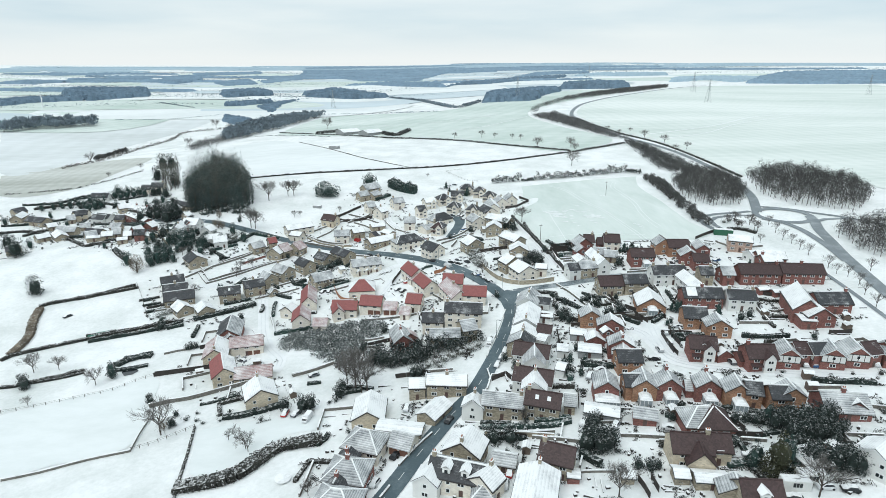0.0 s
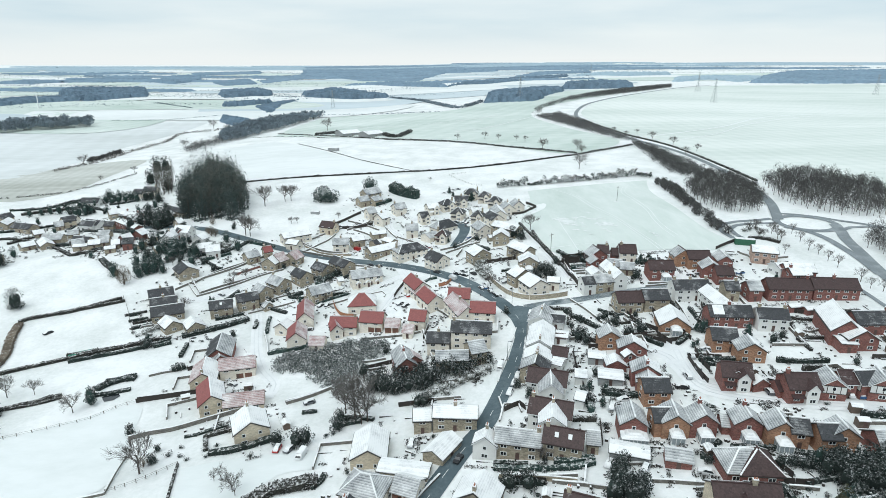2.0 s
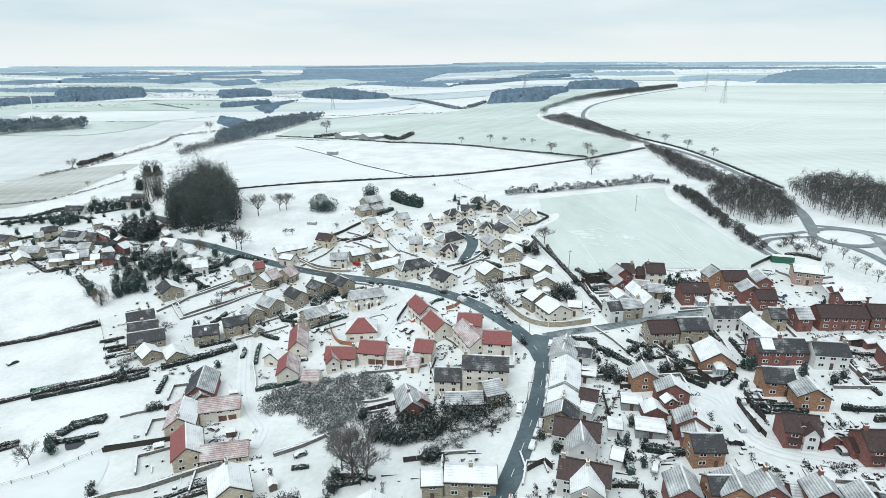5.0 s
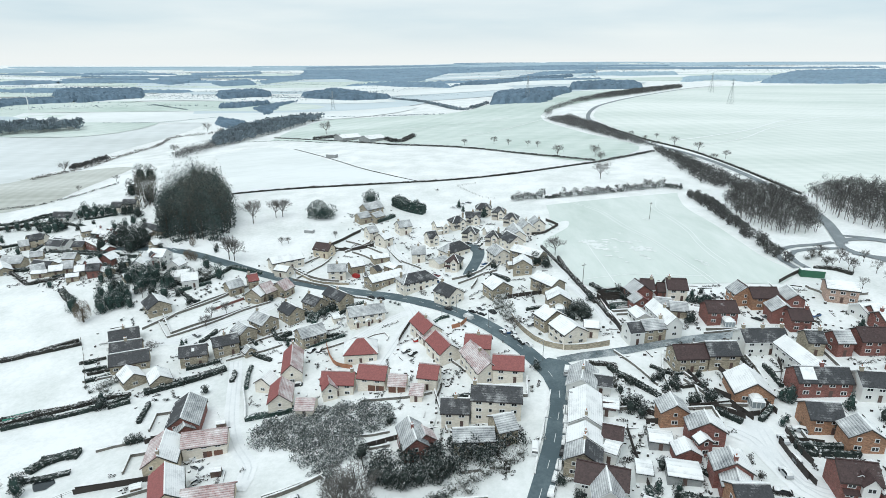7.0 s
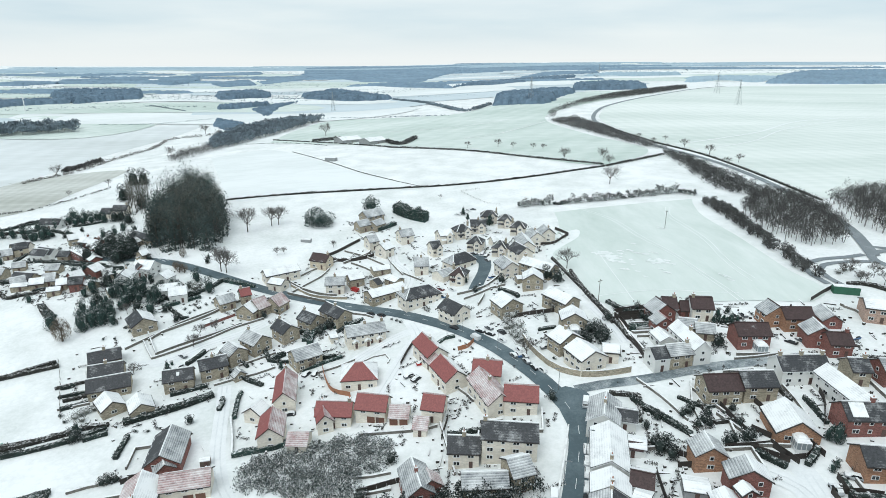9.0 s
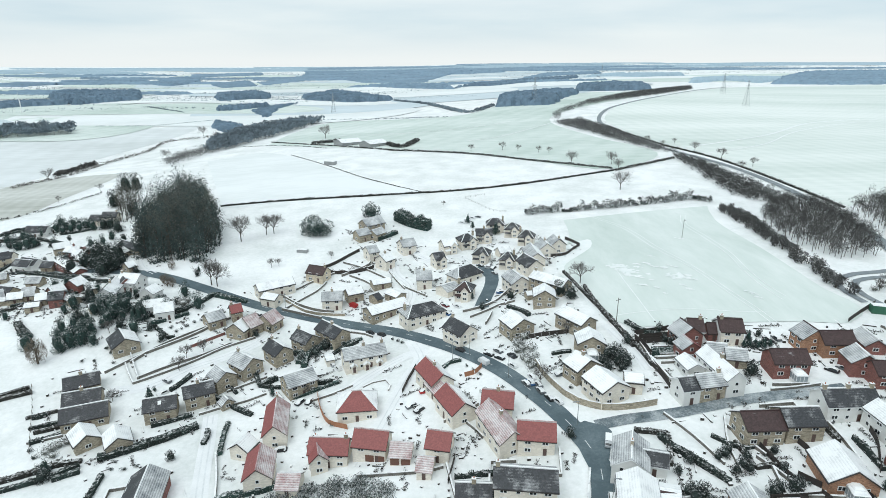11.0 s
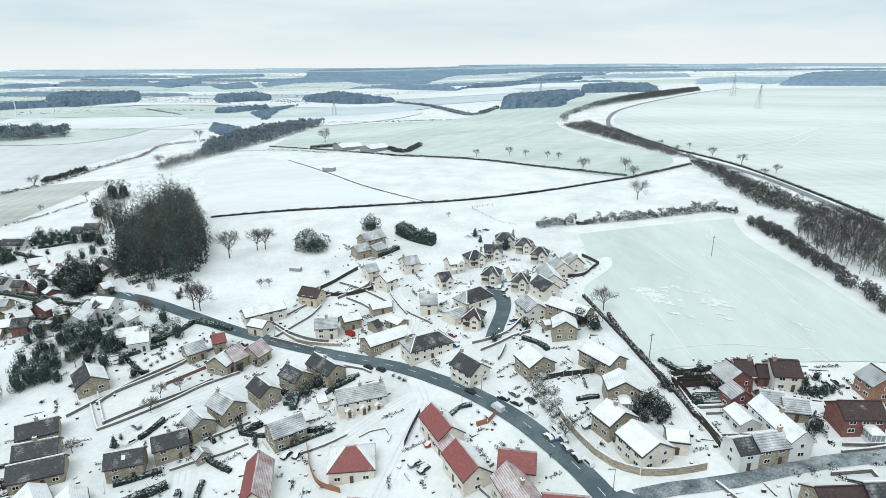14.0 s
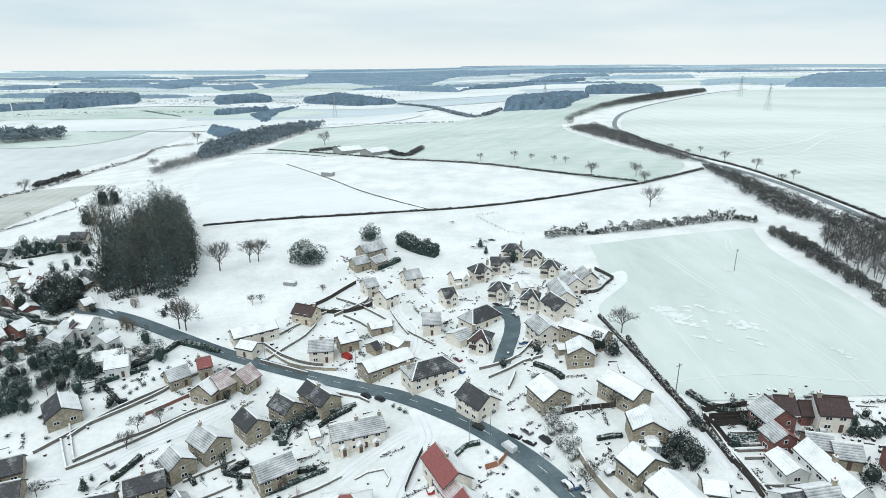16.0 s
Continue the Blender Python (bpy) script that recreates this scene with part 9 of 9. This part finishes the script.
far_wood([(59, 2840), (377, 2827), (737, 2945), (896, 3592), (578, 4374), (98, 4940)], 6, 45, WOOD_MASS, "haze-tinted wood on the skyline")
far_wood([(756, 2857), (1120, 2972), (1333, 3544), (909, 3446)], 5, 60, WOOD_HORIZON, "haze-tinted wood on the skyline")
far_wood([(1379, 3257), (1931, 3315), (2398, 3247), (4632, 6291), (3655, 6294), (1868, 4426)], 5, 60, WOOD_HORIZON, "haze-tinted wood on the skyline")
far_wood([(835, 1618), (1044, 1949), (1350, 2343), (1598, 2420), (1810, 2442), (1229, 1576), (1004, 1575)], 10, 30, WOOD_MASS, "broad haze-tinted wood behind the hill")
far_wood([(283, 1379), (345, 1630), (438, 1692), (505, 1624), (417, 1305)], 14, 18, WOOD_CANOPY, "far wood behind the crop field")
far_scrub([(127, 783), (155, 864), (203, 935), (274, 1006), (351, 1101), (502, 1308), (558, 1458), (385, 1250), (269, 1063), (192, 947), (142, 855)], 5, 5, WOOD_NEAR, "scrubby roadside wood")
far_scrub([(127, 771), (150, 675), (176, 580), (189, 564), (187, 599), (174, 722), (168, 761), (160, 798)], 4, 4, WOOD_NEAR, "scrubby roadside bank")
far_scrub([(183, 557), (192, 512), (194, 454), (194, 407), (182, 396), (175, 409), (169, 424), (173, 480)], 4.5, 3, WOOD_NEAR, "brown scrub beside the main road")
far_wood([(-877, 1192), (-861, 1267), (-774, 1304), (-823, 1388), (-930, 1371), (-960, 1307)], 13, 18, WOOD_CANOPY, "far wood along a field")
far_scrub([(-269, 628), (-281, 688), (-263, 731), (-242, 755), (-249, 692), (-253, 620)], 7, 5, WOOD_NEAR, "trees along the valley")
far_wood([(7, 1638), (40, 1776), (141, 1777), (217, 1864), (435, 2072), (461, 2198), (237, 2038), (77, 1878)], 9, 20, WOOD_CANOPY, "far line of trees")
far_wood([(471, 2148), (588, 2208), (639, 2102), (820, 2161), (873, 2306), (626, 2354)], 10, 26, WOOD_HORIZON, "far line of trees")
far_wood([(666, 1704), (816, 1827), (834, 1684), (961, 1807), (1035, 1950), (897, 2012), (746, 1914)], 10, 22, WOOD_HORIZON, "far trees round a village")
hedge([(43, 401), (55, 404), (71, 404), (96, 407), (121, 412), (142, 417)], 5, 4, LEAF_DARK, "row of ivy-clad field trees", 60, 0.42, 0.0, 0.6)
hedge([(142, 417), (151, 410)], 4, 4, LEAF_DARK, "dark field hedge with trees", 42, 0.5)
hedge([(-324, 426), (-281, 444), (-264, 471), (-254, 503)], 1.6, 1.6, LEAF_HEDGE, "thin hedge on a field edge", 16, 0.35, 0.1)
hedge([(-358, 552), (-351, 578), (-342, 603), (-345, 667), (-340, 745), (-353, 826), (-307, 855)], 3, 3, SCRUB, "broken hedge with bushes", 16, 0.6, 0.2, 0.6)
hedge([(-356, 605), (-354, 631), (-355, 667)], 5, 4, WOOD_NEAR, "dense field hedge of bushes", 50, 0.8)
# far hedges in the wood colour that has haze painted in
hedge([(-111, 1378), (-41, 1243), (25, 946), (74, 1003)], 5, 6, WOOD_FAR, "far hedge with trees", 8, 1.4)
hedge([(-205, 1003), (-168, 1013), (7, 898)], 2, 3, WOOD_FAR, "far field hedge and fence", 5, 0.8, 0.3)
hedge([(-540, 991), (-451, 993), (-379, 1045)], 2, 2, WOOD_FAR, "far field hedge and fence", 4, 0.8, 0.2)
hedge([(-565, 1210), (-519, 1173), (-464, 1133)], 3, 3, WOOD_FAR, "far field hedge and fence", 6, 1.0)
hedge([(194, 603), (210, 537), (214, 447), (213, 390)], 1.6, 1.6, LEAF_HEDGE, "dark hedge beside the main road", 26, 0.35)
hedge([(178, 738), (183, 676), (194, 603)], 1.5, 1.6, LEAF_HEDGE, "dark hedge beside the main road", 14, 0.5)
hedge([(-119, 667), (-174, 716), (-229, 736)], 0.8, 1, LEAF_HEDGE, "low broken field hedge", 8, 0.4, 0.3)
hedge([(-148, 635), (-95, 551), (-62, 498), (-34, 465), (-13, 446)], 0.6, 0.5, LEAF_HEDGE, "thin wire fence line with weeds", 8, 0.3)
hedge([(-202, 759), (-112, 679), (-48, 622)], 1.4, 2, LEAF_HEDGE, "broken hedge near a farmyard", 16, 0.6, 0.2)
hedge([(-145, 711), (-132, 715), (-115, 718)], 4, 6, WOOD_NEAR, "shrubs round a farmyard", 50, 0.6)
hedge([(-64, 676), (-43, 639), (-30, 682)], 4, 6, WOOD_NEAR, "shrubs round a farmyard", 50, 0.6)

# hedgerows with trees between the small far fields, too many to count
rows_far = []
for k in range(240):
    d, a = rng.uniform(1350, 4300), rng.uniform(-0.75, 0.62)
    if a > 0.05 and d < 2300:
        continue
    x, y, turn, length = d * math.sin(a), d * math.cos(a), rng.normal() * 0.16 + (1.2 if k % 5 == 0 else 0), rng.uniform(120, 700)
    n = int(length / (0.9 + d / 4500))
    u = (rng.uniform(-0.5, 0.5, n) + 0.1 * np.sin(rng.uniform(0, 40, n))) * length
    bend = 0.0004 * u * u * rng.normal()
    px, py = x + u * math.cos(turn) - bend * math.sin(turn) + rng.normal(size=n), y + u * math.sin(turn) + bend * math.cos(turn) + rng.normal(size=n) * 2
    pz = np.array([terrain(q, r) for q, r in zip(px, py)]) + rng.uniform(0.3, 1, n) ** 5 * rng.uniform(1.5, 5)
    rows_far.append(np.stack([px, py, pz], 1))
# blue-grey of the hedgerows: haze laid into their base colour
far_rows = tagged(new("far_hedgerows", leaves("far_hedgerows", np.concatenate(rows_far), 1.3, WOOD_FAR)), "countless haze-tinted hedgerows between far fields", "hedgerow", kind="stuff")

# woods scattered over the far country, haze painted in, paler when farther
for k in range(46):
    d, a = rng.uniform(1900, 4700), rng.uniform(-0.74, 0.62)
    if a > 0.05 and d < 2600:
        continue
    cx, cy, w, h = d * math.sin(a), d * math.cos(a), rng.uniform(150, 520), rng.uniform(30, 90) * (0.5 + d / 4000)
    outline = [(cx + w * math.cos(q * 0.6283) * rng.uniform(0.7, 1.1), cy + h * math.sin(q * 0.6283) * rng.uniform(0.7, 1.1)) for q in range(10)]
    far_wood(outline, 9, 30, WOOD_MASS if d < 3300 else WOOD_HORIZON, "haze-tinted wood among far snowy fields")

# pylons
STEEL = plain("galvanised_steel", (0.28, 0.30, 0.31), 0.5, 0.6)


def rod(points, r, sides=4):
    """A bent bar of even thickness through the points."""
    verts, faces = [], []
    for i, p in enumerate(points):
        d = (points[min(i + 1, len(points) - 1)] - points[max(i - 1, 0)]).normalized()
        u = Vector((1, 0, 0)) if abs(d.x) < 0.9 else Vector((0, 1, 0))
        w = d.cross(u).normalized()
        verts += [p + (u * math.cos(2 * math.pi * k / sides) + w * math.sin(2 * math.pi * k / sides)) * r for k in range(sides)]
        if i:
            n = sides * (i - 1)
            faces += [(n + k, n + (k + 1) % sides, n + sides + (k + 1) % sides, n + sides + k) for k in range(sides)]
    return verts, faces


def pylon(x, y, height):
    """A lattice tower: four tapering legs, cross braces and three pairs of arms."""
    tower_ob = tagged(new("pylon"), "grey steel lattice pylon on a field", "pylon", "pylons across the fields")
    tower_ob.matrix_basis = pose(x, y, terrain(x, y), 0, 0, 25)
    half = lambda z: height * 0.1 * (1 - 0.82 * min(z / (height * 0.75), 1))
    corner = lambda s, t, z: Vector((s * half(z), t * half(z), z))
    for s, t in ((-1, -1), (1, -1), (1, 1), (-1, 1)):
        part("leg", mesh("leg", *rod([corner(s, t, height * q / 8) for q in range(9)], 0.16), STEEL), tower_ob)
    braces = [(corner(s, t, height * q / 8), corner(u, v, height * (q + 1) / 8), 0.09, 0.09) for q in range(7) for (s, t), (u, v) in (((-1, -1), (1, -1)), ((1, -1), (1, 1)), ((1, 1), (-1, 1)), ((-1, 1), (-1, -1)))]
    tagged(part("bracing", mesh("bracing", *limbs(braces, 4), STEEL), tower_ob), kind="stuff")
    for z in (0.66, 0.8, 0.93):
        part("arm", mesh("arm", *limbs([(Vector((-height * 0.17, 0, height * z)), Vector((0, 0, height * z + 1.2)), 0.08, 0.2), (Vector((height * 0.17, 0, height * z)), Vector((0, 0, height * z + 1.2)), 0.08, 0.2)], 4), STEEL), tower_ob)
    return tower_ob


pylon(428.1, 935.6, 36)
pylon(498.4, 1162.2, 36)
pylon(826.7, 1140.0, 38)
pylon(132.5, 978.8, 40)
pylon(541.8, 2172.7, 40)
pylon(-201.3, 1146.2, 34)


def wind_turbine(x, y, height):
    """A tapered white mast with a nacelle and three blades."""
    mill = tagged(new("wind_turbine"), "small white wind turbine on a far field", "wind turbine")
    mill.matrix_basis = pose(x, y, terrain(x, y), 0, 0, -30)
    part("mast", mesh("mast", *tube(0.9, 0.5, -0.5, height, 10), FRAME), mill)
    part("nacelle", mesh("nacelle", *boxes((-0.7, 0.7, -1.6, 1.6, height - 0.6, height + 0.9)), FRAME), mill)
    for k in range(3):
        blade = [(Vector((0, -1.7, height)), Vector((math.sin(k * 2.094 + 0.3) * height * 0.45, -1.9, height + math.cos(k * 2.094 + 0.3) * height * 0.45)), 0.55, 0.15)]
        part("blade", mesh("blade", *limbs(blade, 5), FRAME), mill)
    return mill


wind_turbine(-761.0, 1144.5, 26)

# poles, lamps and small things
POLE = mesh("pole", *tube(0.14, 0.1, -0.5, 9), POST)
LAMP_ARM = mesh("lamp_arm", *boxes((-0.06, 1.2, -0.06, 0.06, 6.9, 7.05)), STEEL)
LAMP_POST = mesh("lamp_post", *tube(0.1, 0.06, -0.5, 7), STEEL)
LAMP_HEAD = mesh("lamp_head", *boxes((0.8, 1.5, -0.14, 0.14, 6.82, 6.92)), STEEL)


def utility_pole(x, y):
    pole = tagged(new("utility_pole"), "wooden power pole standing in the snow", "pole")
    pole.matrix_basis = pose(x, y, terrain(x, y))
    part("pole", POLE, pole)
    part("crossarm", mesh("crossarm", *boxes((-1.0, 1.0, -0.07, 0.07, 8.2, 8.36)), POST), pole, m=pose(0, 0, 0, 0, 0, 30))
    return pole


def street_lamp(x, y, turn):
    lamp = tagged(new("street_lamp"), "slim grey street lamp beside the road", "street lamp", "street lamps of the village")
    lamp.matrix_basis = pose(x, y, terrain(x, y), 0, 0, turn)
    part("lamp_post", LAMP_POST, lamp)
    part("lamp_arm", LAMP_ARM, lamp)
    part("lamp_head", LAMP_HEAD, lamp)
    return lamp


utility_pole(106.1, 339.3)
utility_pole(53.4, 257.5)
for x, y, s in ((0.5, 248.8, 60), (5.9, 251.3, 60), (-65.1, 297.6, -60), (-34.2, 291.8, 240), (16.5, 235.6, 30), (18.5, 323.0, 180), (32.7, 185.0, 0), (31.1, 211.2, 180), (25.9, 160.1, 0), (25.6, 175.6, 0), (-23.9, 309.5, -60)):
    street_lamp(x, y, s)

# dashes along the middle of the street
line_points = resample(MAIN, 1.0)
for k in range(6, len(line_points) - 4, 9):
    p, q = line_points[k], line_points[k + 3]
    if -90 < p.x < 60 and p.y > 60:
        side = Vector((-(q - p).y, (q - p).x, 0)).normalized() * 0.07
        corners = [p + side, p - side, q - side, q + side]
        part("road_marking", mesh("road_marking", [(c.x, c.y, terrain(c.x, c.y) + 0.2) for c in corners], [(0, 1, 2, 3)], PAINT), bpy.data.objects["road_main"])

# odd things in gardens and fields
TARP = plain("green_sheet", (0.03, 0.22, 0.15), 0.5)
CONTAINER = plain("green_container_paint", (0.03, 0.12, 0.07), 0.5)
CARAVAN = plain("white_caravan_panel", (0.72, 0.72, 0.70), 0.4, vary=0.06)


def block(name, x, y, turn, size, mat, label, category, snow=True):
    """A box-like thing with chamfered edges and snow on its top."""
    w, d, h = size
    thing = tagged(new(name), label, category)
    thing.matrix_basis = pose(x, y, terrain(x, y), 0, 0, turn)
    part("body", mesh("body", *tower(((w / 2, d / 2, -0.2), (w / 2, d / 2, h - 0.1), (w / 2 - 0.1, d / 2 - 0.1, h))), mat), thing)
    if snow:
        part("snow_layer", mesh("snow_layer", *tower(((w / 2 - 0.02, d / 2 - 0.02, h), (w / 2 - 0.1, d / 2 - 0.1, h + 0.15))), M["w"]), thing)
    return thing


block("green_sheet", -126.7, 204.7, 29, (8, 2.2, 0.9), TARP, "bright green sheet spread along a hedge", "tarpaulin", False)
block("container", 137.9, 256.2, -15, (8, 2.6, 2.6), CONTAINER, "green steel container with snow on top", "container")
caravan = block("caravan", 77.9, 95.1, -5, (5.5, 2.2, 2.4), CARAVAN, "white touring caravan parked in the snow", "caravan")
part("window", WINDOWS[3][1], caravan, m=pose(0, -1.1, 1.0))
caravan = block("caravan", 82.1, 96.8, -5, (5.5, 2.2, 2.4), CARAVAN, "white touring caravan parked in the snow", "caravan")
part("window", WINDOWS[3][1], caravan, m=pose(0, -1.1, 1.0))
block("field_shelter", -70.0, 349.4, -9, (5, 2.4, 1.4), WALLS["g"], "low wooden field shelter under snow", "shelter")
block("field_shelter", -95.9, 559.5, -17, (9, 5, 3), WALLS["g"], "low wooden field shelter under snow", "shelter")
water = patch("water_pond", [(-102.3, 174.9), (-101.0, 176.6), (-98.2, 176.9), (-96.6, 175.1), (-97.5, 172.6), (-99.9, 171.9)], GLASS, 0.15, "dark open water of a garden pond", 3, "pond")
trampoline = tagged(new("trampoline", mesh("trampoline", *tube(1.9, 1.9, 0.6, 0.75, 18), M["w"])), "round trampoline covered with snow", "trampoline")
trampoline.matrix_basis = Matrix.Translation((*Vector((-29.8, 111.1)), 0)) @ Matrix.Translation((0, 0, 0))
trampoline.location.z = terrain(trampoline.location.x, trampoline.location.y)
